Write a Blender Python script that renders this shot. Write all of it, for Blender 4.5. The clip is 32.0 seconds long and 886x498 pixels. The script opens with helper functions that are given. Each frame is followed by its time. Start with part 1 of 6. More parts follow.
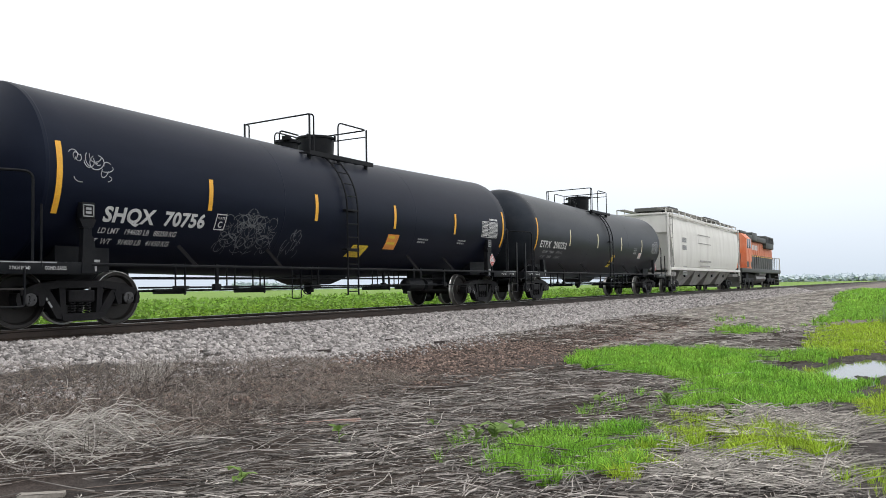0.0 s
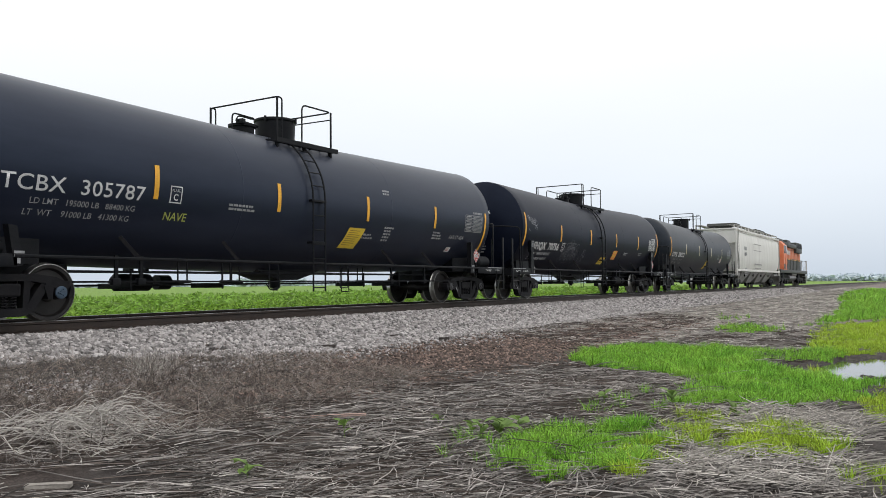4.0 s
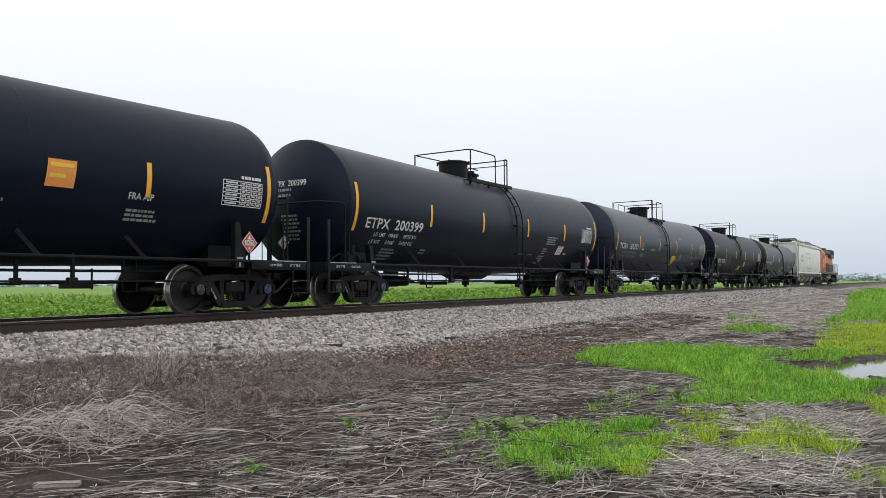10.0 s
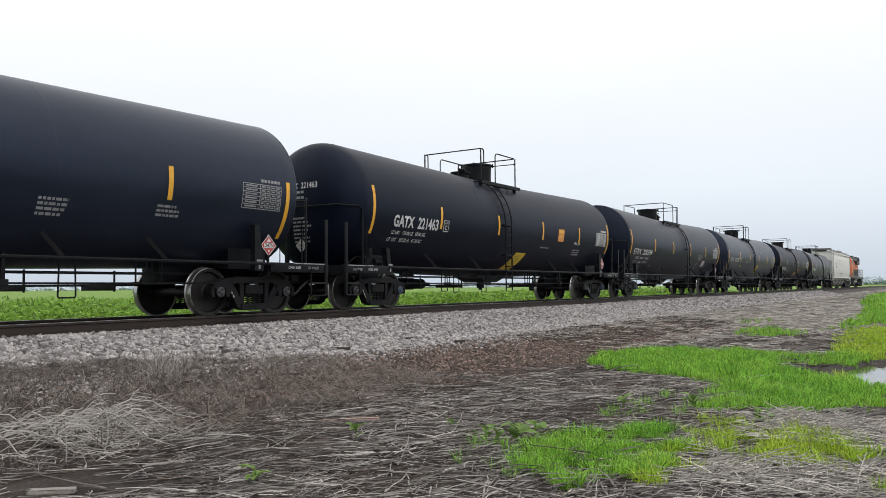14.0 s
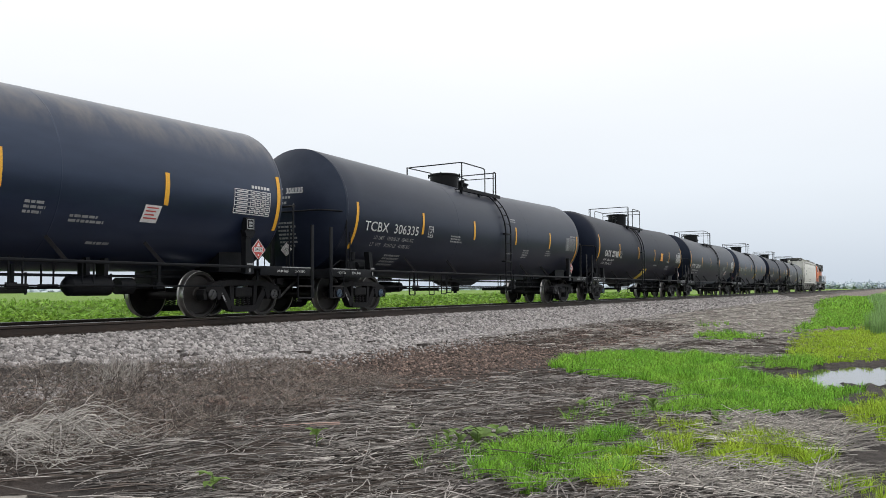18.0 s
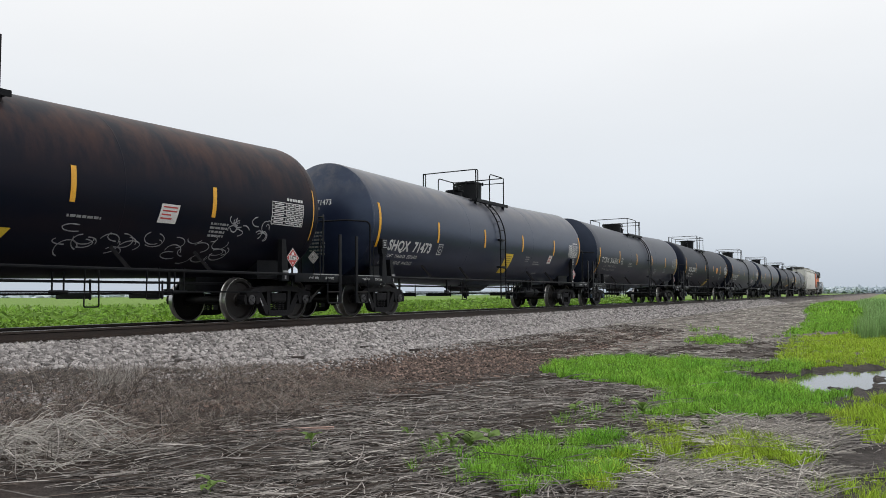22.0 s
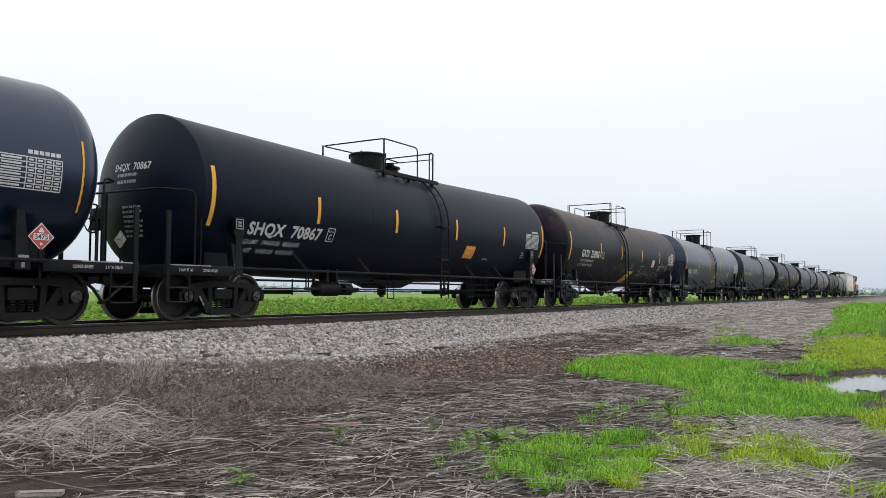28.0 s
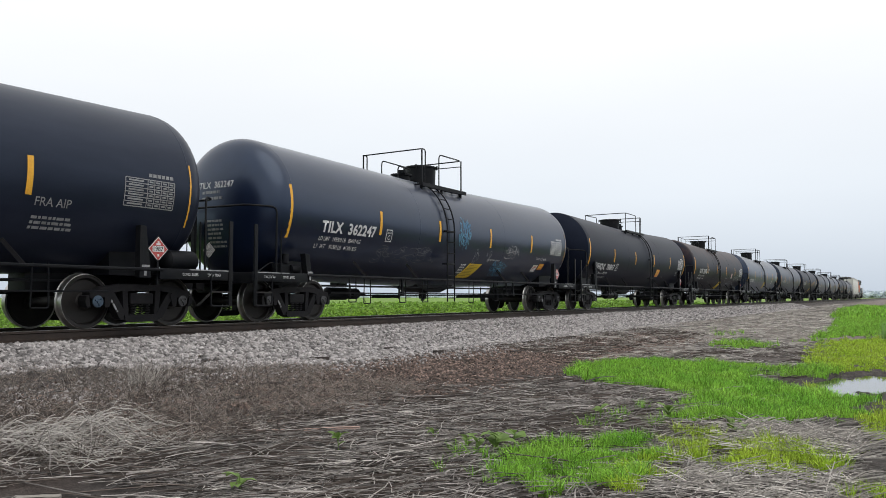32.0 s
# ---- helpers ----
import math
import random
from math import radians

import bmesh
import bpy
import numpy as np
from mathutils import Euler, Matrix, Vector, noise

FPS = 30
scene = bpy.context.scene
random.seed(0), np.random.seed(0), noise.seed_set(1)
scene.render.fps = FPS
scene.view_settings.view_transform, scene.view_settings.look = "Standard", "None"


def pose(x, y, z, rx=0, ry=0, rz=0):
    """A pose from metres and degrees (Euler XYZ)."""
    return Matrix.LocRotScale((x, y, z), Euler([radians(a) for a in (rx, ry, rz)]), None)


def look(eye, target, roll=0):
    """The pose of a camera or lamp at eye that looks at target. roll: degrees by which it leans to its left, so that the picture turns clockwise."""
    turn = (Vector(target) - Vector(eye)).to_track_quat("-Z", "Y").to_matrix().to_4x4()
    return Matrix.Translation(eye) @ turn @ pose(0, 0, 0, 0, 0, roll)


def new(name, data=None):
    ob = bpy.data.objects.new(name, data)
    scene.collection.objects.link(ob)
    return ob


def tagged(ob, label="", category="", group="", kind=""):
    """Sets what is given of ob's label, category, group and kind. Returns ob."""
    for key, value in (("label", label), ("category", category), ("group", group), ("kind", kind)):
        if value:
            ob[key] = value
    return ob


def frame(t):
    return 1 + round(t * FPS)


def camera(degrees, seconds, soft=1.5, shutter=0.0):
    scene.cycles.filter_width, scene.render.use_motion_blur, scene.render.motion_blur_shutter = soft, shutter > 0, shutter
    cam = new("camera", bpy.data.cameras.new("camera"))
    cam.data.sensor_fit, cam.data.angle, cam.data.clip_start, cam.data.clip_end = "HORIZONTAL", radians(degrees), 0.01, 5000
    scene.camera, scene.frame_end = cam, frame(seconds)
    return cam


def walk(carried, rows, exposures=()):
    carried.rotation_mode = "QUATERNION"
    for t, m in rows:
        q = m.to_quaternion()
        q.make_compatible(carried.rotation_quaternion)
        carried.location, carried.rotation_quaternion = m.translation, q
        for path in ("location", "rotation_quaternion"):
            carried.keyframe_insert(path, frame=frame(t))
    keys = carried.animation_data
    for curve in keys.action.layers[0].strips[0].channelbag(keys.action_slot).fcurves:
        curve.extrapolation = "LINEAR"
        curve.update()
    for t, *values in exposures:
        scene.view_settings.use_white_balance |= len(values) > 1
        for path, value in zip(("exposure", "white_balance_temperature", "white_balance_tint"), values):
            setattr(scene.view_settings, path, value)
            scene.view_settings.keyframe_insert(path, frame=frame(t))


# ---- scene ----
# camera: hand-held beside the line, nearly still
cam = camera(57.64, 32.0, soft=0.6)
EYE = Vector((0, -12.744, 0.532))
# seconds, yaw from the track's normal, pitch, roll (degrees), small shifts (metres)
VIEW = [
    (0, 59.596, 2.698, 0.942, -0.053, -0.044, 0.018),
    (0.5, 59.483, 2.667, 1.052, -0.049, -0.054, 0.012),
    (1, 59.425, 2.563, 1.001, -0.058, -0.056, 0.016),
    (1.5, 59.351, 2.520, 0.995, -0.066, -0.058, 0.012),
    (2, 59.254, 2.495, 1.016, -0.064, -0.062, 0.011),
    (2.5, 59.255, 2.466, 1.005, -0.067, -0.057, 0.009),
    (3, 59.293, 2.481, 1.009, -0.071, -0.039, 0.005),
    (3.5, 59.283, 2.491, 0.779, -0.066, -0.035, 0.002),
    (5.5, 59.263, 2.492, 0.225, -0.072, -0.040, -0.001),
    (6, 59.187, 2.473, 0.274, -0.068, -0.048, -0.003),
    (6.5, 59.071, 2.413, 0.200, -0.068, -0.060, 0.005),
    (7, 59.022, 2.366, 0.259, -0.069, -0.066, 0.011),
    (7.5, 58.955, 2.311, 0.284, -0.064, -0.072, 0.019),
    (8, 58.921, 2.291, 0.327, -0.071, -0.076, 0.022),
    (8.5, 58.945, 2.315, 0.402, -0.081, -0.076, 0.017),
    (9, 58.976, 2.346, 0.450, -0.084, -0.070, 0.013),
    (9.5, 58.915, 2.397, 0.449, -0.088, -0.056, 0.010),
    (10, 58.807, 2.433, 0.448, -0.077, -0.042, 0.011),
    (10.5, 58.636, 2.458, 0.336, -0.049, -0.035, 0.009),
    (11, 58.562, 2.521, 0.338, -0.028, -0.025, 0.004),
    (11.5, 58.449, 2.520, 0.307, -0.004, -0.012, 0.004),
    (12, 58.328, 2.586, 0.228, 0.016, -0.006, 0.002),
    (12.5, 58.251, 2.579, 0.246, 0.042, 0.015, 0.002),
    (13, 58.167, 2.560, 0.313, 0.076, 0.037, 0.003),
    (13.5, 58.040, 2.651, 0.357, 0.098, 0.042, -0.008),
    (14, 58.067, 2.718, 0.449, 0.119, 0.052, -0.018),
    (14.5, 58.185, 2.744, 0.425, 0.144, 0.059, -0.017),
    (16.5, 59.549, 2.796, 0.332, 0.178, 0.061, -0.021),
    (17, 60.279, 2.849, 0.337, 0.168, 0.059, -0.019),
    (17.5, 60.612, 2.875, 0.257, 0.150, 0.059, -0.014),
    (18, 60.701, 2.914, 0.279, 0.140, 0.059, -0.009),
    (18.5, 60.818, 2.970, 0.228, 0.115, 0.054, -0.007),
    (19, 60.917, 3.024, 0.240, 0.098, 0.042, 0.003),
    (19.5, 61.028, 3.072, 0.242, 0.079, 0.035, 0.006),
    (20, 61.128, 3.127, 0.272, 0.060, 0.025, 0.011),
    (20.5, 61.150, 3.167, 0.276, 0.054, 0.018, 0.007),
    (21, 61.204, 3.209, 0.255, 0.043, 0.016, 0.007),
    (21.5, 61.243, 3.249, 0.273, 0.033, 0.011, 0.005),
    (22, 61.278, 3.274, 0.330, 0.026, 0.005, -0.001),
    (22.5, 61.306, 3.293, 0.354, 0.022, 0.007, -0.003),
    (23, 61.258, 3.307, 0.328, 0.016, 0.007, -0.007),
    (23.5, 61.117, 3.259, 0.122, 0.019, 0.009, -0.004),
    (24, 60.891, 3.207, 0.071, 0.019, 0.010, -0.002),
    (24.5, 60.689, 3.178, -0.062, 0.012, 0.011, -0.008),
    (25, 60.483, 3.160, -0.173, 0.008, 0.013, -0.004),
    (25.5, 60.272, 3.163, -0.232, -0.002, 0.015, -0.007),
    (27.5, 59.679, 3.143, -0.172, -0.048, 0.020, 0.001),
    (28, 59.671, 3.122, -0.180, -0.051, 0.023, 0.006),
    (28.5, 59.654, 3.171, -0.068, -0.046, 0.010, -0.001),
    (29, 59.614, 3.207, 0.048, -0.042, -0.005, -0.003),
    (29.5, 59.615, 3.234, 0.042, -0.036, -0.000, -0.002),
    (30, 59.633, 3.254, 0.078, -0.033, 0.005, -0.002),
    (30.5, 59.671, 3.299, 0.076, -0.032, 0.017, -0.004),
    (31, 59.731, 3.337, 0.019, -0.028, 0.033, -0.010),
    (31.5, 59.705, 3.376, 0.039, -0.027, 0.027, -0.010),
    (32, 59.725, 3.427, 0.034, -0.027, 0.027, -0.009),
]


def view_pose(yaw, pitch, roll, dx, dy, dz):
    a, b = radians(yaw), radians(pitch)
    eye = EYE + Vector((dx, dy, dz))
    way = Vector((math.sin(a) * math.cos(b), math.cos(a) * math.cos(b), math.sin(b)))
    return look(eye, eye + way, -roll)


walk(cam, [(t, view_pose(*v)) for t, *v in VIEW],
     exposures=((0, .30), (1, .20), (3, .10), (6, .10), (7, .04), (9, .15), (10, .05), (12, .20), (13, .06), (17, .08), (19, .03), (20, .10), (22, -.12), (23, .0), (24, .12), (25, .03), (28, .07), (29, -.06), (30, .02), (32, .04)))

# the train's travel along the line: seconds, metres
TRAVEL = [(0, -56.444), (2, -48.167), (3.5, -41.875), (5.5, -33.293), (6, -31.104), (8, -22.155), (8.5, -19.884), (10, -13.119), (12, -3.920), (13, 0.663), (14, 5.288), (14.5, 7.621), (16.5, 17.045), (18, 24.189), (20, 33.770), (22, 43.570), (24, 53.350), (25.5, 60.802), (27.5, 70.688), (28, 73.204), (29, 78.267), (30, 83.341), (31, 88.407), (32, 93.491)]


def travel(t):
    """Smooth travel of the train, by Catmull-Rom between the rows."""
    ts = [r[0] for r in TRAVEL]
    i = max(0, min(len(TRAVEL) - 2, sum(1 for a in ts if a <= t) - 1))
    (t0, s0), (t1, s1) = TRAVEL[i], TRAVEL[i + 1]
    a, b = TRAVEL[max(i - 1, 0)], TRAVEL[min(i + 2, len(TRAVEL) - 1)]
    m0, m1 = (s1 - a[1]) / (t1 - a[0]), (b[1] - s0) / (b[0] - t0)
    d, u = t1 - t0, (t - t0) / (t1 - t0)
    return ((2 * u ** 3 - 3 * u ** 2 + 1) * s0 + (u ** 3 - 2 * u ** 2 + u) * d * m0
            + (3 * u ** 2 - 2 * u ** 3) * s1 + (u ** 3 - u ** 2) * d * m1)


# overcast sky
world = bpy.data.worlds.new("overcast_sky")
scene.world = world
world.use_nodes = True
wt = world.node_tree
wt.nodes.clear()
sky = wt.nodes.new("ShaderNodeTexSky")
sky.sky_type, sky.sun_disc = "NISHITA", False
sky.sun_elevation, sky.sun_rotation = radians(55), radians(200)
sky.air_density, sky.dust_density, sky.ozone_density = 1.0, 4.0, 1.0
cloud_noise = wt.nodes.new("ShaderNodeTexNoise")
cloud_noise.inputs["Scale"].default_value, cloud_noise.inputs["Detail"].default_value = 2.2, 5
coord = wt.nodes.new("ShaderNodeTexCoord")
stretch = wt.nodes.new("ShaderNodeMapping")
stretch.inputs["Scale"].default_value = (1, 1, 3.5)
wt.links.new(coord.outputs["Generated"], stretch.inputs["Vector"])
wt.links.new(stretch.outputs["Vector"], cloud_noise.inputs["Vector"])
# cloud deck: brighter with height, slightly blue near the horizon
sep = wt.nodes.new("ShaderNodeSeparateXYZ")
wt.links.new(coord.outputs["Generated"], sep.inputs["Vector"])
ramp = wt.nodes.new("ShaderNodeValToRGB")
ramp.color_ramp.elements[0].position, ramp.color_ramp.elements[0].color = 0.0, (6.1, 6.9, 7.9, 1)
ramp.color_ramp.elements[1].position, ramp.color_ramp.elements[1].color = 0.36, (11.2, 11.25, 11.3, 1)
e = ramp.color_ramp.elements.new(0.12)
e.color = (8.6, 9.2, 9.9, 1)
wt.links.new(sep.outputs["Z"], ramp.inputs["Fac"])
vary = wt.nodes.new("ShaderNodeMapRange")
vary.inputs["From Min"].default_value, vary.inputs["From Max"].default_value = 0.3, 0.7
vary.inputs["To Min"].default_value, vary.inputs["To Max"].default_value = 0.98, 1.02
wt.links.new(cloud_noise.outputs["Fac"], vary.inputs["Value"])
deck = wt.nodes.new("ShaderNodeVectorMath")
deck.operation = "SCALE"
wt.links.new(ramp.outputs["Color"], deck.inputs[0])
wt.links.new(vary.outputs["Result"], deck.inputs["Scale"])
blend = wt.nodes.new("ShaderNodeMixRGB")
blend.inputs["Fac"].default_value = 0.93
wt.links.new(sky.outputs["Color"], blend.inputs[1])
wt.links.new(deck.outputs["Vector"], blend.inputs[2])
bg = wt.nodes.new("ShaderNodeBackground")
bg.inputs["Strength"].default_value = 0.098
wt.links.new(blend.outputs["Color"], bg.inputs["Color"])
wo = wt.nodes.new("ShaderNodeOutputWorld")
wt.links.new(bg.outputs["Background"], wo.inputs["Surface"])

sun = new("sun", bpy.data.lights.new("sun", "SUN"))
sun.data.energy, sun.data.angle, sun.data.color = 0.9, radians(60), (1.0, 0.97, 0.92)
sun.matrix_world = look((0, -20, 40), (6, 0, 0))


# ---- materials ----
def mat(name, color, rough=0.6, metal=0.0, var=0.15, scale=6.0, fine=60.0, bump=0.15, second=None, second_amount=0.5, streak=None,
        coords="Object", object_var=0.0, spec=0.5, coat=0.0, bump_dist=0.01):
    """A two-scale procedural surface: a base colour, blotches towards a second colour, fine grain and relief."""
    m = bpy.data.materials.new(name)
    m.use_nodes = True
    nt = m.node_tree
    b = nt.nodes["Principled BSDF"]
    tc = nt.nodes.new("ShaderNodeTexCoord")
    vec = tc.outputs[coords]
    if streak:
        mp = nt.nodes.new("ShaderNodeMapping")
        mp.inputs["Scale"].default_value = streak
        nt.links.new(vec, mp.inputs["Vector"])
        vec = mp.outputs["Vector"]
    n1 = nt.nodes.new("ShaderNodeTexNoise")
    n1.inputs["Scale"].default_value, n1.inputs["Detail"].default_value, n1.inputs["Roughness"].default_value = scale, 6, 0.62
    n2 = nt.nodes.new("ShaderNodeTexNoise")
    n2.inputs["Scale"].default_value, n2.inputs["Detail"].default_value = fine, 3
    nt.links.new(vec, n1.inputs["Vector"])
    nt.links.new(tc.outputs[coords], n2.inputs["Vector"])
    r = nt.nodes.new("ShaderNodeValToRGB")
    r.color_ramp.elements[0].position, r.color_ramp.elements[1].position = 0.38, 0.68
    r.color_ramp.elements[0].color, r.color_ramp.elements[1].color = (0, 0, 0, 1), (1, 1, 1, 1)
    nt.links.new(n1.outputs["Fac"], r.inputs["Fac"])
    k = nt.nodes.new("ShaderNodeMath")
    k.operation = "MULTIPLY"
    k.inputs[1].default_value = second_amount
    nt.links.new(r.outputs["Color"], k.inputs[0])
    mix = nt.nodes.new("ShaderNodeMixRGB")
    sec = second or tuple(min(1, c * 1.5 + 0.02) for c in color)
    mix.inputs[1].default_value, mix.inputs[2].default_value = (*color, 1), (*sec, 1)
    nt.links.new(k.outputs[0], mix.inputs["Fac"])
    mr = nt.nodes.new("ShaderNodeMapRange")
    mr.inputs["From Min"].default_value, mr.inputs["From Max"].default_value = 0.3, 0.7
    mr.inputs["To Min"].default_value, mr.inputs["To Max"].default_value = 1 - var, 1 + var
    nt.links.new(n2.outputs["Fac"], mr.inputs["Value"])
    sc = nt.nodes.new("ShaderNodeVectorMath")
    sc.operation = "SCALE"
    nt.links.new(mix.outputs["Color"], sc.inputs[0])
    nt.links.new(mr.outputs["Result"], sc.inputs["Scale"])
    out = sc.outputs["Vector"]
    if object_var:
        oi = nt.nodes.new("ShaderNodeNewGeometry") if object_var < 0 else nt.nodes.new("ShaderNodeObjectInfo")
        rnd = oi.outputs["Random Per Island"] if object_var < 0 else oi.outputs["Random"]
        m2 = nt.nodes.new("ShaderNodeMapRange")
        m2.inputs["To Min"].default_value, m2.inputs["To Max"].default_value = 1 - abs(object_var), 1 + abs(object_var)
        nt.links.new(rnd, m2.inputs["Value"])
        s2 = nt.nodes.new("ShaderNodeVectorMath")
        s2.operation = "SCALE"
        nt.links.new(out, s2.inputs[0])
        nt.links.new(m2.outputs["Result"], s2.inputs["Scale"])
        out = s2.outputs["Vector"]
    nt.links.new(out, b.inputs["Base Color"])
    b.inputs["Roughness"].default_value, b.inputs["Metallic"].default_value = rough, metal
    b.inputs["Specular IOR Level"].default_value = spec
    b.inputs["Coat Weight"].default_value = coat
    if bump:
        bp = nt.nodes.new("ShaderNodeBump")
        bp.inputs["Strength"].default_value, bp.inputs["Distance"].default_value = bump, bump_dist
        nt.links.new(n2.outputs["Fac"], bp.inputs["Height"])
        nt.links.new(bp.outputs["Normal"], b.inputs["Normal"])
    return m


# ---- mesh helpers ----
def mesh_of(bm, name, material=None, smooth=False):
    me = bpy.data.meshes.new(name)
    bm.to_mesh(me)
    bm.free()
    if material:
        me.materials.append(material)
    if smooth:
        for p in me.polygons:
            p.use_smooth = True
        me.set_sharp_from_angle(angle=radians(40))
    return me


def part(name, bm, material, parent, label="", smooth=True):
    """Links a bmesh (or a shared mesh) as one mesh object under a thing or under a part."""
    me = bm if isinstance(bm, bpy.types.Mesh) else mesh_of(bm, name, material, smooth)
    ob = new(name, me)
    ob.parent = parent
    if label:
        ob["label"] = label
    if name in ("stencil", "graffiti", "weight_stencil", "deck_stencil", "data_panel", "sticker_print", "car_mark", "end_mark", "stencil_word"):
        ob["kind"] = "stuff"
    return ob


def place(ob, x=0, y=0, z=0, rx=0, ry=0, rz=0):
    ob.matrix_basis = pose(x, y, z, rx, ry, rz)
    return ob


def box(bm, x0, y0, z0, x1, y1, z1, bevel=0.0):
    m = Matrix.Translation(((x0 + x1) / 2, (y0 + y1) / 2, (z0 + z1) / 2)) @ Matrix.Diagonal((abs(x1 - x0), abs(y1 - y0), abs(z1 - z0), 1))
    vs = bmesh.ops.create_cube(bm, size=1, matrix=m)["verts"]
    if bevel:
        es = list({e for v in vs for e in v.link_edges})
        bmesh.ops.bevel(bm, geom=es, offset=bevel, segments=2, affect="EDGES", profile=0.6)
    return bm


def rod(bm, p0, p1, r, seg=8, r2=None):
    p0, p1 = Vector(p0), Vector(p1)
    d = p1 - p0
    m = Matrix.Translation((p0 + p1) / 2) @ d.to_track_quat("Z", "Y").to_matrix().to_4x4()
    bmesh.ops.create_cone(bm, cap_ends=True, segments=seg, radius1=r, radius2=r if r2 is None else r2, depth=d.length, matrix=m)
    return bm


def pipe(bm, pts, r, seg=8, bend=0.0, closed=False):
    """A round bar through points, its corners rounded by bend."""
    pts = [Vector(p) for p in pts]
    if bend:
        out = [pts[0]]
        for a, b, c in zip(pts, pts[1:], pts[2:]):
            k = min(bend, (a - b).length * 0.45, (c - b).length * 0.45)
            u, w = b + (a - b).normalized() * k, b + (c - b).normalized() * k
            out += [u.lerp(b, s).lerp(b.lerp(w, s), s) for s in (0, 0.25, 0.5, 0.75, 1)]
        pts = out + [pts[-1]]
    rings = []
    n = len(pts)
    ref = Vector((0.31, 0.87, 0.39))
    for i, p in enumerate(pts):
        d = (pts[min(i + 1, n - 1)] - pts[max(i - 1, 0)]).normalized()
        a = d.cross(ref).normalized()
        b = d.cross(a)
        rings.append([bm.verts.new(p + r * (math.cos(2 * math.pi * k / seg) * a + math.sin(2 * math.pi * k / seg) * b)) for k in range(seg)])
    for a, b in zip(rings, rings[1:]):
        for k in range(seg):
            bm.faces.new((a[k], a[(k + 1) % seg], b[(k + 1) % seg], b[k]))
    bm.faces.new(rings[0][::-1])
    bm.faces.new(rings[-1])
    return bm


def lathe(bm, profile, axis="x", seg=32, centre=(0, 0, 0)):
    """Turns (along, radius) pairs round an axis."""
    c = Vector(centre)

    def at(a, r, k):
        u, v = r * math.cos(2 * math.pi * k / seg), r * math.sin(2 * math.pi * k / seg)
        return c + Vector({"x": (a, u, v), "y": (v, a, u), "z": (u, v, a)}[axis])
    rings = [[bm.verts.new(at(a, r, k)) for k in range(seg)] if r > 1e-5 else [bm.verts.new(at(a, 0, 0))] for a, r in profile]
    for a, b in zip(rings, rings[1:]):
        for k in range(seg):
            q = [a[k % len(a)], a[(k + 1) % len(a)], b[(k + 1) % len(b)], b[k % len(b)]]
            q = list(dict.fromkeys(q))
            if len(q) > 2:
                bm.faces.new(q)
    bmesh.ops.recalc_face_normals(bm, faces=bm.faces)
    return bm


def prism(bm, outline, y0, y1):
    """An outline in x and z, given thickness in y."""
    a = [bm.verts.new((x, y0, z)) for x, z in outline]
    b = [bm.verts.new((x, y1, z)) for x, z in outline]
    bm.faces.new(a)
    bm.faces.new(b[::-1])
    n = len(a)
    for i in range(n):
        bm.faces.new((a[i], b[i], b[(i + 1) % n], a[(i + 1) % n]))
    bmesh.ops.recalc_face_normals(bm, faces=bm.faces)
    return bm


B = bmesh.new


# ---- ground, track and fields ----
def profile(y):
    """Height of the ground across the line, before unevenness."""
    a = abs(y)
    pts = ((0, -.20), (1.65, -.19), (2.0, -.26), (3.4, -.56), (4.6, -.70), (6.5, -.86), (8.5, -.96), (12.5, -1.0), (40, -1.0))
    if y > 0:
        pts = ((0, -.20), (1.65, -.19), (2.0, -.26), (3.6, -.62), (5.0, -.72), (9, -.62), (18, -.42), (60, -.25), (400, -.1))
    for (a0, z0), (a1, z1) in zip(pts, pts[1:]):
        if a <= a1:
            return z0 + (z1 - z0) * (a - a0) / (a1 - a0)
    return pts[-1][1]


# pools of standing water: x, y, half length, half width, turn
POOLS = ((16.6, -11.85, 2.0, .70, .12), (15.1, -11.65, 1.6, .50, .1), (15.65, -10.7, .5, .16, -1.2), (29.2, -9.5, .75, .2, -.85), (33.0, -11.1, 3.0, .34, -.2), (18.3, -12.7, 1.6, .3, 0.0))


def pool_depth(x, y):
    d = 0
    for px, py, a, b, t in POOLS:
        u, v = (x - px) * math.cos(t) + (y - py) * math.sin(t), -(x - px) * math.sin(t) + (y - py) * math.cos(t)
        k = (u / a) ** 2 + (v / b) ** 2 + 1.3 * noise.noise(Vector((x * .9, y * 3.0, 7))) + 1.2 * noise.noise(Vector((x * 1.8, y * 6, 8)))
        d = max(d, min(1, max(0, 1.35 - k)))
    return d


WATER_Z = -1.062


def ground_z(x, y):
    z = profile(y)
    a = min(1, max(0, (-y - 4) / 3))
    z += a * .035 * noise.noise(Vector((x * .7, y * .7, 1))) + (.008 + .012 * a) * noise.noise(Vector((x * 3.1, y * 3.1, 2)))
    return z - .17 * pool_depth(x, y)


def spread(stops):
    out = []
    for (a, b, n) in stops:
        out += [a + (b - a) * k / n for k in range(n)]
    return out + [stops[-1][1]]


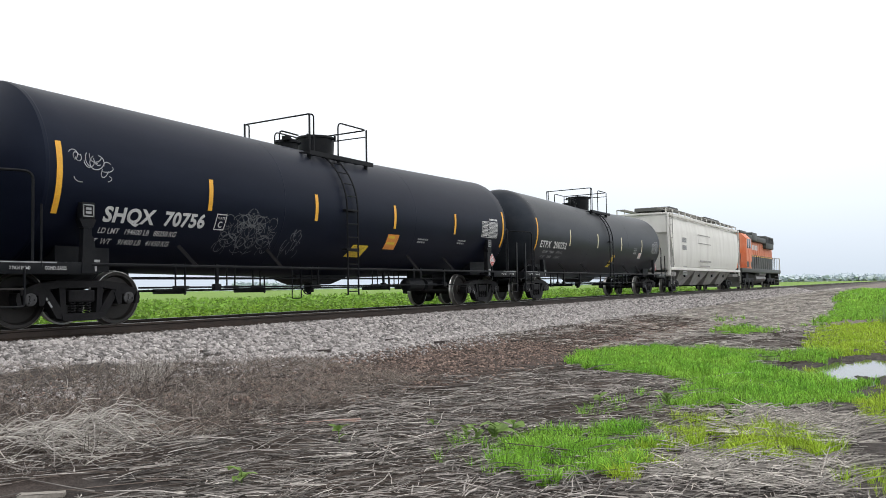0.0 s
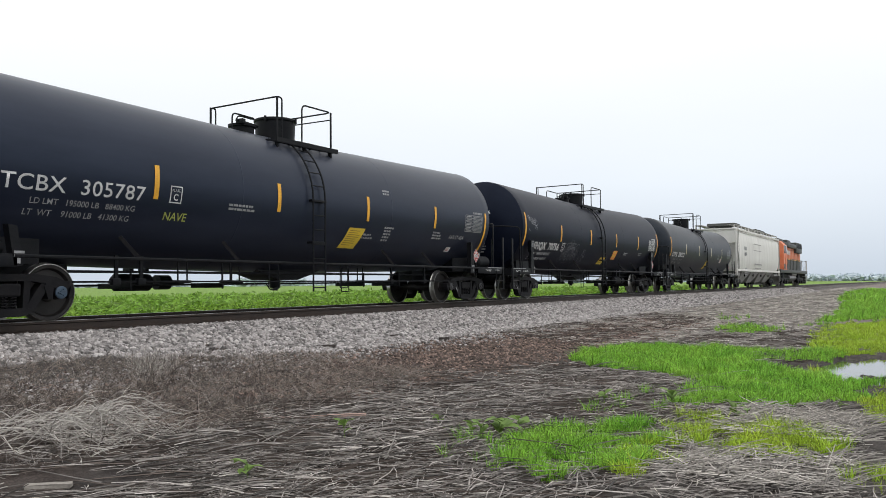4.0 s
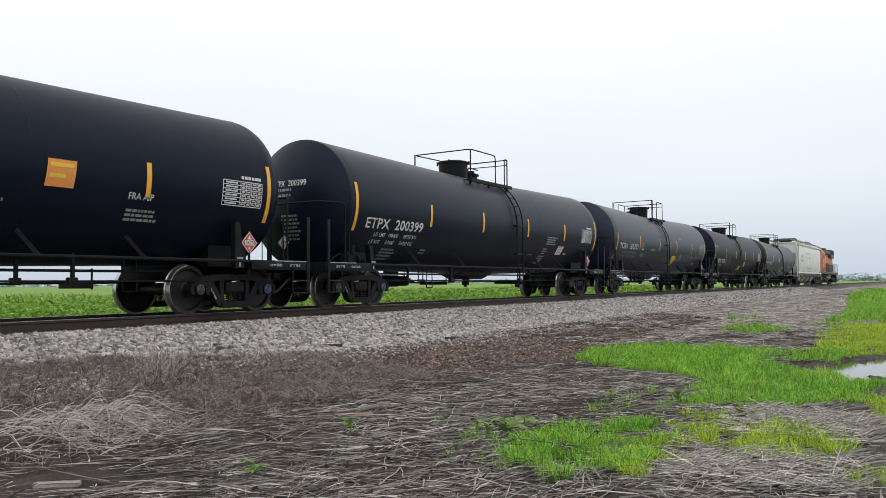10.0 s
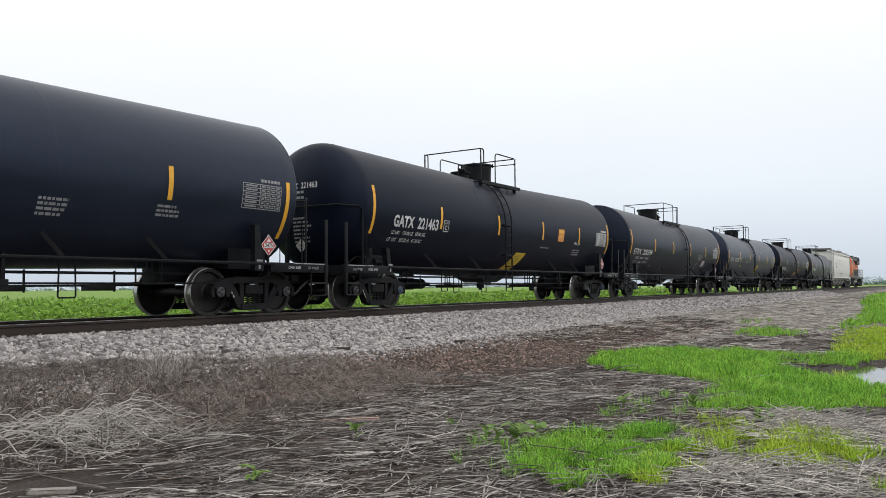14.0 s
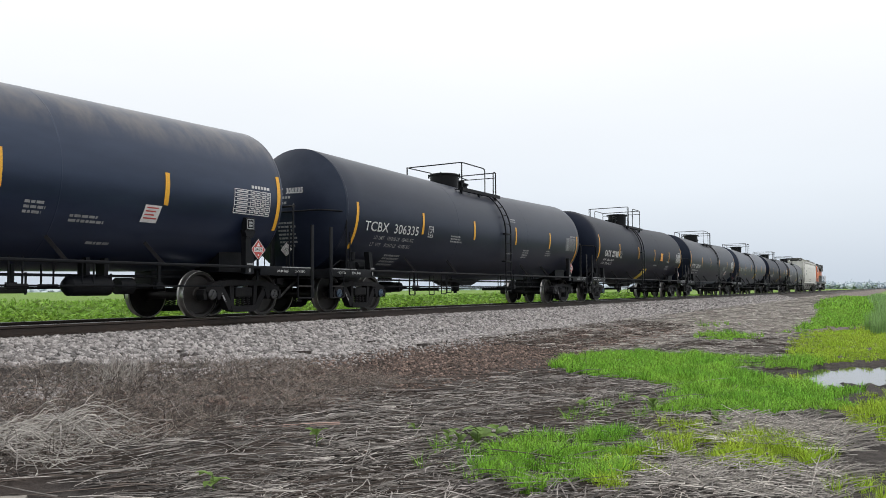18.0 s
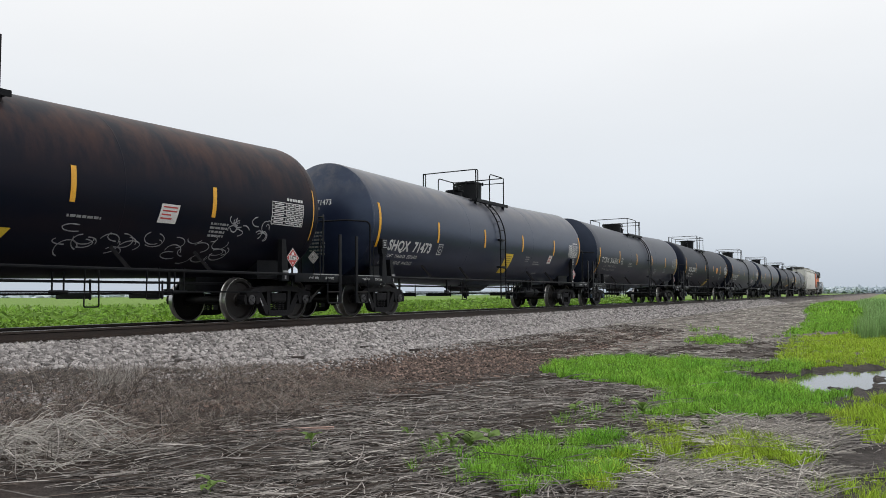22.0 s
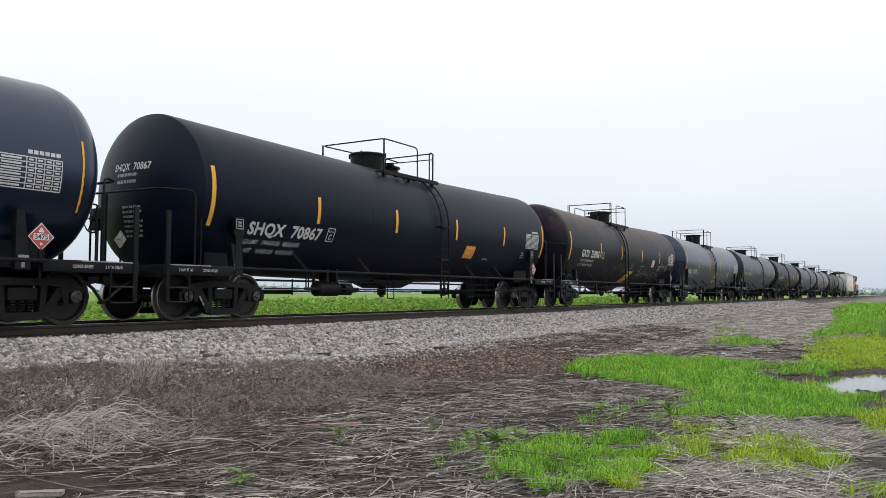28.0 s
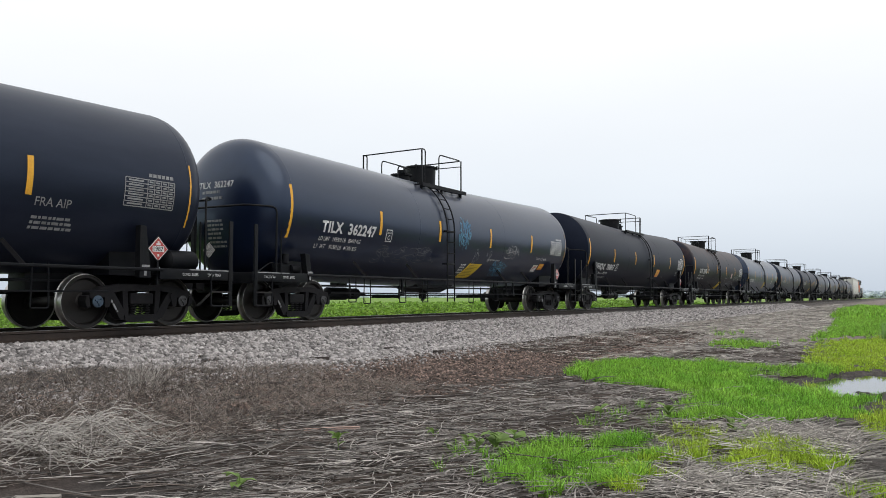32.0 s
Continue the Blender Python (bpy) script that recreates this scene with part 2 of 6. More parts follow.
def build_ground():
    xs = spread(((-2500, -300, 5), (-300, -40, 12), (-40, -4, 30), (-4, 30, 250), (30, 70, 110), (70, 160, 50), (160, 500, 20), (500, 2800, 8)))
    ys = spread(((-2500, -200, 5), (-200, -30, 16), (-30, -14, 24), (-14, -1.4, 95), (-1.4, 1.4, 4), (1.4, 10, 24), (10, 60, 20), (60, 300, 10), (300, 2800, 8)))
    bm = B()
    grid = [[bm.verts.new((x, y, ground_z(x, y))) for y in ys] for x in xs]
    for i in range(len(xs) - 1):
        for j in range(len(ys) - 1):
            bm.faces.new((grid[i][j], grid[i + 1][j], grid[i + 1][j + 1], grid[i][j + 1]))
    g = new("ground", mesh_of(bm, "ground", M_GROUND, True))
    return tagged(g, "muddy ground with gravel bank and green fields", "ground", kind="structure")


def ground_material():
    """Mud, cinders towards the bank, gravel on the bank, green beyond the line, by position across the line."""
    m = bpy.data.materials.new("mud_and_gravel")
    m.use_nodes = True
    nt = m.node_tree
    b = nt.nodes["Principled BSDF"]
    geo = nt.nodes.new("ShaderNodeNewGeometry")
    sp = nt.nodes.new("ShaderNodeSeparateXYZ")
    nt.links.new(geo.outputs["Position"], sp.inputs[0])

    def tex(scale, detail=5, rough=.6):
        n = nt.nodes.new("ShaderNodeTexNoise")
        n.inputs["Scale"].default_value, n.inputs["Detail"].default_value, n.inputs["Roughness"].default_value = scale, detail, rough
        nt.links.new(geo.outputs["Position"], n.inputs["Vector"])
        return n.outputs["Fac"]

    def math_node(op, a, c):
        n = nt.nodes.new("ShaderNodeMath")
        n.operation = op
        for i, v in enumerate((a, c)):
            if isinstance(v, (int, float)):
                n.inputs[i].default_value = v
            else:
                nt.links.new(v, n.inputs[i])
        return n.outputs[0]

    def step(v, lo, hi):
        n = nt.nodes.new("ShaderNodeMapRange")
        n.interpolation_type = "SMOOTHSTEP"
        n.inputs["From Min"].default_value, n.inputs["From Max"].default_value = lo, hi
        nt.links.new(v, n.inputs["Value"])
        return n.outputs["Result"]

    def mix(f, a, c):
        n = nt.nodes.new("ShaderNodeMixRGB")
        nt.links.new(f, n.inputs["Fac"])
        for i, v in ((1, a), (2, c)):
            if isinstance(v, tuple):
                n.inputs[i].default_value = (*v, 1)
            else:
                nt.links.new(v, n.inputs[i])
        return n.outputs["Color"]
    wob = math_node("ADD", sp.outputs["Y"], math_node("MULTIPLY", math_node("SUBTRACT", tex(.6), .5), 2.2))
    fine, mid, big = tex(55, 4, .7), tex(9, 6, .65), tex(1.3, 5, .6)
    mud = mix(step(mid, .35, .65), (0.038, 0.033, 0.031), (0.085, 0.075, 0.069))
    mud = mix(step(big, .45, .7), mud, (0.026, 0.022, 0.021))
    cinder = mix(step(fine, .4, .62), (0.034, 0.025, 0.022), (0.10, 0.077, 0.067))
    gravel = mix(step(fine, .38, .62), (0.035, 0.031, 0.03), (0.12, 0.108, 0.102))
    green = mix(step(mid, .35, .65), (0.11, 0.20, 0.035), (0.21, 0.32, 0.07))
    col = mix(step(wob, -7.6, -6.4), mud, cinder)
    col = mix(step(wob, -4.6, -3.6), col, gravel)
    col = mix(step(wob, 2.9, 3.9), col, green)
    pale = mix(step(mid, .35, .65), (0.12, 0.10, 0.088), (0.23, 0.20, 0.18))
    bank = math_node("MULTIPLY", step(sp.outputs["X"], 17, 27), step(math_node("MULTIPLY", wob, -1), 2.6, 3.6))
    col = mix(bank, col, pale)
    far = step(sp.outputs["X"], 60, 110)
    far2 = math_node("MULTIPLY", far, step(math_node("MULTIPLY", wob, -1), 7.5, 10))
    col = mix(far2, col, green)
    # unseen ground behind the camera, colour muted so the tanks reflect less green
    side = step(math_node("MULTIPLY", wob, -1), 13.6, 15.5)
    muted_side = mix(step(mid, .35, .65), (0.10, 0.10, 0.075), (0.16, 0.155, 0.125))
    col = mix(side, col, muted_side)
    nt.links.new(col, b.inputs["Base Color"])
    b.inputs["Roughness"].default_value = .9
    b.inputs["Specular IOR Level"].default_value = .25
    bp = nt.nodes.new("ShaderNodeBump")
    bp.inputs["Strength"].default_value, bp.inputs["Distance"].default_value = .6, .03
    nt.links.new(fine, bp.inputs["Height"])
    nt.links.new(bp.outputs["Normal"], b.inputs["Normal"])
    return m


M_GROUND = ground_material()
ground = build_ground()

M_RAIL = mat("rusty_rail", (0.035, 0.026, 0.022), 0.6, 0.3, second=(0.06, 0.04, 0.03), scale=4, fine=40)
M_RAILTOP = mat("polished_rail_head", (0.30, 0.29, 0.28), 0.32, 0.9, var=.1, scale=3)
M_TIE = mat("creosoted_timber", (0.06, 0.048, 0.04), 0.85, 0.0, second=(0.12, 0.10, 0.085), scale=5, fine=50, streak=(6, .6, 6), object_var=.2)


def build_track():
    track = new("railway_track")
    tagged(track, "single railway track with rusty rails on timber sleepers", "railway track", kind="structure")
    for y in (-.7525, .7525):
        bm = B()
        sec = [(-.07, -.17), (.07, -.17), (.07, -.155), (.012, -.13), (.012, -.05), (.036, -.038), (.036, -.012), (.03, -.0035), (-.03, -.0035), (-.036, -.012), (-.036, -.038), (-.012, -.05), (-.012, -.13), (-.07, -.155)]
        ring = [[bm.verts.new((x, y + a, z)) for a, z in sec] for x in (-400, 0, 40, 900)]
        for r0, r1 in zip(ring, ring[1:]):
            for k in range(len(sec)):
                bm.faces.new((r0[k], r0[(k + 1) % len(sec)], r1[(k + 1) % len(sec)], r1[k]))
        bmesh.ops.recalc_face_normals(bm, faces=bm.faces)
        rail = part("rail", bm, M_RAIL, track, smooth=False)
        bm = B()
        box(bm, -400, y - .028, -.006, 900, y + .028, 0)
        part("rail_head", bm, M_RAILTOP, rail, "polished steel running surface", smooth=False)
    me = mesh_of(box(B(), -.115, -1.3, -.35, .115, 1.3, -.172, .012), "tie", M_TIE)
    rng = random.Random(5)
    for k in range(-16, 120):
        place(part("tie", me, None, track), k * .5 + rng.uniform(-.03, .03), rng.uniform(-.03, .03), rng.uniform(-.008, .0), 0, 0, rng.uniform(-1, 1))
    bm = B()
    for k in range(120, 600):
        box(bm, k * .5 - .115, -1.3, -.35, k * .5 + .115, 1.3, -.176)
    far = part("tie", bm, M_TIE, track, smooth=False)
    far["kind"] = "stuff"


build_track()

M_WATER = mat("shallow_water", (0.06, 0.06, 0.05), 0.04, 0.0, var=.02, scale=2, bump=.02, spec=.6)


def build_water():
    """Level water in the hollows: a sheet for each wet stretch, showing where the mud lies lower."""
    for x0, y0, x1, y1 in ((12.6, -13.6, 19.6, -10.2), (27.6, -12.2, 37.5, -8.6)):
        bm = B()
        n = 24
        ring = [bm.verts.new(((x0 + x1) / 2 + (x1 - x0) / 2 * math.cos(6.2832 * k / n), (y0 + y1) / 2 + (y1 - y0) / 2 * math.sin(6.2832 * k / n), WATER_Z)) for k in range(n)]
        bm.faces.new(ring)
        tagged(new("water", mesh_of(bm, "water", M_WATER)), "shallow puddle of standing water among grass", "puddle", kind="structure")


build_water()


# ---- surfaces of the train ----
M_STEEL = mat("grimy_cast_steel", (0.008, 0.008, 0.010), 0.6, 0.0, second=(0.018, 0.017, 0.018), second_amount=0.7, scale=4, fine=45, bump=0.3, spec=.15)
M_UNDER = mat("underframe_paint", (0.0045, 0.0055, 0.008), 0.5, 0.0, second=(0.014, 0.014, 0.015), second_amount=0.6, scale=3, fine=40, bump=0.2, spec=.15)
M_WHEEL = mat("wheel_steel", (0.016, 0.0145, 0.0145), 0.55, 0.3, second=(0.032, 0.027, 0.025), scale=6, fine=70, bump=0.2)
M_TREAD = mat("bright_wheel_tread", (0.42, 0.41, 0.40), 0.3, 0.9, var=0.1, scale=8, bump=0.05)
M_CAP_BLUE = mat("blue_bearing_cap", (0.05, 0.085, 0.13), 0.5, 0.1, second=(0.03, 0.04, 0.06), scale=14)
M_CAP_GREY = mat("grey_bearing_cap", (0.07, 0.07, 0.075), 0.5, 0.4, second=(0.03, 0.03, 0.03), scale=14)
M_WHITE = mat("white_stencil_paint", (0.62, 0.63, 0.64), 0.6, 0.0, second=(0.34, 0.34, 0.34), second_amount=0.55, scale=5, fine=60, bump=0.0)
M_DIM = mat("faded_stencil_paint", (0.30, 0.31, 0.32), 0.6, 0.0, second=(0.13, 0.13, 0.14), second_amount=0.7, scale=7, fine=50, bump=0.0)
M_YELLOW = mat("yellow_reflective_tape", (0.78, 0.40, 0.03), 0.45, 0.0, second=(0.62, 0.30, 0.03), second_amount=0.6, scale=5, bump=0.05)
M_PALE_TAPE = mat("worn_reflective_tape", (0.66, 0.62, 0.45), 0.45, 0.0, second=(0.55, 0.40, 0.1), second_amount=0.5, scale=3, bump=0.05)
M_SIGN_YELLOW = mat("yellow_sticker", (0.72, 0.50, 0.03), 0.5, 0.0, second=(0.5, 0.36, 0.05), second_amount=0.5, scale=5)
M_ORANGE = mat("orange_sticker", (0.72, 0.26, 0.04), 0.5, 0.0, second=(0.5, 0.22, 0.08), second_amount=0.5, scale=5)
M_RED = mat("red_placard", (0.42, 0.04, 0.04), 0.5, 0.0, second=(0.5, 0.12, 0.1), scale=6)
M_CARD = mat("white_placard", (0.66, 0.66, 0.66), 0.5, 0.0, second=(0.5, 0.46, 0.44), scale=6)
M_WORN_CARD = mat("faded_placard", (0.46, 0.45, 0.45), 0.5, 0.0, second=(0.30, 0.24, 0.23), scale=7)
M_INK = mat("dark_print", (0.03, 0.03, 0.03), 0.6, 0.0, bump=0.0)
M_HOSE = mat("rubber_hose", (0.015, 0.015, 0.015), 0.7, 0.0)
M_CHALK = mat("pale_graffiti", (0.36, 0.37, 0.40), 0.7, 0.0, second=(0.10, 0.10, 0.11), second_amount=0.8, scale=6, bump=0.0)
M_SMEAR = mat("faint_graffiti", (0.14, 0.15, 0.17), 0.7, 0.0, second=(0.05, 0.05, 0.06), second_amount=0.8, scale=6, bump=0.0)
M_GRAF_BLUE = mat("blue_graffiti", (0.07, 0.20, 0.34), 0.6, 0.0, second=(0.14, 0.34, 0.45), second_amount=0.8, scale=5, bump=0.0)
M_GRAF_GREEN = mat("yellow_green_graffiti", (0.35, 0.38, 0.08), 0.6, 0.0, bump=0.0)


def tank_paint(name, base, dust, amount, rough, streak=(0.35, 1, 1.4), gloss=.45, film=0.0, crown=None):
    """Old tank paint: blotches, a film of dust and, if given, a stain (colour, from height, to height, strength) along the crown."""
    m = mat(name, base, rough, 0.0, var=0.06, scale=1.6, fine=90, bump=0.04, second=dust, second_amount=amount, streak=streak, spec=gloss)
    nt = m.node_tree
    b = nt.nodes["Principled BSDF"]
    b.inputs["Specular Tint"].default_value = (.64, .78, 1, 1)     # bluish sheen of the old gloss
    b.inputs["Sheen Weight"].default_value, b.inputs["Sheen Roughness"].default_value = film, .16
    b.inputs["Sheen Tint"].default_value = (.86, .92, 1, 1)
    if crown:
        color, low, high, strength = crown
        tc = nt.nodes.new("ShaderNodeTexCoord")
        sp = nt.nodes.new("ShaderNodeSeparateXYZ")
        nt.links.new(tc.outputs["Object"], sp.inputs[0])
        band = nt.nodes.new("ShaderNodeMapRange")
        band.inputs["From Min"].default_value, band.inputs["From Max"].default_value = low, high
        nt.links.new(sp.outputs["Z"], band.inputs["Value"])
        mp = nt.nodes.new("ShaderNodeMapping")
        mp.inputs["Scale"].default_value = (1.6, .8, .5)
        nt.links.new(tc.outputs["Object"], mp.inputs["Vector"])
        n = nt.nodes.new("ShaderNodeTexNoise")
        n.inputs["Scale"].default_value, n.inputs["Detail"].default_value, n.inputs["Roughness"].default_value = 1.3, 7, .68
        nt.links.new(mp.outputs["Vector"], n.inputs["Vector"])
        cut = nt.nodes.new("ShaderNodeMapRange")
        cut.inputs["From Min"].default_value, cut.inputs["From Max"].default_value, cut.inputs["To Max"].default_value = .40, .68, strength
        nt.links.new(n.outputs["Fac"], cut.inputs["Value"])
        k = nt.nodes.new("ShaderNodeMath")
        k.operation = "MULTIPLY"
        nt.links.new(band.outputs["Result"], k.inputs[0])
        nt.links.new(cut.outputs["Result"], k.inputs[1])
        mix = nt.nodes.new("ShaderNodeMixRGB")
        mix.inputs[2].default_value = (*color, 1)
        nt.links.new(b.inputs["Base Color"].links[0].from_socket, mix.inputs[1])
        nt.links.new(k.outputs[0], mix.inputs["Fac"])
        nt.links.new(mix.outputs["Color"], b.inputs["Base Color"])
    return m


PAINT = {
    "black": tank_paint("black_tank_paint", (0.0038, 0.0052, 0.0130), (0.0076, 0.0100, 0.0205), 0.6, 0.44, gloss=.16, film=.05),
    "matt": tank_paint("dull_black_tank_paint", (0.0094, 0.0122, 0.0240), (0.0175, 0.0220, 0.038), 0.7, 0.38, gloss=.34, film=.24),
    "dusty": tank_paint("dusty_blue_black_tank_paint", (0.0085, 0.0130, 0.032), (0.021, 0.029, 0.056), 0.7, 0.32, gloss=.62, film=.42, crown=((.16, .135, .11), 3.05, 3.5, .7)),
    "sheen": tank_paint("glossy_black_tank_paint", (0.0046, 0.0060, 0.0140), (0.0096, 0.0122, 0.0225), 0.6, 0.40, gloss=.22, film=.30),
    "grey": tank_paint("weathered_grey_tank_paint", (0.012, 0.0135, 0.017), (0.026, 0.028, 0.032), 0.7, 0.42, gloss=.24, film=.30),
    "blue": tank_paint("blue_black_tank_paint", (0.0038, 0.0072, 0.022), (0.0090, 0.0155, 0.040), 0.6, 0.28, gloss=.75, film=.75),
    "rust": tank_paint("rust_stained_tank_paint", (0.0046, 0.0056, 0.012), (0.018, 0.0105, 0.010), 0.5, 0.42, streak=(0.25, 0.5, 0.8), gloss=.15, film=.05, crown=((.105, .046, .026), 2.5, 3.7, .75)),
}

R_TANK, Z_END, SLOPE, LENGTH = 1.525, 2.47, 0.0165, 18.08
SHELL = {"half": 7.62, "right": 7.62, "head": .74, "cap": False}     # shell lengths to both ends and head of the car in hand
TRUCK_X, AXLE_X, R_WHEEL = 6.995, 0.889, 0.457


def axis_z(x):
    """Height of the tank's axis: both halves fall a little towards the outlet."""
    h = SHELL["half"] if x < 0 else SHELL["right"]
    return Z_END - SLOPE * (h - min(abs(x), h))


def on_tank(x, z, lift=0.006):
    """The point of the tank's near side at x and height z."""
    c = axis_z(x)
    r = R_TANK + lift
    over = abs(x) - (SHELL["half"] if x < 0 else SHELL["right"])
    if over > 0:
        r *= math.sqrt(max(0.05, 1 - (over / SHELL["head"]) ** (1 if SHELL["cap"] else 2)))
    return Vector((x, -math.sqrt(max(0.0, r * r - (z - c) ** 2)), z))


def on_head(y, z, side=-1, lift=0.008):
    if SHELL["cap"]:
        return Vector((side * (SHELL["half"] + lift + SHELL["head"] * max(0, 1 - (y * y + (z - Z_END) ** 2) / R_TANK ** 2)), y, z))
    q = min(0.98, (math.hypot(y, z - Z_END) / R_TANK) ** (2 / .8))
    return Vector((side * (SHELL["half"] + (SHELL["head"] + lift) * math.sqrt(1 - q) ** .82), y, z))


def flat_text(body, size, thick=0.012, spacing=1.0):
    cu = bpy.data.curves.new("lettering", "FONT")
    cu.body, cu.size, cu.offset, cu.space_character = body, size, thick * size, spacing
    cu.resolution_u = 3
    ob = bpy.data.objects.new("lettering", cu)
    me = bpy.data.meshes.new_from_object(ob)
    bpy.data.objects.remove(ob)
    bpy.data.curves.remove(cu)
    return me


def wrap(bm, place_at, step=0.12):
    """Cuts long edges and bends a flat drawing (x, y) onto a surface."""
    for _ in range(2):
        long = [e for e in bm.edges if e.calc_length() > step]
        if long:
            bmesh.ops.subdivide_edges(bm, edges=long, cuts=1)
    for v in bm.verts:
        v.co = place_at(v.co.x, v.co.y)
    return bm


def lettering(name, body, parent, material, place_at, size, width=None, thick=0.02, spacing=1.0):
    me = flat_text(body, size / 0.69, thick, spacing)
    bm = B()
    bm.from_mesh(me)
    bpy.data.meshes.remove(me)
    w = max(v.co.x for v in bm.verts) - min(v.co.x for v in bm.verts)
    k = width / w if width else 1.0
    x0 = min(v.co.x for v in bm.verts)
    for v in bm.verts:
        v.co.x = (v.co.x - x0) * k
    return part(name, wrap(bm, place_at), material, parent, smooth=False)


def rects(bm, items, place_at=None, step=0.12, shear=0.0):
    sub = B()
    for x0, z0, x1, z1 in items:
        vs = [sub.verts.new((x + shear * z, z, 0)) for x, z in ((x0, z0), (x1, z0), (x1, z1), (x0, z1))]
        sub.faces.new(vs)
    if place_at:
        for _ in range(3):
            long = [e for e in sub.edges if e.calc_length() > step]
            if long:
                bmesh.ops.subdivide_edges(sub, edges=long, cuts=1, use_grid_fill=True)
        for v in sub.verts:
            v.co = place_at(v.co.x, v.co.y)
    me = bpy.data.meshes.new("t")
    sub.to_mesh(me)
    sub.free()
    bm.from_mesh(me)
    bpy.data.meshes.remove(me)
    return bm


def side_at(x, z, lift=0.006):
    return lambda u, v: on_tank(x + u, z + v, lift)


def head_at(y, z, side=-1):
    return lambda u, v: on_head(y + side * u, z + v, side)


def bars(rng, w, rows, pitch, h):
    """Rows of small writing too fine to read, as bars broken into words."""
    out = []
    for i in range(rows):
        x, end = 0.0, w * rng.uniform(0.7, 1.0)
        while x < end:
            k = rng.uniform(0.04, 0.13)
            out.append((x, -i * pitch - h, min(x + k, end), -i * pitch))
            x += k + 0.02
    return out


# ---- shared running gear ----
def side_frame_mesh():
    bm = B()
    y0, y1 = -0.10, 0.10
    # arched top chord
    prism(bm, [(-1.02, .50), (-.98, .62), (-.80, .70), (-.45, .745), (.45, .745), (.80, .70), (.98, .62), (1.02, .50), (.80, .53), (.62, .60), (.40, .635),
               (-.40, .635), (-.62, .60), (-.80, .53)], y0, y1)
    # sloping struts and bottom chord
    for s in (-1, 1):
        prism(bm, [(s * .72, .60), (s * .56, .60), (s * .30, .215), (s * .33, .13), (s * .44, .155)], y0 * .85, y1 * .85)
        prism(bm, [(s * .40, .64), (s * .29, .64), (s * .27, .20), (s * .36, .20)], y0 * .8, y1 * .8)
        # pedestal jaws over the bearing
        prism(bm, [(s * .70, .62), (s * .60, .56), (s * .67, .36), (s * .745, .36), (s * .76, .52)], y0, y1)
        prism(bm, [(s * 1.06, .56), (s * 1.02, .36), (s * 1.09, .36), (s * 1.12, .46), (s * 1.10, .55)], y0, y1)
        box(bm, s * .889 - .16, y0, .52, s * .889 + .16, y1, .64, .02)
    prism(bm, [(-.36, .225), (.36, .225), (.34, .12), (.22, .10), (-.22, .10), (-.34, .12)], y0, y1)
    bmesh.ops.recalc_face_normals(bm, faces=bm.faces)
    return mesh_of(bm, "side_frame", M_STEEL, False)


def spring_mesh():
    bm = B()
    pipe(bm, [(.05 * math.cos(k * .785), .05 * math.sin(k * .785), .022 + k * .0052) for k in range(41)], .0125, 5)
    return mesh_of(bm, "spring", M_STEEL, True)


def bolster_mesh():
    bm = B()
    box(bm, -.24, -1.12, .40, .24, 1.12, .60, .03)
    box(bm, -.22, -.75, .60, .22, .75, .78, .03)
    rod(bm, (0, 0, .7), (0, 0, .92), .2, 16)
    return mesh_of(bm, "bolster", M_STEEL, False)


def brake_beam_mesh():
    bm = B()
    for s in (-1, 1):
        rod(bm, (s * .37, -.78, .38), (s * .37, .78, .38), .035)
        for y in (-.75, .75):
            box(bm, s * .37 - .03, y - .05, .26, s * .37 + .05 * s, y + .05, .52, .01)
    return mesh_of(bm, "brake_beam", M_STEEL, False)


def wheel_mesh():
    bm = B()
    lathe(bm, [(-.035, .0), (-.03, .13), (-.005, .15), (.0, .36), (-.055, .39), (-.06, .44), (-.05, .448)], "y", 40)
    lathe(bm, [(.075, .448), (.065, .39), (.03, .36), (.03, .15), (.08, .13), (.085, 0)], "y", 40)
    return mesh_of(bm, "wheel", M_WHEEL, True)


def tread_mesh():
    bm = B()
    lathe(bm, [(-.066, .448), (-.064, .455), (.03, .458), (.05, .468), (.062, .482), (.074, .478), (.076, .448)], "y", 40)
    return mesh_of(bm, "tread", M_TREAD, True)


def axle_mesh():
    bm = B()
    lathe(bm, [(-1.08, 0), (-1.08, .075), (-.86, .075), (-.84, .1), (-.6, .1), (-.5, .085), (.5, .085), (.6, .1), (.84, .1), (.86, .075), (1.08, .075), (1.08, 0)], "y", 16)
    return mesh_of(bm, "axle", M_WHEEL, True)


def bearing_mesh():
    bm = B()
    lathe(bm, [(-1.12, .0), (-1.12, .105), (-.98, .115), (-.96, 0)], "y", 20)
    return mesh_of(bm, "bearing", M_STEEL, True)


def cap_mesh(material):
    bm = B()
    lathe(bm, [(-1.165, 0), (-1.165, .03), (-1.150, .035), (-1.150, .075), (-1.14, .1), (-1.12, .1)], "y", 20)
    for k in range(3):
        a = 2 * math.pi * k / 3
        rod(bm, (.058 * math.cos(a), -1.178, .058 * math.sin(a)), (.058 * math.cos(a), -1.145, .058 * math.sin(a)), .016, 6)
    return mesh_of(bm, "bearing_cap", material, True)


MESH = {"side_frame": side_frame_mesh(), "spring": spring_mesh(), "bolster": bolster_mesh(), "brake_beam": brake_beam_mesh(), "wheel": wheel_mesh(),
        "tread": tread_mesh(), "axle": axle_mesh(), "bearing": bearing_mesh(), "cap_blue": cap_mesh(M_CAP_BLUE), "cap_grey": cap_mesh(M_CAP_GREY)}
TURNING = []     # every wheelset, with its wheel's radius
ROLLING = []     # every vehicle, with its place in the train


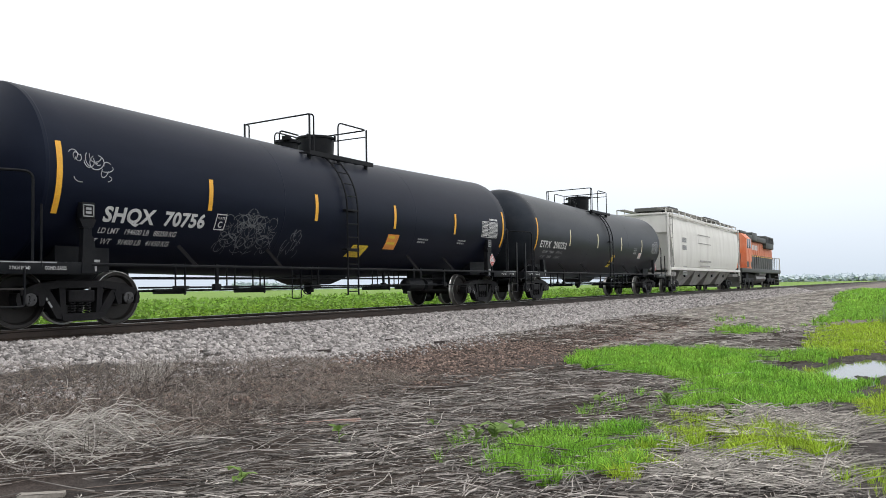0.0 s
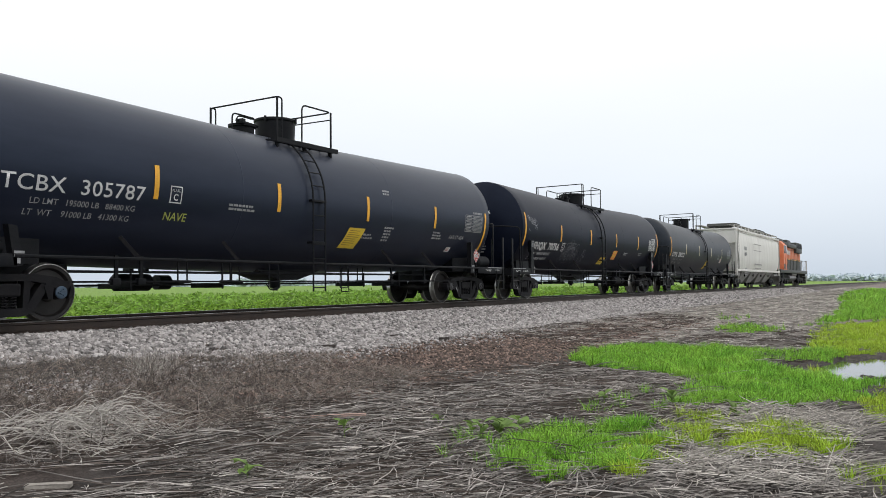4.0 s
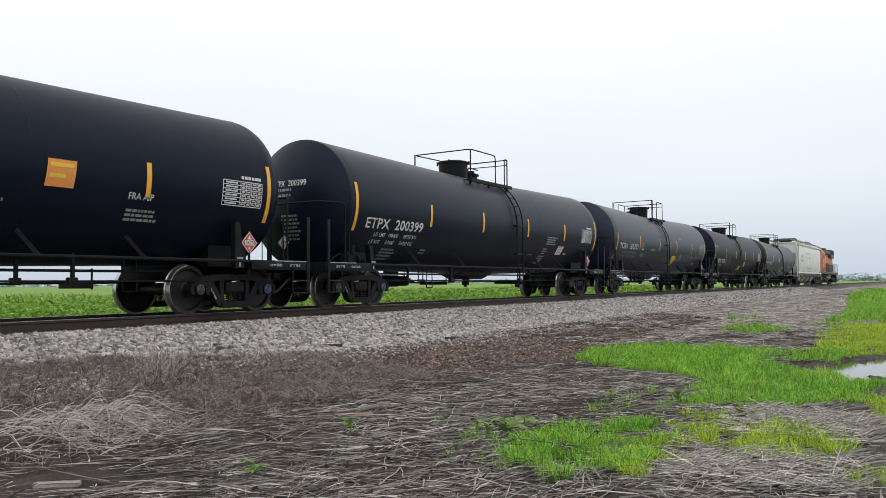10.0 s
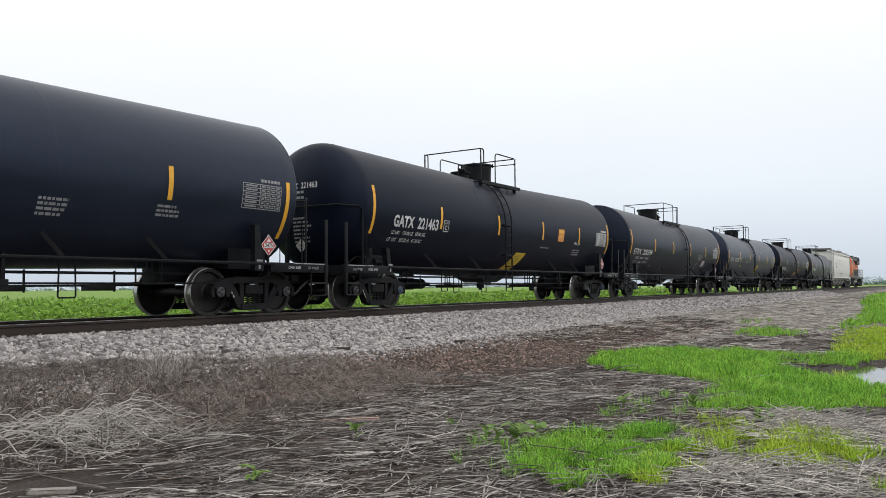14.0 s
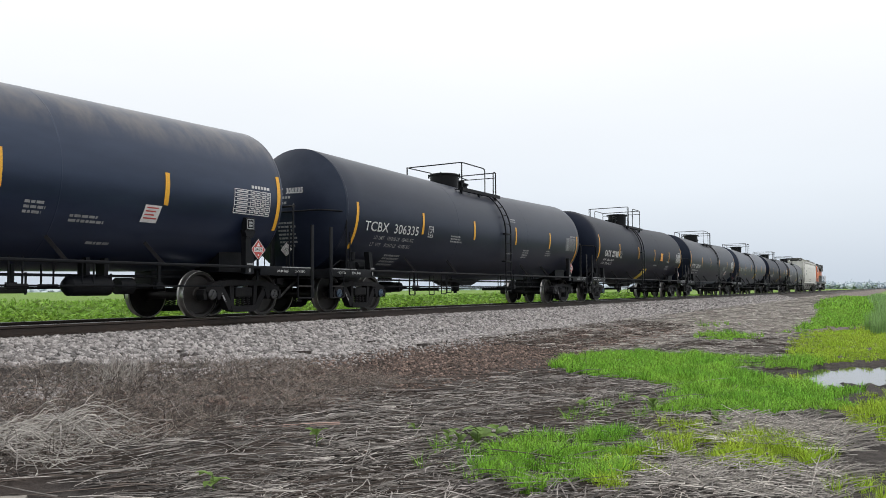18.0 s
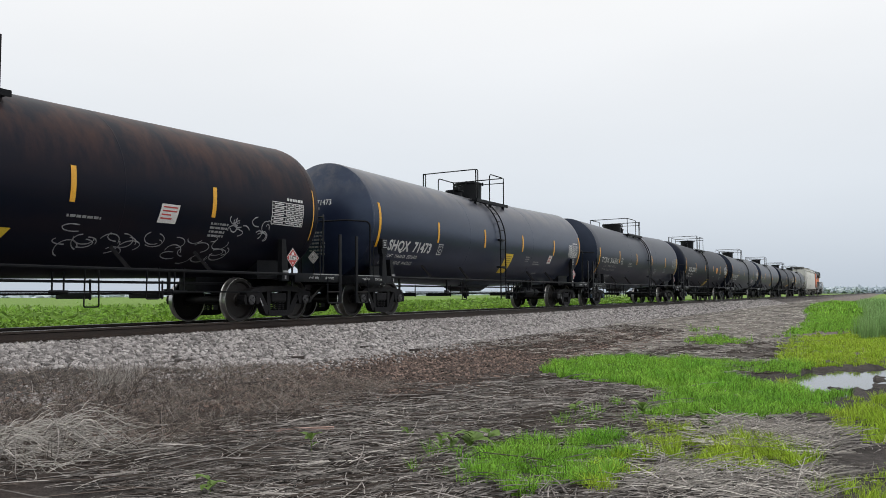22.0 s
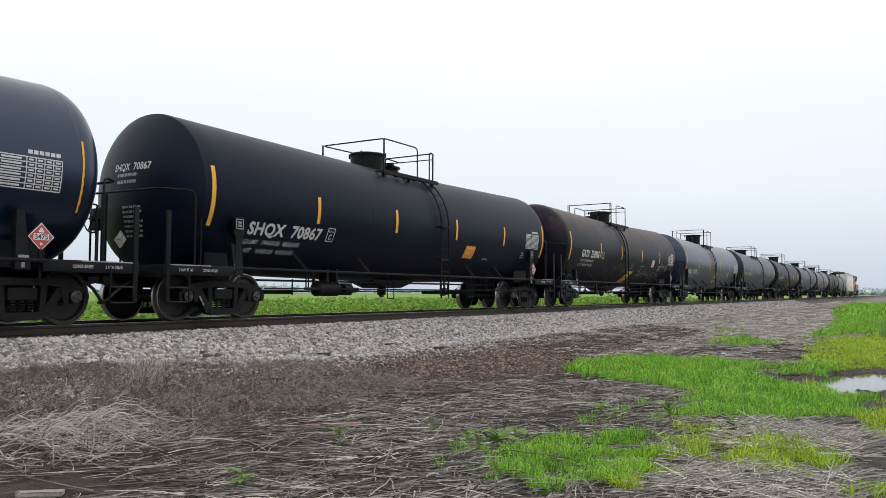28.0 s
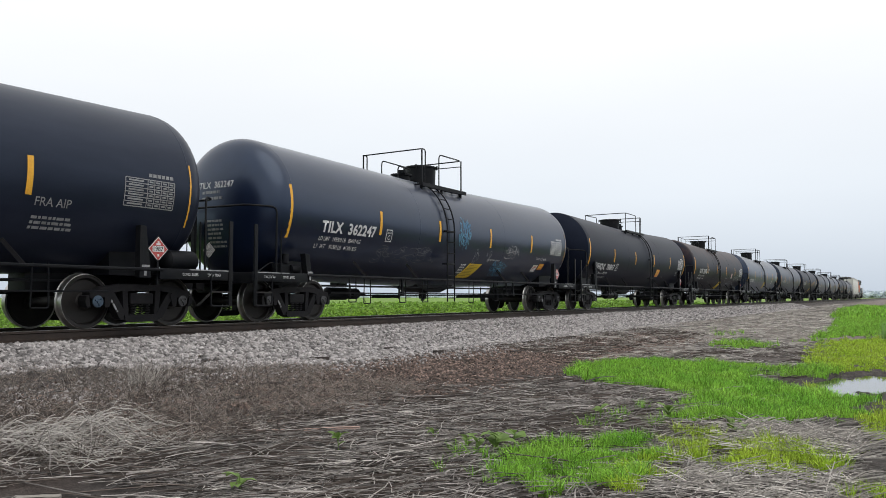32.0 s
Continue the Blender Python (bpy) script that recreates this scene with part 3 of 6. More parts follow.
def wheelset(car, x, caps):
    ax = part("wheelset", MESH["axle"], None, car)
    place(ax, x, 0, R_WHEEL)
    for s in (1, -1):
        for n in ("wheel", "tread"):
            w = part(n, MESH[n], None, ax, "bright worn steel tread" if n == "tread" else "")
            place(w, 0, -.75 * s, 0, 0, 0, 0 if s > 0 else 180)
        place(part("bearing", MESH["bearing"], None, ax), rz=0 if s > 0 else 180)
        place(part("bearing_cap", MESH[caps if s > 0 else "cap_grey"], None, ax, "blue bearing end cap" if caps == "cap_blue" and s > 0 else ""), rz=0 if s > 0 else 180)
    TURNING.append(ax)


def truck(car, x, rng, capchoice, stencil=True):
    bo = place(part("truck", MESH["bolster"], None, car), x)
    for s in (-1, 1):
        place(part("side_frame", MESH["side_frame"], None, bo), 0, s * 1.03, 0)
        for dx in (-.14, 0, .14):
            place(part("spring", MESH["spring"], None, bo), dx, s * 1.06, .205)
    part("brake_beam", MESH["brake_beam"], None, bo)
    if stencil:
        bm = rects(B(), bars(rng, .3, 1, .05, .05))
        for v in bm.verts:
            u, w = v.co.x, v.co.y
            v.co = Vector((-.66 + u * .62 + w * .5, -1.122, .56 - u * .95 + w * .4))
        part("stencil", bm, M_DIM, bo, smooth=False)
    for dx in (-AXLE_X, AXLE_X):
        wheelset(car, x + dx, rng.choice(capchoice))
    return bo


def knuckle_coupler(car, s):
    bm = B()
    box(bm, s * 8.15, -.09, .74, s * 8.78, .09, .92, .02)
    prism(bm, [(s * 8.78, .66), (s * 8.99, .70), (s * 9.02, .98), (s * 8.78, 1.0)], -.17, .03)
    prism(bm, [(s * 8.85, .68), (s * 9.06, .72), (s * 9.06, .96), (s * 8.85, .98)], .02, .15)
    part("coupler", bm, M_STEEL, car)
    bm = B()
    pipe(bm, [(s * 8.45, -.32, .78), (s * 8.75, -.34, .62), (s * 9.0, -.25, .36), (s * 9.05, -.12, .34)], .028, 8, .2)
    part("brake_hose", bm, M_HOSE, car, "black rubber air hose")


# ---- tank car ----
def tank_body(car, paint):
    bm = B()
    ends = []
    for half in (SHELL["half"], SHELL["right"]):
        prof = []
        for k in range(17):
            a = math.pi / 2 * k / 16
            if SHELL["cap"]:        # shallow dish with a tight knuckle
                r = k / 16
                prof.append((-half - SHELL["head"] * (1 - r * r) + .03 * r ** 8, R_TANK * (r - .006 * r ** 12)))
            else:
                prof.append((-half - SHELL["head"] * math.cos(a) ** .82, R_TANK * math.sin(a) ** .80))
        if SHELL["cap"]:
            prof.append((-half + .07, R_TANK))
        ends.append(prof + [(x, R_TANK) for x in (-7.45, -6, -4.5, -3, -1.5, -.35)])
    prof = ends[0] + [(-x, r) for x, r in ends[1][::-1]]
    lathe(bm, prof, "x", 64)
    for v in bm.verts:
        v.co.z += axis_z(v.co.x)
    tank = part("tank", bm, PAINT[paint], car)
    for x in (-SHELL["half"] + .08 * SHELL["cap"], -2.55, 2.55, SHELL["right"] - .08 * SHELL["cap"]):   # weld seams between the shell courses
        bm = B()
        lathe(bm, [(x - .02, R_TANK - .003), (x - .008, R_TANK + .0022), (x + .008, R_TANK + .0022), (x + .02, R_TANK - .003)], "x", 64)
        for v in bm.verts:
            v.co.z += axis_z(v.co.x)
        part("weld_seam", bm, PAINT[paint], tank)
    return tank


def stripes(tank, pale, tall_z=2.34, last=7.70, second=-4.6):
    for k, x in enumerate((-7.68, second, -1.53, 1.55, 4.62, last)):
        tall = k in (0, 5)
        z = tall_z if tall else 2.33
        h = .56 if tall else .29
        bm = rects(B(), [(-.05, -h, .05, h)], side_at(x, z, .007))
        part("reflective_stripe", bm, M_PALE_TAPE if k in pale else M_YELLOW, tank, "yellow reflective tape strip" if k not in pale else "worn pale reflective strip", smooth=False)


def end_platform(car, s, handbrake, plain=False):
    """Deck, posts and rails at one end of a tank car; s: -1 the trailing end, 1 the leading end."""
    x0, x1 = s * 7.05, s * 8.75
    bm = B()
    box(bm, min(x0, x1), -1.45, .92, max(x0, x1), 1.45, .98, .01)
    deck = part("end_deck", bm, M_UNDER, car)
    bm = B()
    box(bm, min(x0, s * 8.78), -1.50, .84, max(x0, s * 8.78), -1.455, 1.03, .008)
    part("deck_sill", bm, M_UNDER, deck)
    bm = B()
    box(bm, s * 8.7 if s < 0 else s * 7.7, -1.504, 1.01, s * 7.7 if s < 0 else s * 8.7, -1.498, 1.03)
    part("deck_edge", bm, M_DIM, deck, smooth=False)
    for word, wx, ww in (("2 INCH TREAD", 8.45, .32), ("COND. BASES", 7.9, .36)):
        lettering("deck_stencil", word, deck, M_WHITE, lambda u, v: Vector((min(s * wx, s * (wx - ww)) + u, -1.507, .91 + v)), .05, ww, .004)
    bm = B()
    box(bm, s * 8.72 - .04, -1.45, .80, s * 8.72 + .04, 1.45, 1.02, .01)
    part("end_sill", bm, M_UNDER, deck)
    # stub sill and draft pocket
    bm = B()
    box(bm, min(s * 5.4, s * 8.6), -.24, .62, max(s * 5.4, s * 8.6), .24, 1.02, .02)
    part("stub_sill", bm, M_UNDER, car)
    # saddle under the tank above the truck
    bm = B()
    prism(bm, [(s * 6.4, .9), (s * 7.4, .9), (s * 7.4, 1.6), (s * 6.4, 1.55)], -1.0, 1.0)
    part("saddle", bm, M_UNDER, car)
    # rail across the end, down to the deck at each corner
    bm = B()
    pipe(bm, [(s * 8.08, -1.48, .95), (s * 8.08, -1.48, 2.38), (s * 8.58, -1.1, 2.40), (s * 8.60, 1.1, 2.40), (s * 8.08, 1.48, 2.38), (s * 8.08, 1.48, .95)], .022, 8, .14)
    part("safety_rail", bm, M_UNDER, car)
    # flat posts at the corners, each with a sill step below
    for y in (-1.50, 1.50):
        bm = B()
        box(bm, s * 8.70 - .045, y - .018, .36, s * 8.70 + .045, y + .018, 1.97, .006)
        part("corner_post", bm, M_UNDER, car)
    bm = B()
    pipe(bm, [(s * 7.95, -1.49, .95), (s * 7.95, -1.49, 1.9)], .018, 6)
    part("grab_post", bm, M_UNDER, car)
    bm = B()
    pipe(bm, [(s * 8.70, -1.505, .95), (s * 8.70, -1.505, .36), (s * 8.22, -1.505, .36), (s * 8.22, -1.505, .95)], .018, 6, .05)
    step = part("sill_step", bm, M_UNDER, car)
    bm = B()
    rod(bm, (s * 8.70, -1.505, .62), (s * 8.22, -1.505, .62), .016, 6)
    part("step_tread", bm, M_WHEEL, step, "worn steel step tread")
    knuckle_coupler(car, s)
    bm = B()   # uncoupling lever
    pipe(bm, [(s * 8.55, -1.4, .80), (s * 8.55, -1.25, .86), (s * 8.62, -.5, .9), (s * 8.75, -.1, 1.02)], .014, 6, .06)
    part("uncoupling_lever", bm, M_UNDER, car)
    # upright bracket between the deck and the tank
    bm = B()
    if s > 0:
        prism(bm, [(6.62, 1.74), (6.74, 1.74), (6.86, .86), (6.62, .86)], -1.50, -1.38)
    else:
        prism(bm, [(-7.20, 1.46), (-7.06, 1.44), (-6.96, .86), (-7.10, .86)], -1.50, -1.36)
    part("tank_bracket", bm, M_UNDER, car)
    bm = rects(B(), [(0, 0, .16, .04), (0, .055, .16, .095), (.05, -.09, .1, -.01)])
    for v in bm.verts:
        v.co = Vector(((6.66 if s > 0 else -7.11) + v.co.x, -1.506, .98 + v.co.y))
    part("jacking_stencil", bm, M_DIM, car, smooth=False)
    if handbrake:
        bm = B()
        cx, cz = s * 8.66, 1.92
        lathe(bm, [(-.012, .265), (0, .285), (.012, .265), (0, .25), (-.012, .265)], "x", 28, (cx, .62, cz))
        for k in range(6):
            a = math.pi * k / 3
            rod(bm, (cx, .62, cz), (cx, .62 + .27 * math.cos(a), cz + .27 * math.sin(a)), .012, 6)
        rod(bm, (cx - .05, .62, cz), (cx + .04, .62, cz), .05, 10)
        part("handbrake_wheel", bm, M_UNDER, car, "round spoked handbrake wheel")
        bm = B()
        box(bm, s * 8.52 - .08, .48, 1.7, s * 8.52 + .08, .78, 2.12, .02)
        rod(bm, (s * 8.54, .62, 1.7), (s * 8.54, .62, .95), .012, 6)
        box(bm, s * 8.66, .2, .95, s * 8.74, .28, 2.35)
        part("handbrake_housing", bm, M_UNDER, car)
        if plain:
            return
        bm = B()   # brake valve on the deck
        box(bm, -7.75, -1.3, .98, -7.45, -1.05, 1.24, .03)
        rod(bm, (-7.6, -1.3, 1.24), (-7.6, -1.3, 1.44), .07, 10)
        rod(bm, (-7.45, -1.3, 1.12), (-7.2, -1.3, 1.12), .09, 12)
        pipe(bm, [(-7.7, -1.2, 1.2), (-8.0, -1.25, 1.25), (-8.4, -1.2, 1.0)], .014, 6, .1)
        part("brake_valve", bm, M_UNDER, car)


def placard(car, x, y, z, number, face=-90, k=1.0, ground_face=M_RED):
    """Diamond hazard placard in its holder."""
    bm = B()
    box(bm, -.17, .006, -.17, .17, .016, .17, .004)
    bmesh.ops.rotate(bm, verts=bm.verts, cent=(0, 0, 0), matrix=Matrix.Rotation(radians(45), 3, "Y"))
    box(bm, -.02, .004, -.62, .02, .03, -.15)
    bmesh.ops.scale(bm, verts=bm.verts, vec=(k, 1, k))
    hold = place(part("placard_holder", bm, M_UNDER, car), x, y, z, 0, 0, face + 90)
    bm = B()
    for r0, m in ((.150 * k, M_CARD), (.136 * k, ground_face)):
        bm = B()
        vs = [bm.verts.new(c) for c in ((-r0 * 1.414, 0, 0), (0, 0, -r0 * 1.414), (r0 * 1.414, 0, 0), (0, 0, r0 * 1.414))]
        bm.faces.new(vs)
        place(part("placard_face", bm, m, hold, smooth=False), 0, .004 if m is M_CARD else .001)
    bm = rects(B(), [(-.125, -.05, .125, .05), (-.02, -.13, .02, -.09), (-.045, .065, .045, .10), (-.02, .10, .02, .135)])
    for v in bm.verts:
        v.co = Vector((v.co.x * k, -.002, v.co.y * k))
    part("placard_panel", bm, M_CARD, hold, smooth=False)
    lettering("placard_number", number, hold, M_INK, lambda u, v: Vector(((u - .105) * k, -.005, (v - .035) * k)), .075, .21)


def top_works(car, m, dome_x, spans, up=0.0):
    """Valve dome, manway, walkway gratings and handrails on the tank's crown; m: 1, or -1 for a car that is turned round."""
    zt = axis_z(0) + R_TANK
    bm = B()
    lathe(bm, [(zt - .12, .0), (zt - .12, .44), (zt + .42 + up, .46), (zt + .43 + up, .49), (zt + .47 + up, .49), (zt + .49 + up, .46), (zt + .51 + up, 0)], "z", 28, (dome_x, 0, 0))
    dome = part("valve_dome", bm, M_UNDER, car)
    for k in range(4):
        a = 2 * math.pi * k / 4 + .3
        bm = B()
        rod(bm, (dome_x + .51 * math.cos(a), .51 * math.sin(a), zt + .38 + up), (dome_x + .51 * math.cos(a), .51 * math.sin(a), zt + .50 + up), .028, 6)
        part("eye_bolt", bm, M_UNDER, dome)
    bm = B()
    x2 = dome_x - m * 1.05
    lathe(bm, [(zt - .1, 0), (zt - .1, .26), (zt + .14, .26), (zt + .15, .31), (zt + .20, .31), (zt + .22, 0)], "z", 20, (x2, 0, 0))
    rod(bm, (x2 - .32, -.15, zt + .25), (x2 + .36, -.1, zt + .22), .035, 8)
    box(bm, x2 - .3, -.3, zt + .18, x2 - .2, -.1, zt + .28, .01)
    part("manway", bm, M_UNDER, car)
    xa, g0, g1, xb = (k - .18 for k in spans)
    lo, hi = xa - .12, xb + .15
    y_out = 1.08
    for s in (-1, 1):
        y0, y1 = s * .5, s * y_out
        bm = B()
        zz = zt - .22
        for k in range(9):
            yy = y0 + (y1 - y0) * k / 8
            box(bm, lo, yy - .008, zz, hi, yy + .008, zz + .03)
        for k in range(7):
            xx = lo + (hi - lo) * k / 6
            box(bm, xx - .01, min(y0, y1), zz - .02, xx + .01, max(y0, y1), zz + .02)
        slats = bm
        bm = B()
        box(bm, lo, y1 - .02, zz - .05, hi, y1 + .02, zz + .05)
        grate = part("platform", bm, M_UNDER, car)
        part("grating", slats, M_UNDER, grate)["kind"] = "stuff"
        for x in (lo + .15, (lo + hi) / 2, hi - .15):
            bm = B()
            box(bm, x - .03, y1 - s * .12 - .03, zt - .65, x + .03, y1 - s * .12 + .03, zz)
            part("platform_bracket", bm, M_UNDER, grate)
    top, zb, y = zt + .72 + up, zt - .45, 1.0
    # the rails leave a gap by the ladder; cross rails close both ends
    for xo, xi, drop in ((xa, g0, 0), (xb, g1, .03)):
        bm = B()
        pipe(bm, [(xi, -y, zt - .2), (xi, -y, top - drop), (xo, -y, top - drop), (xo, y, top - drop - .02), (xi, y, top - drop), (xi, y, zt - .2)], .018, 8, .14)
        if drop:
            pipe(bm, [(xo, -y, top - .2), (xo, y, top - .2)], .015, 6)
        handrail = part("handrail", bm, M_UNDER, car)
        for yy in (-y, y):
            bm = B()
            box(bm, xo - .024, yy - .012, zb - .1, xo + .024, yy + .012, top - drop, .004)
            part("handrail_post", bm, M_UNDER, handrail)
    bm = B()
    pipe(bm, [(x2 - .55, -.25, zt - .05), (x2 - .55, -.25, zt + .36), (x2 + .1, -.25, zt + .34)], .018, 8, .12)
    part("grab_iron", bm, M_UNDER, car)


def ladder(car, x=.62):
    """Follows the shell from the crown to its widest line, then hangs straight down."""
    r = R_TANK + .085
    c = axis_z(x)
    pts = [(-r * math.cos(radians(t)), c + r * math.sin(radians(t))) for t in range(62, -1, -6)] + [(-r, .40)]
    bm = B()
    for dx in (-.2, .2):
        pipe(bm, [(x + dx, y, z) for y, z in pts], .022, 6)
    lad = part("ladder_rail", bm, M_UNDER, car)
    rungs = [(-r * math.cos(radians(t)), c + r * math.sin(radians(t))) for t in (56, 45, 34, 23, 12)] + [(-r, c - .31 * k) for k in range(7)]
    for y, z in rungs:
        bm = B()
        rod(bm, (x - .2, y, z), (x + .2, y, z), .014, 6)
        part("rung", bm, M_UNDER, lad)
    for z in (2.35, 1.45):
        bm = B()
        box(bm, x - .24, -r - .01, z - .025, x + .24, -r + .14, z + .025, .006)
        part("ladder_bracket", bm, M_UNDER, lad)


def under_gear(car, rng, reservoir_x):
    bm = B()   # running pipe along the side
    pipe(bm, [(-7.1, -1.49, 1.0), (7.1, -1.49, 1.0)], .03, 8)
    part("side_pipe", bm, M_UNDER, car)
    for x in (-4.9, -2.6, 2.7, 4.6):
        bm = B()
        a = on_tank(x - .25, 1.45, 0)
        box(bm, -.02, -.03, 0, .02, .03, .5)
        m = Matrix.Translation((x, -1.47, 1.0)) @ (a - Vector((x, -1.47, 1.0))).to_track_quat("Z", "Y").to_matrix().to_4x4()
        bmesh.ops.transform(bm, matrix=m, verts=bm.verts)
        part("side_brace", bm, M_STEEL, car)
    # bottom outlet with its skid
    bm = B()
    prism(bm, [(-1.15, .92), (-.75, .78), (-.3, .66), (.3, .66), (.75, .78), (1.15, .92), (.8, 1.0), (-.8, 1.0)], -.42, .42)
    skid = part("outlet_skid", bm, M_UNDER, car)
    bm = B()
    rod(bm, (0, 0, .68), (0, 0, .48), .12, 14)
    rod(bm, (0, 0, .5), (0, 0, .42), .06, 10)
    pipe(bm, [(-.05, -.1, .5), (-.35, -.2, .42), (-.55, -.25, .56)], .012, 6, .1)
    part("outlet_valve", bm, M_UNDER, skid)
    # brake rods, train pipe and hangers
    bm = B()
    rod(bm, (-6.0, -.55, .80), (6.0, -.55, .80), .024, 6)
    part("train_pipe", bm, M_UNDER, car)
    bm = B()
    rod(bm, (-5.8, .25, .56), (5.8, .25, .60), .02, 6)
    part("brake_rod", bm, M_UNDER, car)
    bm = B()
    rod(bm, (-6.0, -1.25, .62), (6.2, -1.25, .62), .016, 6)
    part("uncoupling_rod", bm, M_UNDER, car)
    for x in rng.sample((-5.2, -4.7, -4.2, -3.6, -3.0, -2.5, -1.9, -1.4, 1.4, 1.9, 2.4, 2.9, 3.4, 3.9, 4.4, 5.0), 11):
        bm = B()
        yy = rng.choice((-1.25, -.55, -.9))
        z0 = rng.uniform(.36, .5)
        kind = rng.randrange(3)
        if kind == 0:
            pipe(bm, [(x - .13, yy, 1.06), (x - .15, yy, z0), (x + .15, yy, z0), (x + .13, yy, 1.06)], .014, 6, .04)
        elif kind == 1:
            box(bm, x - .03, yy - .02, .58, x + .03, yy + .02, 1.06)
            box(bm, x - .09, yy - .05, .56, x + .07, yy + .05, .68, .015)
        else:
            rod(bm, (x, yy, 1.06), (x, yy, .6), .016, 6)
            rod(bm, (x + .22, yy, 1.06), (x + .22, yy, .6), .016, 6)
            rod(bm, (x - .05, yy, .62), (x + .3, yy, .62), .03, 8)
        part("hanger", bm, M_UNDER, car)
    # brake levers and guides between the trucks
    for x0 in (-4.4, -2.2, 2.6, 4.2):
        bm = B()
        box(bm, x0 - .02, -.62, .50, x0 + .02, .30, .60, .006)
        rod(bm, (x0, -.6, .48), (x0, -.6, .84), .018, 6)
        part("brake_lever", bm, M_UNDER, car)
    # air reservoir and brake cylinder
    x, ry = (reservoir_x, -.75) if reservoir_x is not None else (-3.4, .55)
    bm = B()
    lathe(bm, [(x - .55, 0), (x - .53, .1), (x - .45, .17), (x + .3, .17), (x + .38, .1), (x + .4, 0)], "x", 18, (0, ry, .62))
    lathe(bm, [(x + .5, 0), (x + .5, .15), (x + .8, .15), (x + .85, .05), (x + 1.2, .04), (x + 1.2, 0)], "x", 14, (0, ry, .62))
    part("air_reservoir", bm, M_UNDER, car)
    for dx in (-.16, .2):
        bm = B()
        box(bm, x + dx - .04, ry - .11, .8, x + dx + .04, ry + .11, 1.1)
        part("reservoir_bracket", bm, M_UNDER, car)


def data_table(tank, x, z, w, h, dim=False):
    """White-lined data panel with fine writing."""
    at = side_at(x, z, .007)
    items = []
    for k in range(7):
        items.append((0, h * k / 6 - .008, w, h * k / 6 + .008))
    for k in (0, .44, .58, .72, .86, 1):
        items.append((w * k - .008, 0, w * k + .008, h))
    for i in range(6):
        for k in (.06, .47, .61, .75, .89):
            items.append((w * k, h * (i + .35) / 6, w * (k + (.3 if k < .1 else .08)), h * (i + .7) / 6))
    part("data_panel", rects(B(), items, at), M_DIM if dim else M_WHITE, tank, "white stencilled data table", smooth=False)
    part("stencil", rects(B(), [(k * .09, 0, k * .09 + .07, .06) for k in range(6)], side_at(x + w - .55, z + h + .05, .007)), M_DIM if dim else M_WHITE, tank, smooth=False)


def sticker(tank, x, z, w, h, material, rng, label, lines=4, ink=M_INK, shear=0.0):
    st = part("sticker", rects(B(), [(0, 0, w, h)], side_at(x, z, .008), shear=shear), material, tank, label, smooth=False)
    items = []
    for i in range(lines):
        items.append((w * .1, h * (.88 - .8 * i / lines) - h * .3 / lines, w * rng.uniform(.6, .92), h * (.88 - .8 * i / lines)))
    part("sticker_print", rects(B(), items, side_at(x, z, .011), shear=shear), ink, st, smooth=False)


def small_print(tank, x, z, w, rows, rng, pitch=.075, h=.042, material=None):
    part("stencil", rects(B(), bars(rng, w, rows, pitch, h), side_at(x, z, .007)), material or M_DIM, tank, "small white stencilled lines", smooth=False)


def scribble(tank, x, z, w, h, rng, material, label, loops=14, thick=.012, mirror=False):
    """Spray-paint scrawl of loops and strokes along a wandering line, laid on the shell."""
    bm = B()
    for _ in range(loops):
        cx, cz = rng.uniform(0, w), rng.uniform(0, h)
        a0, a1 = rng.uniform(0, 6.28), rng.uniform(1.6, 4.4)
        rx, rz = min(.2, rng.uniform(.05, .16) * w), rng.uniform(.12, .3) * h
        lean = rng.uniform(-.4, .4)
        for flip in ((1, -1) if mirror else (1,)):
            prev = None
            for k in range(13):
                t = a0 + a1 * k / 12
                px, pz = cx + rx * math.cos(t) + lean * rz * math.sin(t), cz + rz * math.sin(t)
                px = w / 2 + flip * (px - w / 2)
                nx, nz = flip * math.cos(t), math.sin(t)
                q = [bm.verts.new(on_tank(x + px + s * thick * nx, z + pz + s * thick * nz, .008)) for s in (-1, 1)]
                if prev:
                    bm.faces.new((prev[0], prev[1], q[1], q[0]))
                prev = q
    part("graffiti", bm, material, tank, label, smooth=False)


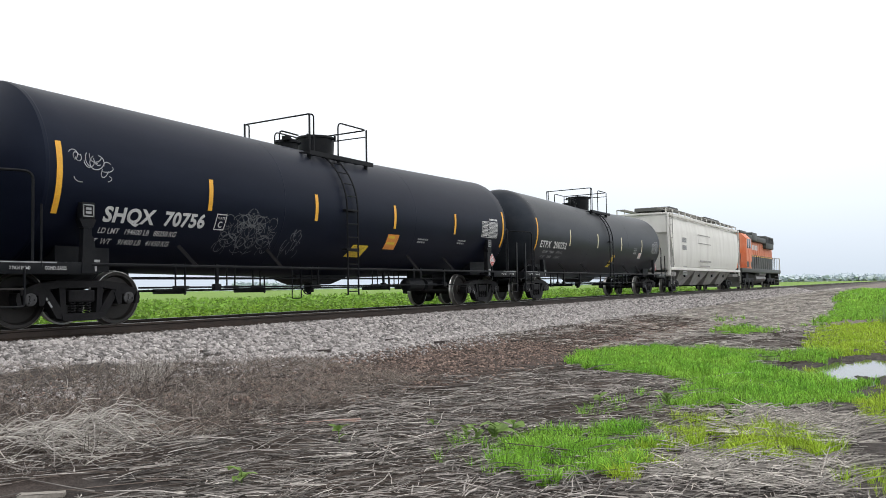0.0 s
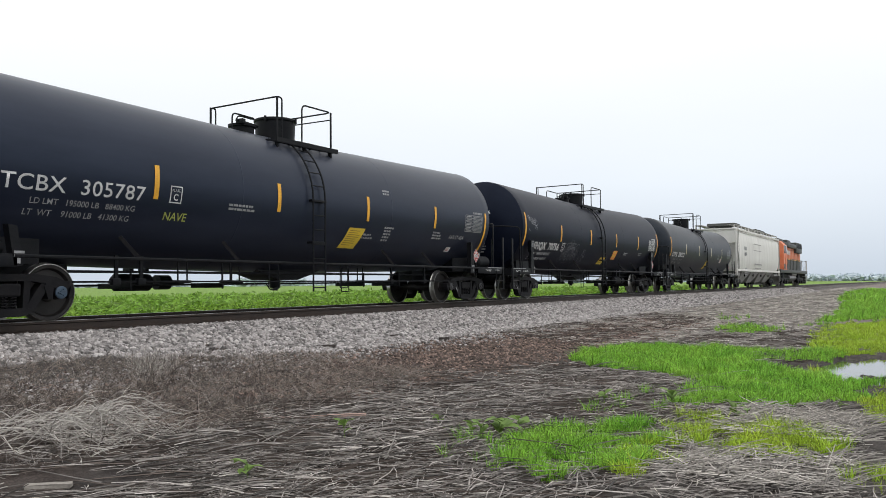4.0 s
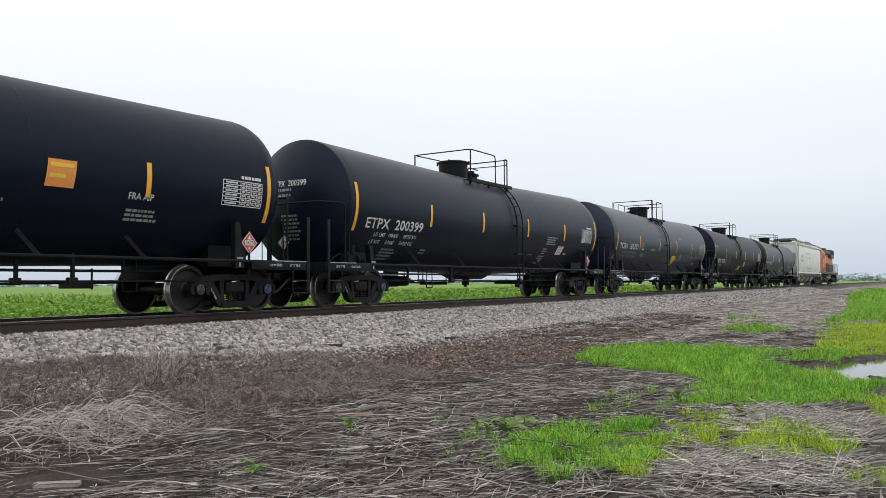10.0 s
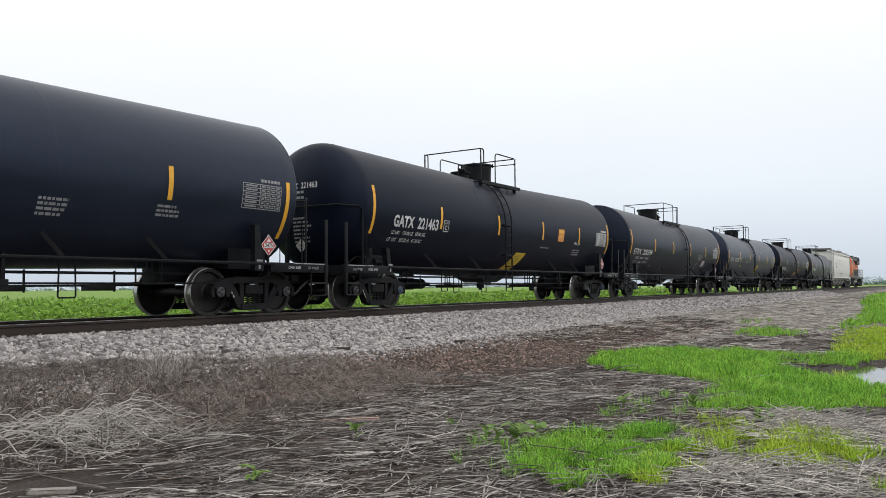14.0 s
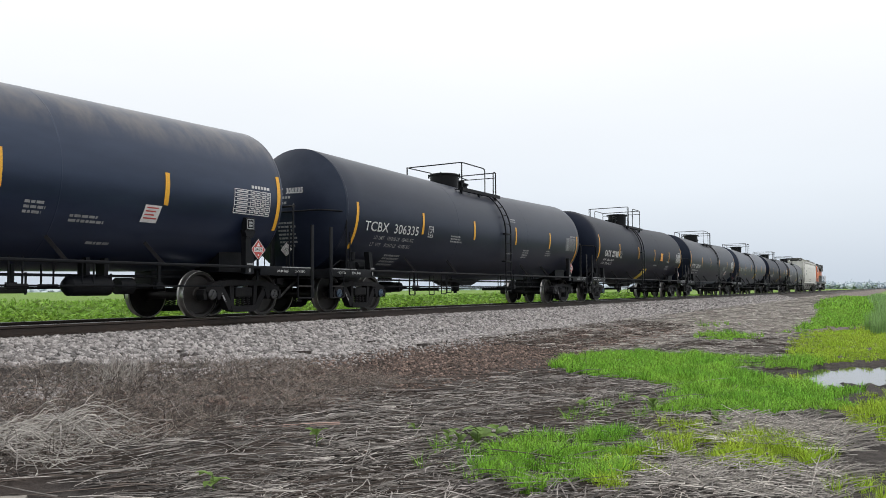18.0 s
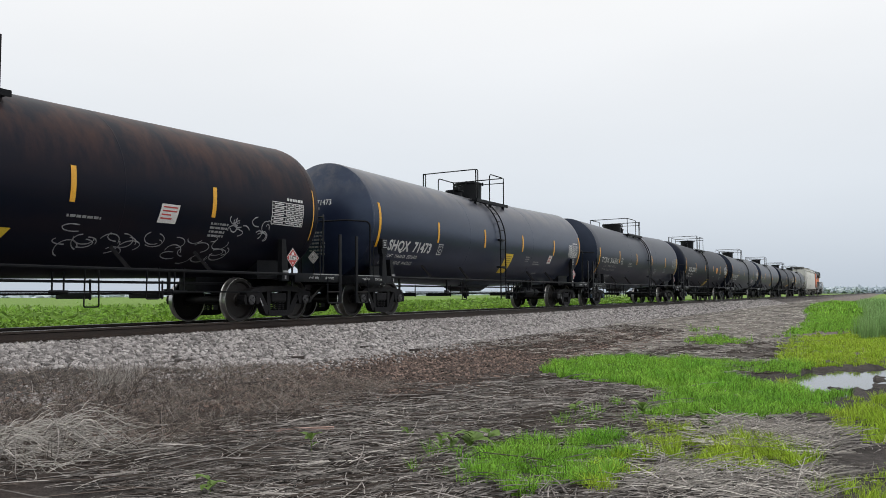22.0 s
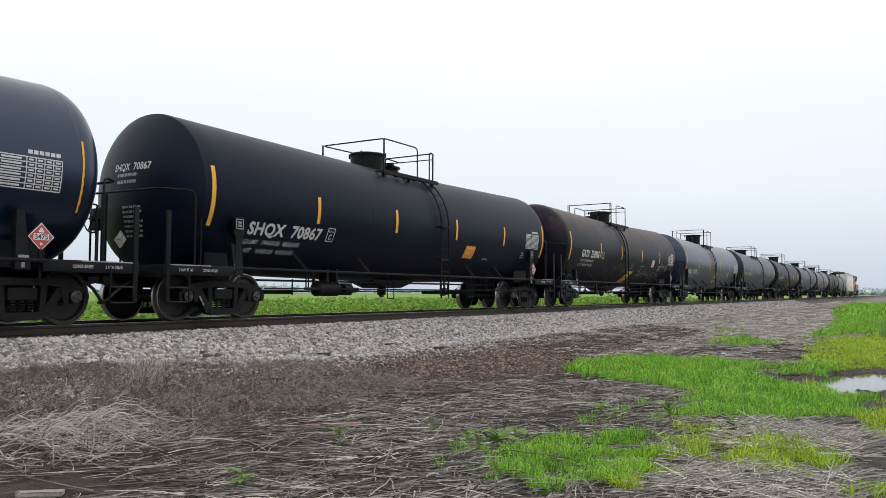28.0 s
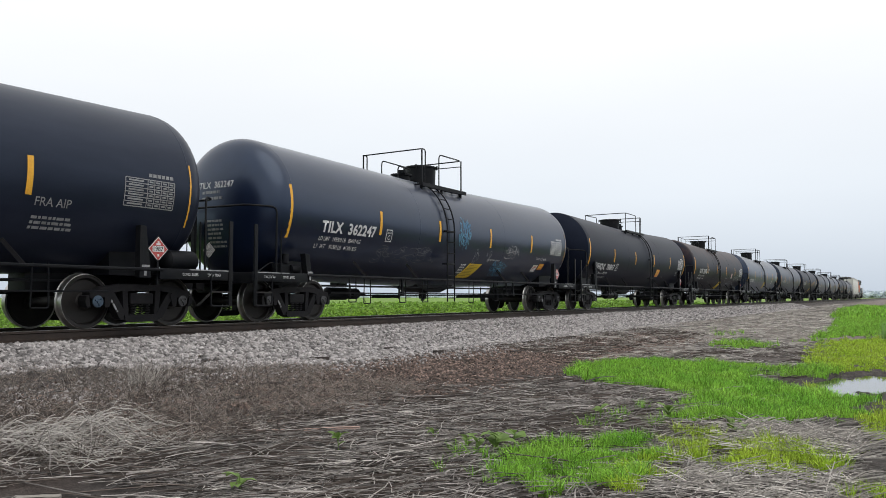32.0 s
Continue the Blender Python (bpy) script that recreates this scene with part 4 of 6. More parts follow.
def tank_car(spec, number_in_train):
    rng = random.Random(number_in_train * 7 + 3)
    car = new("tank_car")
    tagged(car, spec["label"], "tank car", "tank cars of the train")
    SHELL.update(half=spec.get("half", 7.62), right=spec.get("right", spec.get("half", 7.62)), head=spec.get("head", .74), cap=spec.get("cap", False))
    tank = tank_body(car, spec["paint"])
    stripes(tank, spec.get("pale", ()), spec.get("tall_z", 2.34), spec.get("last", 7.70), spec.get("second", -4.6))
    for s in (-1, 1):
        end_platform(car, s, s == -1, spec.get("valve_box", False))
        truck(car, s * TRUCK_X, rng, spec.get("caps", ("cap_blue", "cap_grey")))
    top_works(car, spec.get("turn", 1), spec.get("dome", -.15), spec.get("spans", (-1.45, -1.3, -.6, .78)), spec.get("up", 0.0))
    ladder(car, spec.get("ladder", -.9))
    under_gear(car, rng, spec.get("reservoir"))
    lx, lz, lw, lh = spec.get("mark_at", (-6.5, 2.05, 1.95, .27))
    lettering("car_mark", spec["mark"].replace(" ", "  "), tank, M_WHITE, side_at(lx, lz), lh, lw, spec.get("bold", .02), spacing=1.05)
    for i, line in enumerate(spec.get("weights", ())):
        lettering("weight_stencil", line, tank, M_DIM if spec.get("dim") else M_WHITE, side_at(lx + spec.get("inset", .0) - .06 * i, lz - .19 - .17 * i), .088, lw * .74, .006)
    lettering("end_mark", spec["mark"].replace(" ", "  "), tank, M_WHITE, head_at(.50, 2.84), .135, 1.0, .012)
    part("stencil", rects(B(), bars(rng, .6, 2, .13, .06), head_at(.38, 2.78)), M_DIM, tank, smooth=False)
    if spec.get("end_print", True):
        part("stencil", rects(B(), bars(rng, .55, 7, .09, .045), head_at(.22, 2.16)), M_DIM, tank, smooth=False)
    data_table(tank, 6.28, 2.05, 1.02, .47, spec.get("dim", False))
    for f in spec.get("extra", ()):
        f(tank, rng)
    placard(car, spec.get("placard", 7.05), -1.44, 1.36, spec.get("un", "3475"))
    placard(car, -8.62, -.12, 1.5, spec.get("un", "3475"), -180, .8, M_WORN_CARD)
    if spec.get("deck_tank"):
        bm = B()
        lathe(bm, [(7.32, 0), (7.34, .12), (7.42, .19), (8.0, .19), (8.08, .12), (8.1, 0)], "x", 18, (0, -1.2, 1.18))
        part("deck_air_tank", bm, M_UNDER, car)
    if spec.get("valve_box"):
        for x in (6.60, lx - .5):
            bm = B()
            box(bm, x, -1.53, 1.72, x + .24, -1.40, 1.98, .01)
            prism(bm, [(x - .03, 1.72), (x + .27, 1.72), (x + .21, 1.58), (x + .03, 1.58)], -1.52, -1.40)
            if x < 0:
                prism(bm, [(x + .05, 1.58), (x + .19, 1.58), (x + .26, .86), (x + .02, .86)], -1.51, -1.41)
            vb = part("bracket_box", bm, M_UNDER, car)
            bm = rects(B(), [(0, 0, .2, .02), (0, .18, .2, .2), (0, 0, .02, .2), (.18, 0, .2, .2), (.05, .05, .15, .09), (.05, .11, .15, .15)])
            for v in bm.verts:
                v.co = Vector((x + .02 + v.co.x, -1.535, 1.75 + v.co.y))
            part("stencil", bm, M_DIM, vb, smooth=False)
    ROLLING.append((car, number_in_train))
    return car


# ---- the train ----
M_HOPPER = mat("dusty_white_hopper_paint", (0.70, 0.695, 0.665), 0.6, 0.0, var=.06, second=(0.54, 0.525, 0.50), second_amount=.6, scale=1.1, fine=40, streak=(1.5, 1, .3), bump=.05)
M_HOPPER_DIRT = mat("grimy_hopper_steel", (0.36, 0.355, 0.345), 0.65, 0.0, second=(0.14, 0.13, 0.12), second_amount=.7, scale=2, fine=40)
M_LOCO = mat("orange_engine_paint", (0.64, 0.165, 0.065), 0.55, 0.0, var=.08, second=(0.72, 0.36, 0.24), scale=1.5, bump=.05)
M_LOCO_DARK = mat("dark_engine_paint", (0.03, 0.034, 0.03), 0.5, 0.0, second=(0.06, 0.055, 0.05), scale=2)
M_GLASS = mat("dark_window_glass", (0.01, 0.012, 0.015), 0.08, 0.0, var=.02, bump=0.0)
M_SILVER = mat("silver_fuel_tank", (0.22, 0.22, 0.22), 0.5, 0.3, second=(0.1, 0.09, 0.085), second_amount=.7, scale=3)


def covered_hopper(x_in_train, length):
    car = new("covered_hopper")
    tagged(car, "dusty off-white covered hopper wagon with four outlet bays", "hopper wagon")
    h = length / 2 - .55
    rng = random.Random(77)
    # body with curved sides
    bm = B()
    sec = [(-1.30, 1.30), (-1.50, 1.55), (-1.56, 2.4), (-1.55, 3.4), (-1.47, 4.02), (-1.30, 4.25), (-.6, 4.36), (.6, 4.36), (1.30, 4.25), (1.47, 4.02), (1.55, 3.4), (1.56, 2.4), (1.50, 1.55), (1.30, 1.30)]
    ends = [[bm.verts.new((x, y, z)) for y, z in sec] for x in (-h + 1.6, h - 1.6)]
    for s, ring in ((-1, ends[0]), (1, ends[1])):       # the sides run out to the corner posts at the top and draw in below
        for v in ring:
            v.co.x = s * (h - .14 - 1.15 * max(0, (3.3 - v.co.z) / 2) ** 1.4)
    for k in range(len(sec)):
        bm.faces.new((ends[0][k], ends[0][(k + 1) % len(sec)], ends[1][(k + 1) % len(sec)], ends[1][k]))
    # sloping end sheets
    for s, ring in ((-1, ends[0]), (1, ends[1])):
        bm.faces.new(ring)
    body = part("hopper_body", bm, M_HOPPER, car)
    for s in (-1, 1):
        bm = B()
        prism(bm, [(s * (h - 1.62), 4.33), (s * (h - .12), 4.33), (s * (h - .12), 3.3), (s * (h - 1.62), 1.9)], -1.38, 1.38)
        part("end_sheet", bm, M_HOPPER, body)
        bm = B()
        for y in (-1.47, 1.47):
            box(bm, s * (h - .10) - .06, y - .05, 1.0, s * (h - .10) + .06, y + .05, 4.36, .01)
        box(bm, s * (h - .10) - .05, -1.5, 4.26, s * (h - .10) + .05, 1.5, 4.36, .01)
        part("end_post", bm, M_HOPPER, car)
        bm = B()
        for k in range(9):
            rod(bm, (s * (h - .12), -1.56, 1.3 + k * .34), (s * (h - .62), -1.56, 1.3 + k * .34), .014, 6)
        for dx in (.12, .62):
            rod(bm, (s * (h - dx), -1.56, .5), (s * (h - dx), -1.56, 4.3), .018, 6)
        part("end_ladder", bm, M_HOPPER_DIRT, car)
        bm = B()
        box(bm, s * (h - 1.9), -1.35, .95, s * h, 1.35, 1.14, .02)
        part("end_platform", bm, M_HOPPER_DIRT, car)
        bm = B()
        for y in (-1.3, 0, 1.3):
            rod(bm, (s * (h - .4), y, 1.1), (s * (h - 1.4), y, 2.2), .05, 8)
        part("end_brace", bm, M_HOPPER_DIRT, car)
    bm = B()
    box(bm, -h + .1, -1.58, 1.26, h - .1, -1.46, 1.42, .02)
    part("side_sill", bm, M_HOPPER, car, "rust-edged side sill")
    bm = B()
    box(bm, -h + .1, 1.46, 1.26, h - .1, 1.58, 1.42, .02)
    part("side_sill", bm, M_HOPPER, car, "rust-edged side sill")
    bm = B()
    box(bm, -h + .1, -1.56, 4.18, h - .1, -1.44, 4.34, .02)
    part("top_chord", bm, M_HOPPER, car)
    n = 4
    span = (length - 6.4) / n
    for k in range(n):
        c = -(length - 6.4) / 2 + span * (k + .5)
        bm = B()
        v = []
        for z, w, d in ((1.3, span * .49, 1.40), (.42, .95, .80)):
            v.append([bm.verts.new((c + sx * w, sy * d, z)) for sx, sy in ((-1, -1), (1, -1), (1, 1), (-1, 1))])
        for j in range(4):
            bm.faces.new((v[0][j], v[0][(j + 1) % 4], v[1][(j + 1) % 4], v[1][j]))
        bm.faces.new(v[1])
        bay = part("outlet_bay", bm, M_HOPPER_DIRT, car, smooth=False)
        bm = B()
        lathe(bm, [(-1.26, .0), (-1.26, .13), (-1.2, .13)], "y", 12, (c - .15, 0, 1.02))
        part("inspection_port", bm, M_STEEL, bay, "dark oval port")
        bm = B()
        box(bm, c - .35, -.7, .34, c + .35, .7, .44, .02)
        part("outlet_gate", bm, M_STEEL, bay)
    # roof walks on stanchions along both eaves, hatch covers between
    for y in (-1.12, 1.12):
        walkway = part("roof_walk", box(B(), -h + .1, y - .24, 4.60, h - .1, y + .24, 4.635), M_HOPPER_DIRT, car, smooth=False)
        for k in range(15):
            x = -h + .15 + k * (2 * h - .3) / 14
            bm = B()
            box(bm, x - .03, y + (-.26 if y < 0 else .2), 4.3, x + .03, y + (-.2 if y < 0 else .26), 4.6)
            part("walk_support", bm, M_HOPPER, walkway, smooth=False)
    for x0, x1 in ((-h + 2.2, -h + 4.2), (1.2, h - 4.2)):
        bm = B()
        prism(bm, [(x0, 4.66), (x1, 4.66), (x1 - .1, 4.86), (x0 + .1, 4.86)], -1.0, 1.0)
        prism(bm, [(x0 + .3, 4.34), (x1 - .3, 4.34), (x1 - .3, 4.67), (x0 + .3, 4.67)], -.5, .5)
        part("hatch_cover", bm, M_LOCO_DARK, car)
    bm = rects(B(), bars(rng, 1.0, 2, .42, .26) + [(x, z - 1.6, x2, z2 - 1.6) for x, z, x2, z2 in bars(rng, 1.1, 4, .14, .07)])
    for v in bm.verts:
        v.co = Vector((-h + 2.6 + v.co.x, -1.575, 3.1 + v.co.y))
    part("stencil", bm, M_DIM, car, smooth=False)
    bm = rects(B(), [(0, 0, 3.2, .05), (0, -.5, 3.4, -.45), (0, -.5, .05, .05), (.3, -1.6, 3.4, -1.5), (.3, -1.9, 3.0, -1.82)])
    for v in bm.verts:
        v.co = Vector((-h + 6.4 + v.co.x, -1.575, 3.4 + v.co.y))
    part("faded_panel", bm, M_HOPPER_DIRT, car, smooth=False)
    for s in (-1, 1):
        truck(car, s * (length / 2 - 2.75), rng, ("cap_grey",), False)
        bm = B()
        box(bm, s * (length / 2 - .9), -.1, .74, s * (length / 2 - .02), .1, .95, .02)
        part("coupler", bm, M_STEEL, car)
    ROLLING.append((car, x_in_train))


def locomotive(x_in_train, length):
    car = new("diesel_locomotive")
    tagged(car, "orange and dark green six-axle diesel locomotive pulling away", "locomotive")
    rng = random.Random(99)
    h = length / 2 - .6
    bm = B()
    box(bm, -h, -1.5, 1.30, h, 1.5, 1.62, .03)
    part("frame_deck", bm, M_LOCO_DARK, car)
    # cab at the trailing end
    bm = B()
    c0, c1 = -h + 2.0, -h + 4.3
    outline = [(-1.48, 1.62), (-1.48, 3.95), (-1.05, 4.42), (-.5, 4.55), (.5, 4.55), (1.05, 4.42), (1.48, 3.95), (1.48, 1.62)]
    rings = [[bm.verts.new((x, y, z)) for y, z in outline] for x in (c0, c1)]
    for k in range(8):
        bm.faces.new((rings[0][k], rings[0][(k + 1) % 8], rings[1][(k + 1) % 8], rings[1][k]))
    bm.faces.new(rings[0])
    bm.faces.new(rings[1][::-1])
    bmesh.ops.recalc_face_normals(bm, faces=bm.faces)
    cab = part("cab", bm, M_LOCO, car, smooth=False)
    for a, b2 in ((c0 + .35, c0 + 1.05), (c0 + 1.25, c0 + 1.95)):
        bm = B()
        box(bm, a, -1.50, 3.2, b2, -1.475, 3.95, .01)
        w = part("window", bm, M_GLASS, cab, "dark cab side window")
    for y in (-1.0, .35):
        bm = B()
        box(bm, c0 - .02, y, 3.3, c0 + .01, y + .65, 3.95, .01)
        part("window", bm, M_GLASS, cab)
    bm = B()
    prism(bm, [(-h + .75, 1.62), (c0, 1.62), (c0, 3.2), (-h + 1.0, 3.05), (-h + .75, 2.9)], -.85, .85)
    part("short_hood", bm, M_LOCO, car, smooth=False)
    bm = B()
    prism(bm, [(c1, 2.75), (h - 1.1, 2.75), (h - 1.1, 4.15), (h - 1.5, 4.35), (c1, 4.35)], -.92, .92)
    hood = part("long_hood", bm, M_LOCO, car, smooth=False)
    bm = B()
    box(bm, c1, -.925, 1.62, h - 1.1, .925, 2.75)
    part("hood_base", bm, M_LOCO_DARK, hood, smooth=False)
    bm = B()
    box(bm, c1 + .2, -1.2, 3.95, h - 1.6, 1.2, 4.42, .1)
    part("hood_top", bm, M_LOCO_DARK, hood)
    for x0, x1 in ((c1 + 2.2, c1 + 4.4), (h - 6.4, h - 2.0)):
        bm = B()
        box(bm, x0, -1.22, 3.55 if x0 > 0 else 4.0, x1, 1.22, 4.66, .06)
        part("radiator", bm, M_LOCO_DARK, hood)
    bm = B()
    rod(bm, (c1 + 1.2, 0, 4.4), (c1 + 1.2, 0, 4.75), .2, 12)
    part("exhaust_stack", bm, M_LOCO_DARK, hood)
    bm = B()
    box(bm, -h + 2.6, .2, 4.62, -h + 2.75, .6, 4.95, .02)
    part("horn", bm, M_LOCO_DARK, cab)
    for k in range(12):
        x = c1 + .5 + k * (h - 1.7 - c1) / 12
        bm = B()
        box(bm, x, -.935, 2.85, x + .8, -.92, 3.85, .01)
        part("hood_door", bm, M_LOCO, hood)
    bm = rects(B(), [(k * .75, 0, k * .75 + .5, .42) for k in range(4)])
    for v in bm.verts:
        v.co = Vector((c1 + 3.4 + v.co.x, -.945, 3.25 + v.co.y))
    part("hood_emblem", bm, M_CARD, hood, "pale worn company emblem", smooth=False)
    bm = B()
    box(bm, c1, -.95, 2.70, h - 1.1, -.93, 2.78)
    part("hood_stripe", bm, M_YELLOW, hood, smooth=False)
    bm = B()
    box(bm, c0 + .1, -1.495, 1.7, c1 - .1, -1.485, 2.15)
    part("cab_stripe", bm, M_LOCO_DARK, cab, smooth=False)
    bm = B()
    box(bm, c0 - .06, -1.1, 4.40, c1 + .1, 1.1, 4.62, .05)
    part("cab_roof", bm, M_LOCO_DARK, cab)
    bm = B()
    box(bm, c0 + .95, -1.51, 1.66, c0 + 1.55, -1.47, 3.1, .01)
    part("cab_door", bm, M_LOCO, cab)
    for k in range(5):
        bm = B()
        box(bm, h - 6.1 + k * .8, -1.235, 4.05, h - 5.45 + k * .8, -1.215, 4.55, .01)
        part("radiator_grille", bm, M_STEEL, hood)
    for y in (-1.46, 1.46):
        bm = B()
        pipe(bm, [(h - .1, y, 1.6), (h - .1, y, 2.75), (h - 1.0, y, 2.75)], .03, 6, .1)
        part("end_handrail", bm, M_CARD, car, "white end handrail")
    bm = B()
    box(bm, c0 - .25, -.3, 4.2, c0, .3, 4.5, .04)
    part("headlight", bm, M_LOCO_DARK, cab)
    for k in range(3):
        bm = B()
        rod(bm, (h - 5.4 + k * 1.4, 0, 4.66), (h - 5.4 + k * 1.4, 0, 4.74), .55, 18)
        part("radiator_fan", bm, M_LOCO_DARK, hood)
    # walkway railings
    for k in range(15):
        x = c1 + .1 + k * (h - .3 - c1) / 14
        bm = B()
        rod(bm, (x, -1.47, 1.6), (x, -1.47, 2.7), .02, 6)
        part("railing_post", bm, M_CARD if k > 11 else M_LOCO_DARK, car)
    bm = B()
    rod(bm, (c1 + .1, -1.47, 2.7), (h - .3, -1.47, 2.7), .02, 6)
    part("railing", bm, M_LOCO_DARK, car)
    for s in (-1, 1):
        bm = B()
        for y in (-1.4, -.9):
            pipe(bm, [(s * h, y, .5), (s * h, y, 2.7), (s * (h - .5), y, 2.75)], .022, 6, .1)
        for k in range(4):
            box(bm, s * (h - .1) - .25, -1.5, .4 + k * .3, s * (h - .1) + .25, -1.0, .43 + k * .3)
        part("steps", bm, M_CARD if s > 0 else M_LOCO_DARK, car, "white-edged end steps" if s > 0 else "")
        bm = B()
        prism(bm, [(s * h, 1.3), (s * (h + .1), .5), (s * (h + .35), .2), (s * (h - .1), .2), (s * (h - .2), 1.3)], -1.3, 1.3)
        part("pilot", bm, M_LOCO_DARK, car)
        bm = B()
        box(bm, s * (h - .2), -.1, .74, s * (length / 2 - .02), .1, .95, .02)
        part("coupler", bm, M_STEEL, car)
        tx = s * (h - 4.1)
        bm = B()
        box(bm, tx - 2.3, -1.2, .55, tx + 2.3, -1.05, .85, .03)
        box(bm, tx - 2.3, 1.05, .55, tx + 2.3, 1.2, .85, .03)
        box(bm, tx - .5, -1.1, .5, tx + .5, 1.1, 1.3, .03)
        tr = part("truck", bm, M_STEEL, car)
        for dx in (-1.7, 0, 1.7):
            bm = B()
            box(bm, tx + dx - .25, -1.25, .3, tx + dx + .25, -1.1, .75, .03)
            part("journal_box", bm, M_STEEL, tr)
            wheelset(car, tx + dx, "cap_grey")
    bm = B()
    pipe(bm, [(-2.4, 0, .85), (2.4, 0, .85)], .85, 20)
    for v in bm.verts:
        v.co.y *= 1.5
        v.co.z = .85 + (v.co.z - .85) * .58
    part("fuel_tank", bm, M_SILVER, car)
    bm = B()
    rod(bm, (-1.5, -1.2, 1.2), (2.0, -1.2, 1.2), .17, 12)
    part("air_reservoir", bm, M_SILVER, car)
    ROLLING.append((car, x_in_train))


M_OLIVE = mat("faded_dark_print", (0.30, 0.20, 0.03), .6, bump=0.0)
X_LEAD = 17.45     # centre of the fifth tank car when the travel is zero


def weights(a, b, c, d):
    return ("LD LMT   %s LB   %s KG" % (a, b), "LT  WT    %s LB   %s KG" % (c, d))


def yellow_sheet(x, z=1.28, w=.62, h=.5, shear=.35):
    return lambda tank, rng: sticker(tank, x, z, w, h, M_SIGN_YELLOW, rng, "yellow notice sheet with fine print", 8, M_OLIVE, shear)


def red_notice(x, z, w=.42, h=.26):
    return lambda tank, rng: sticker(tank, x, z, w, h, M_CARD, rng, "white and red emergency notice", 4, M_RED, .15)


def orange_notice(x, z, w=.45, h=.36):
    return lambda tank, rng: sticker(tank, x, z, w, h, M_ORANGE, rng, "orange and yellow notice sticker", 2, M_SIGN_YELLOW, .1)


def note(x, z, w, rows, material=None):
    return lambda tank, rng: small_print(tank, x, z, w, rows, rng, material=material)


def plate_box(x, z):
    def draw(tank, rng):
        w, h = .26, .3
        part("plate_box", rects(B(), [(0, 0, w, .02), (0, h - .02, w, h), (0, 0, .02, h), (w - .02, 0, w, h)], side_at(x, z)), M_WHITE, tank, smooth=False)
        lettering("plate_letter", "C", tank, M_WHITE, side_at(x + .08, z + .05), .11, .1)
        lettering("plate_word", "PLATE", tank, M_WHITE, side_at(x + .04, z + .2), .045, .18, .004)
    return draw


def tag(x, z, w, h, loops, material, label, thick=.012, mirror=False):
    return lambda tank, rng: scribble(tank, x, z, w, h, rng, material, label, loops, thick, mirror)


def letters(body, x, z, h, w, material):
    return lambda tank, rng: lettering("stencil_word", body, tank, material, side_at(x, z), h, w, .004)


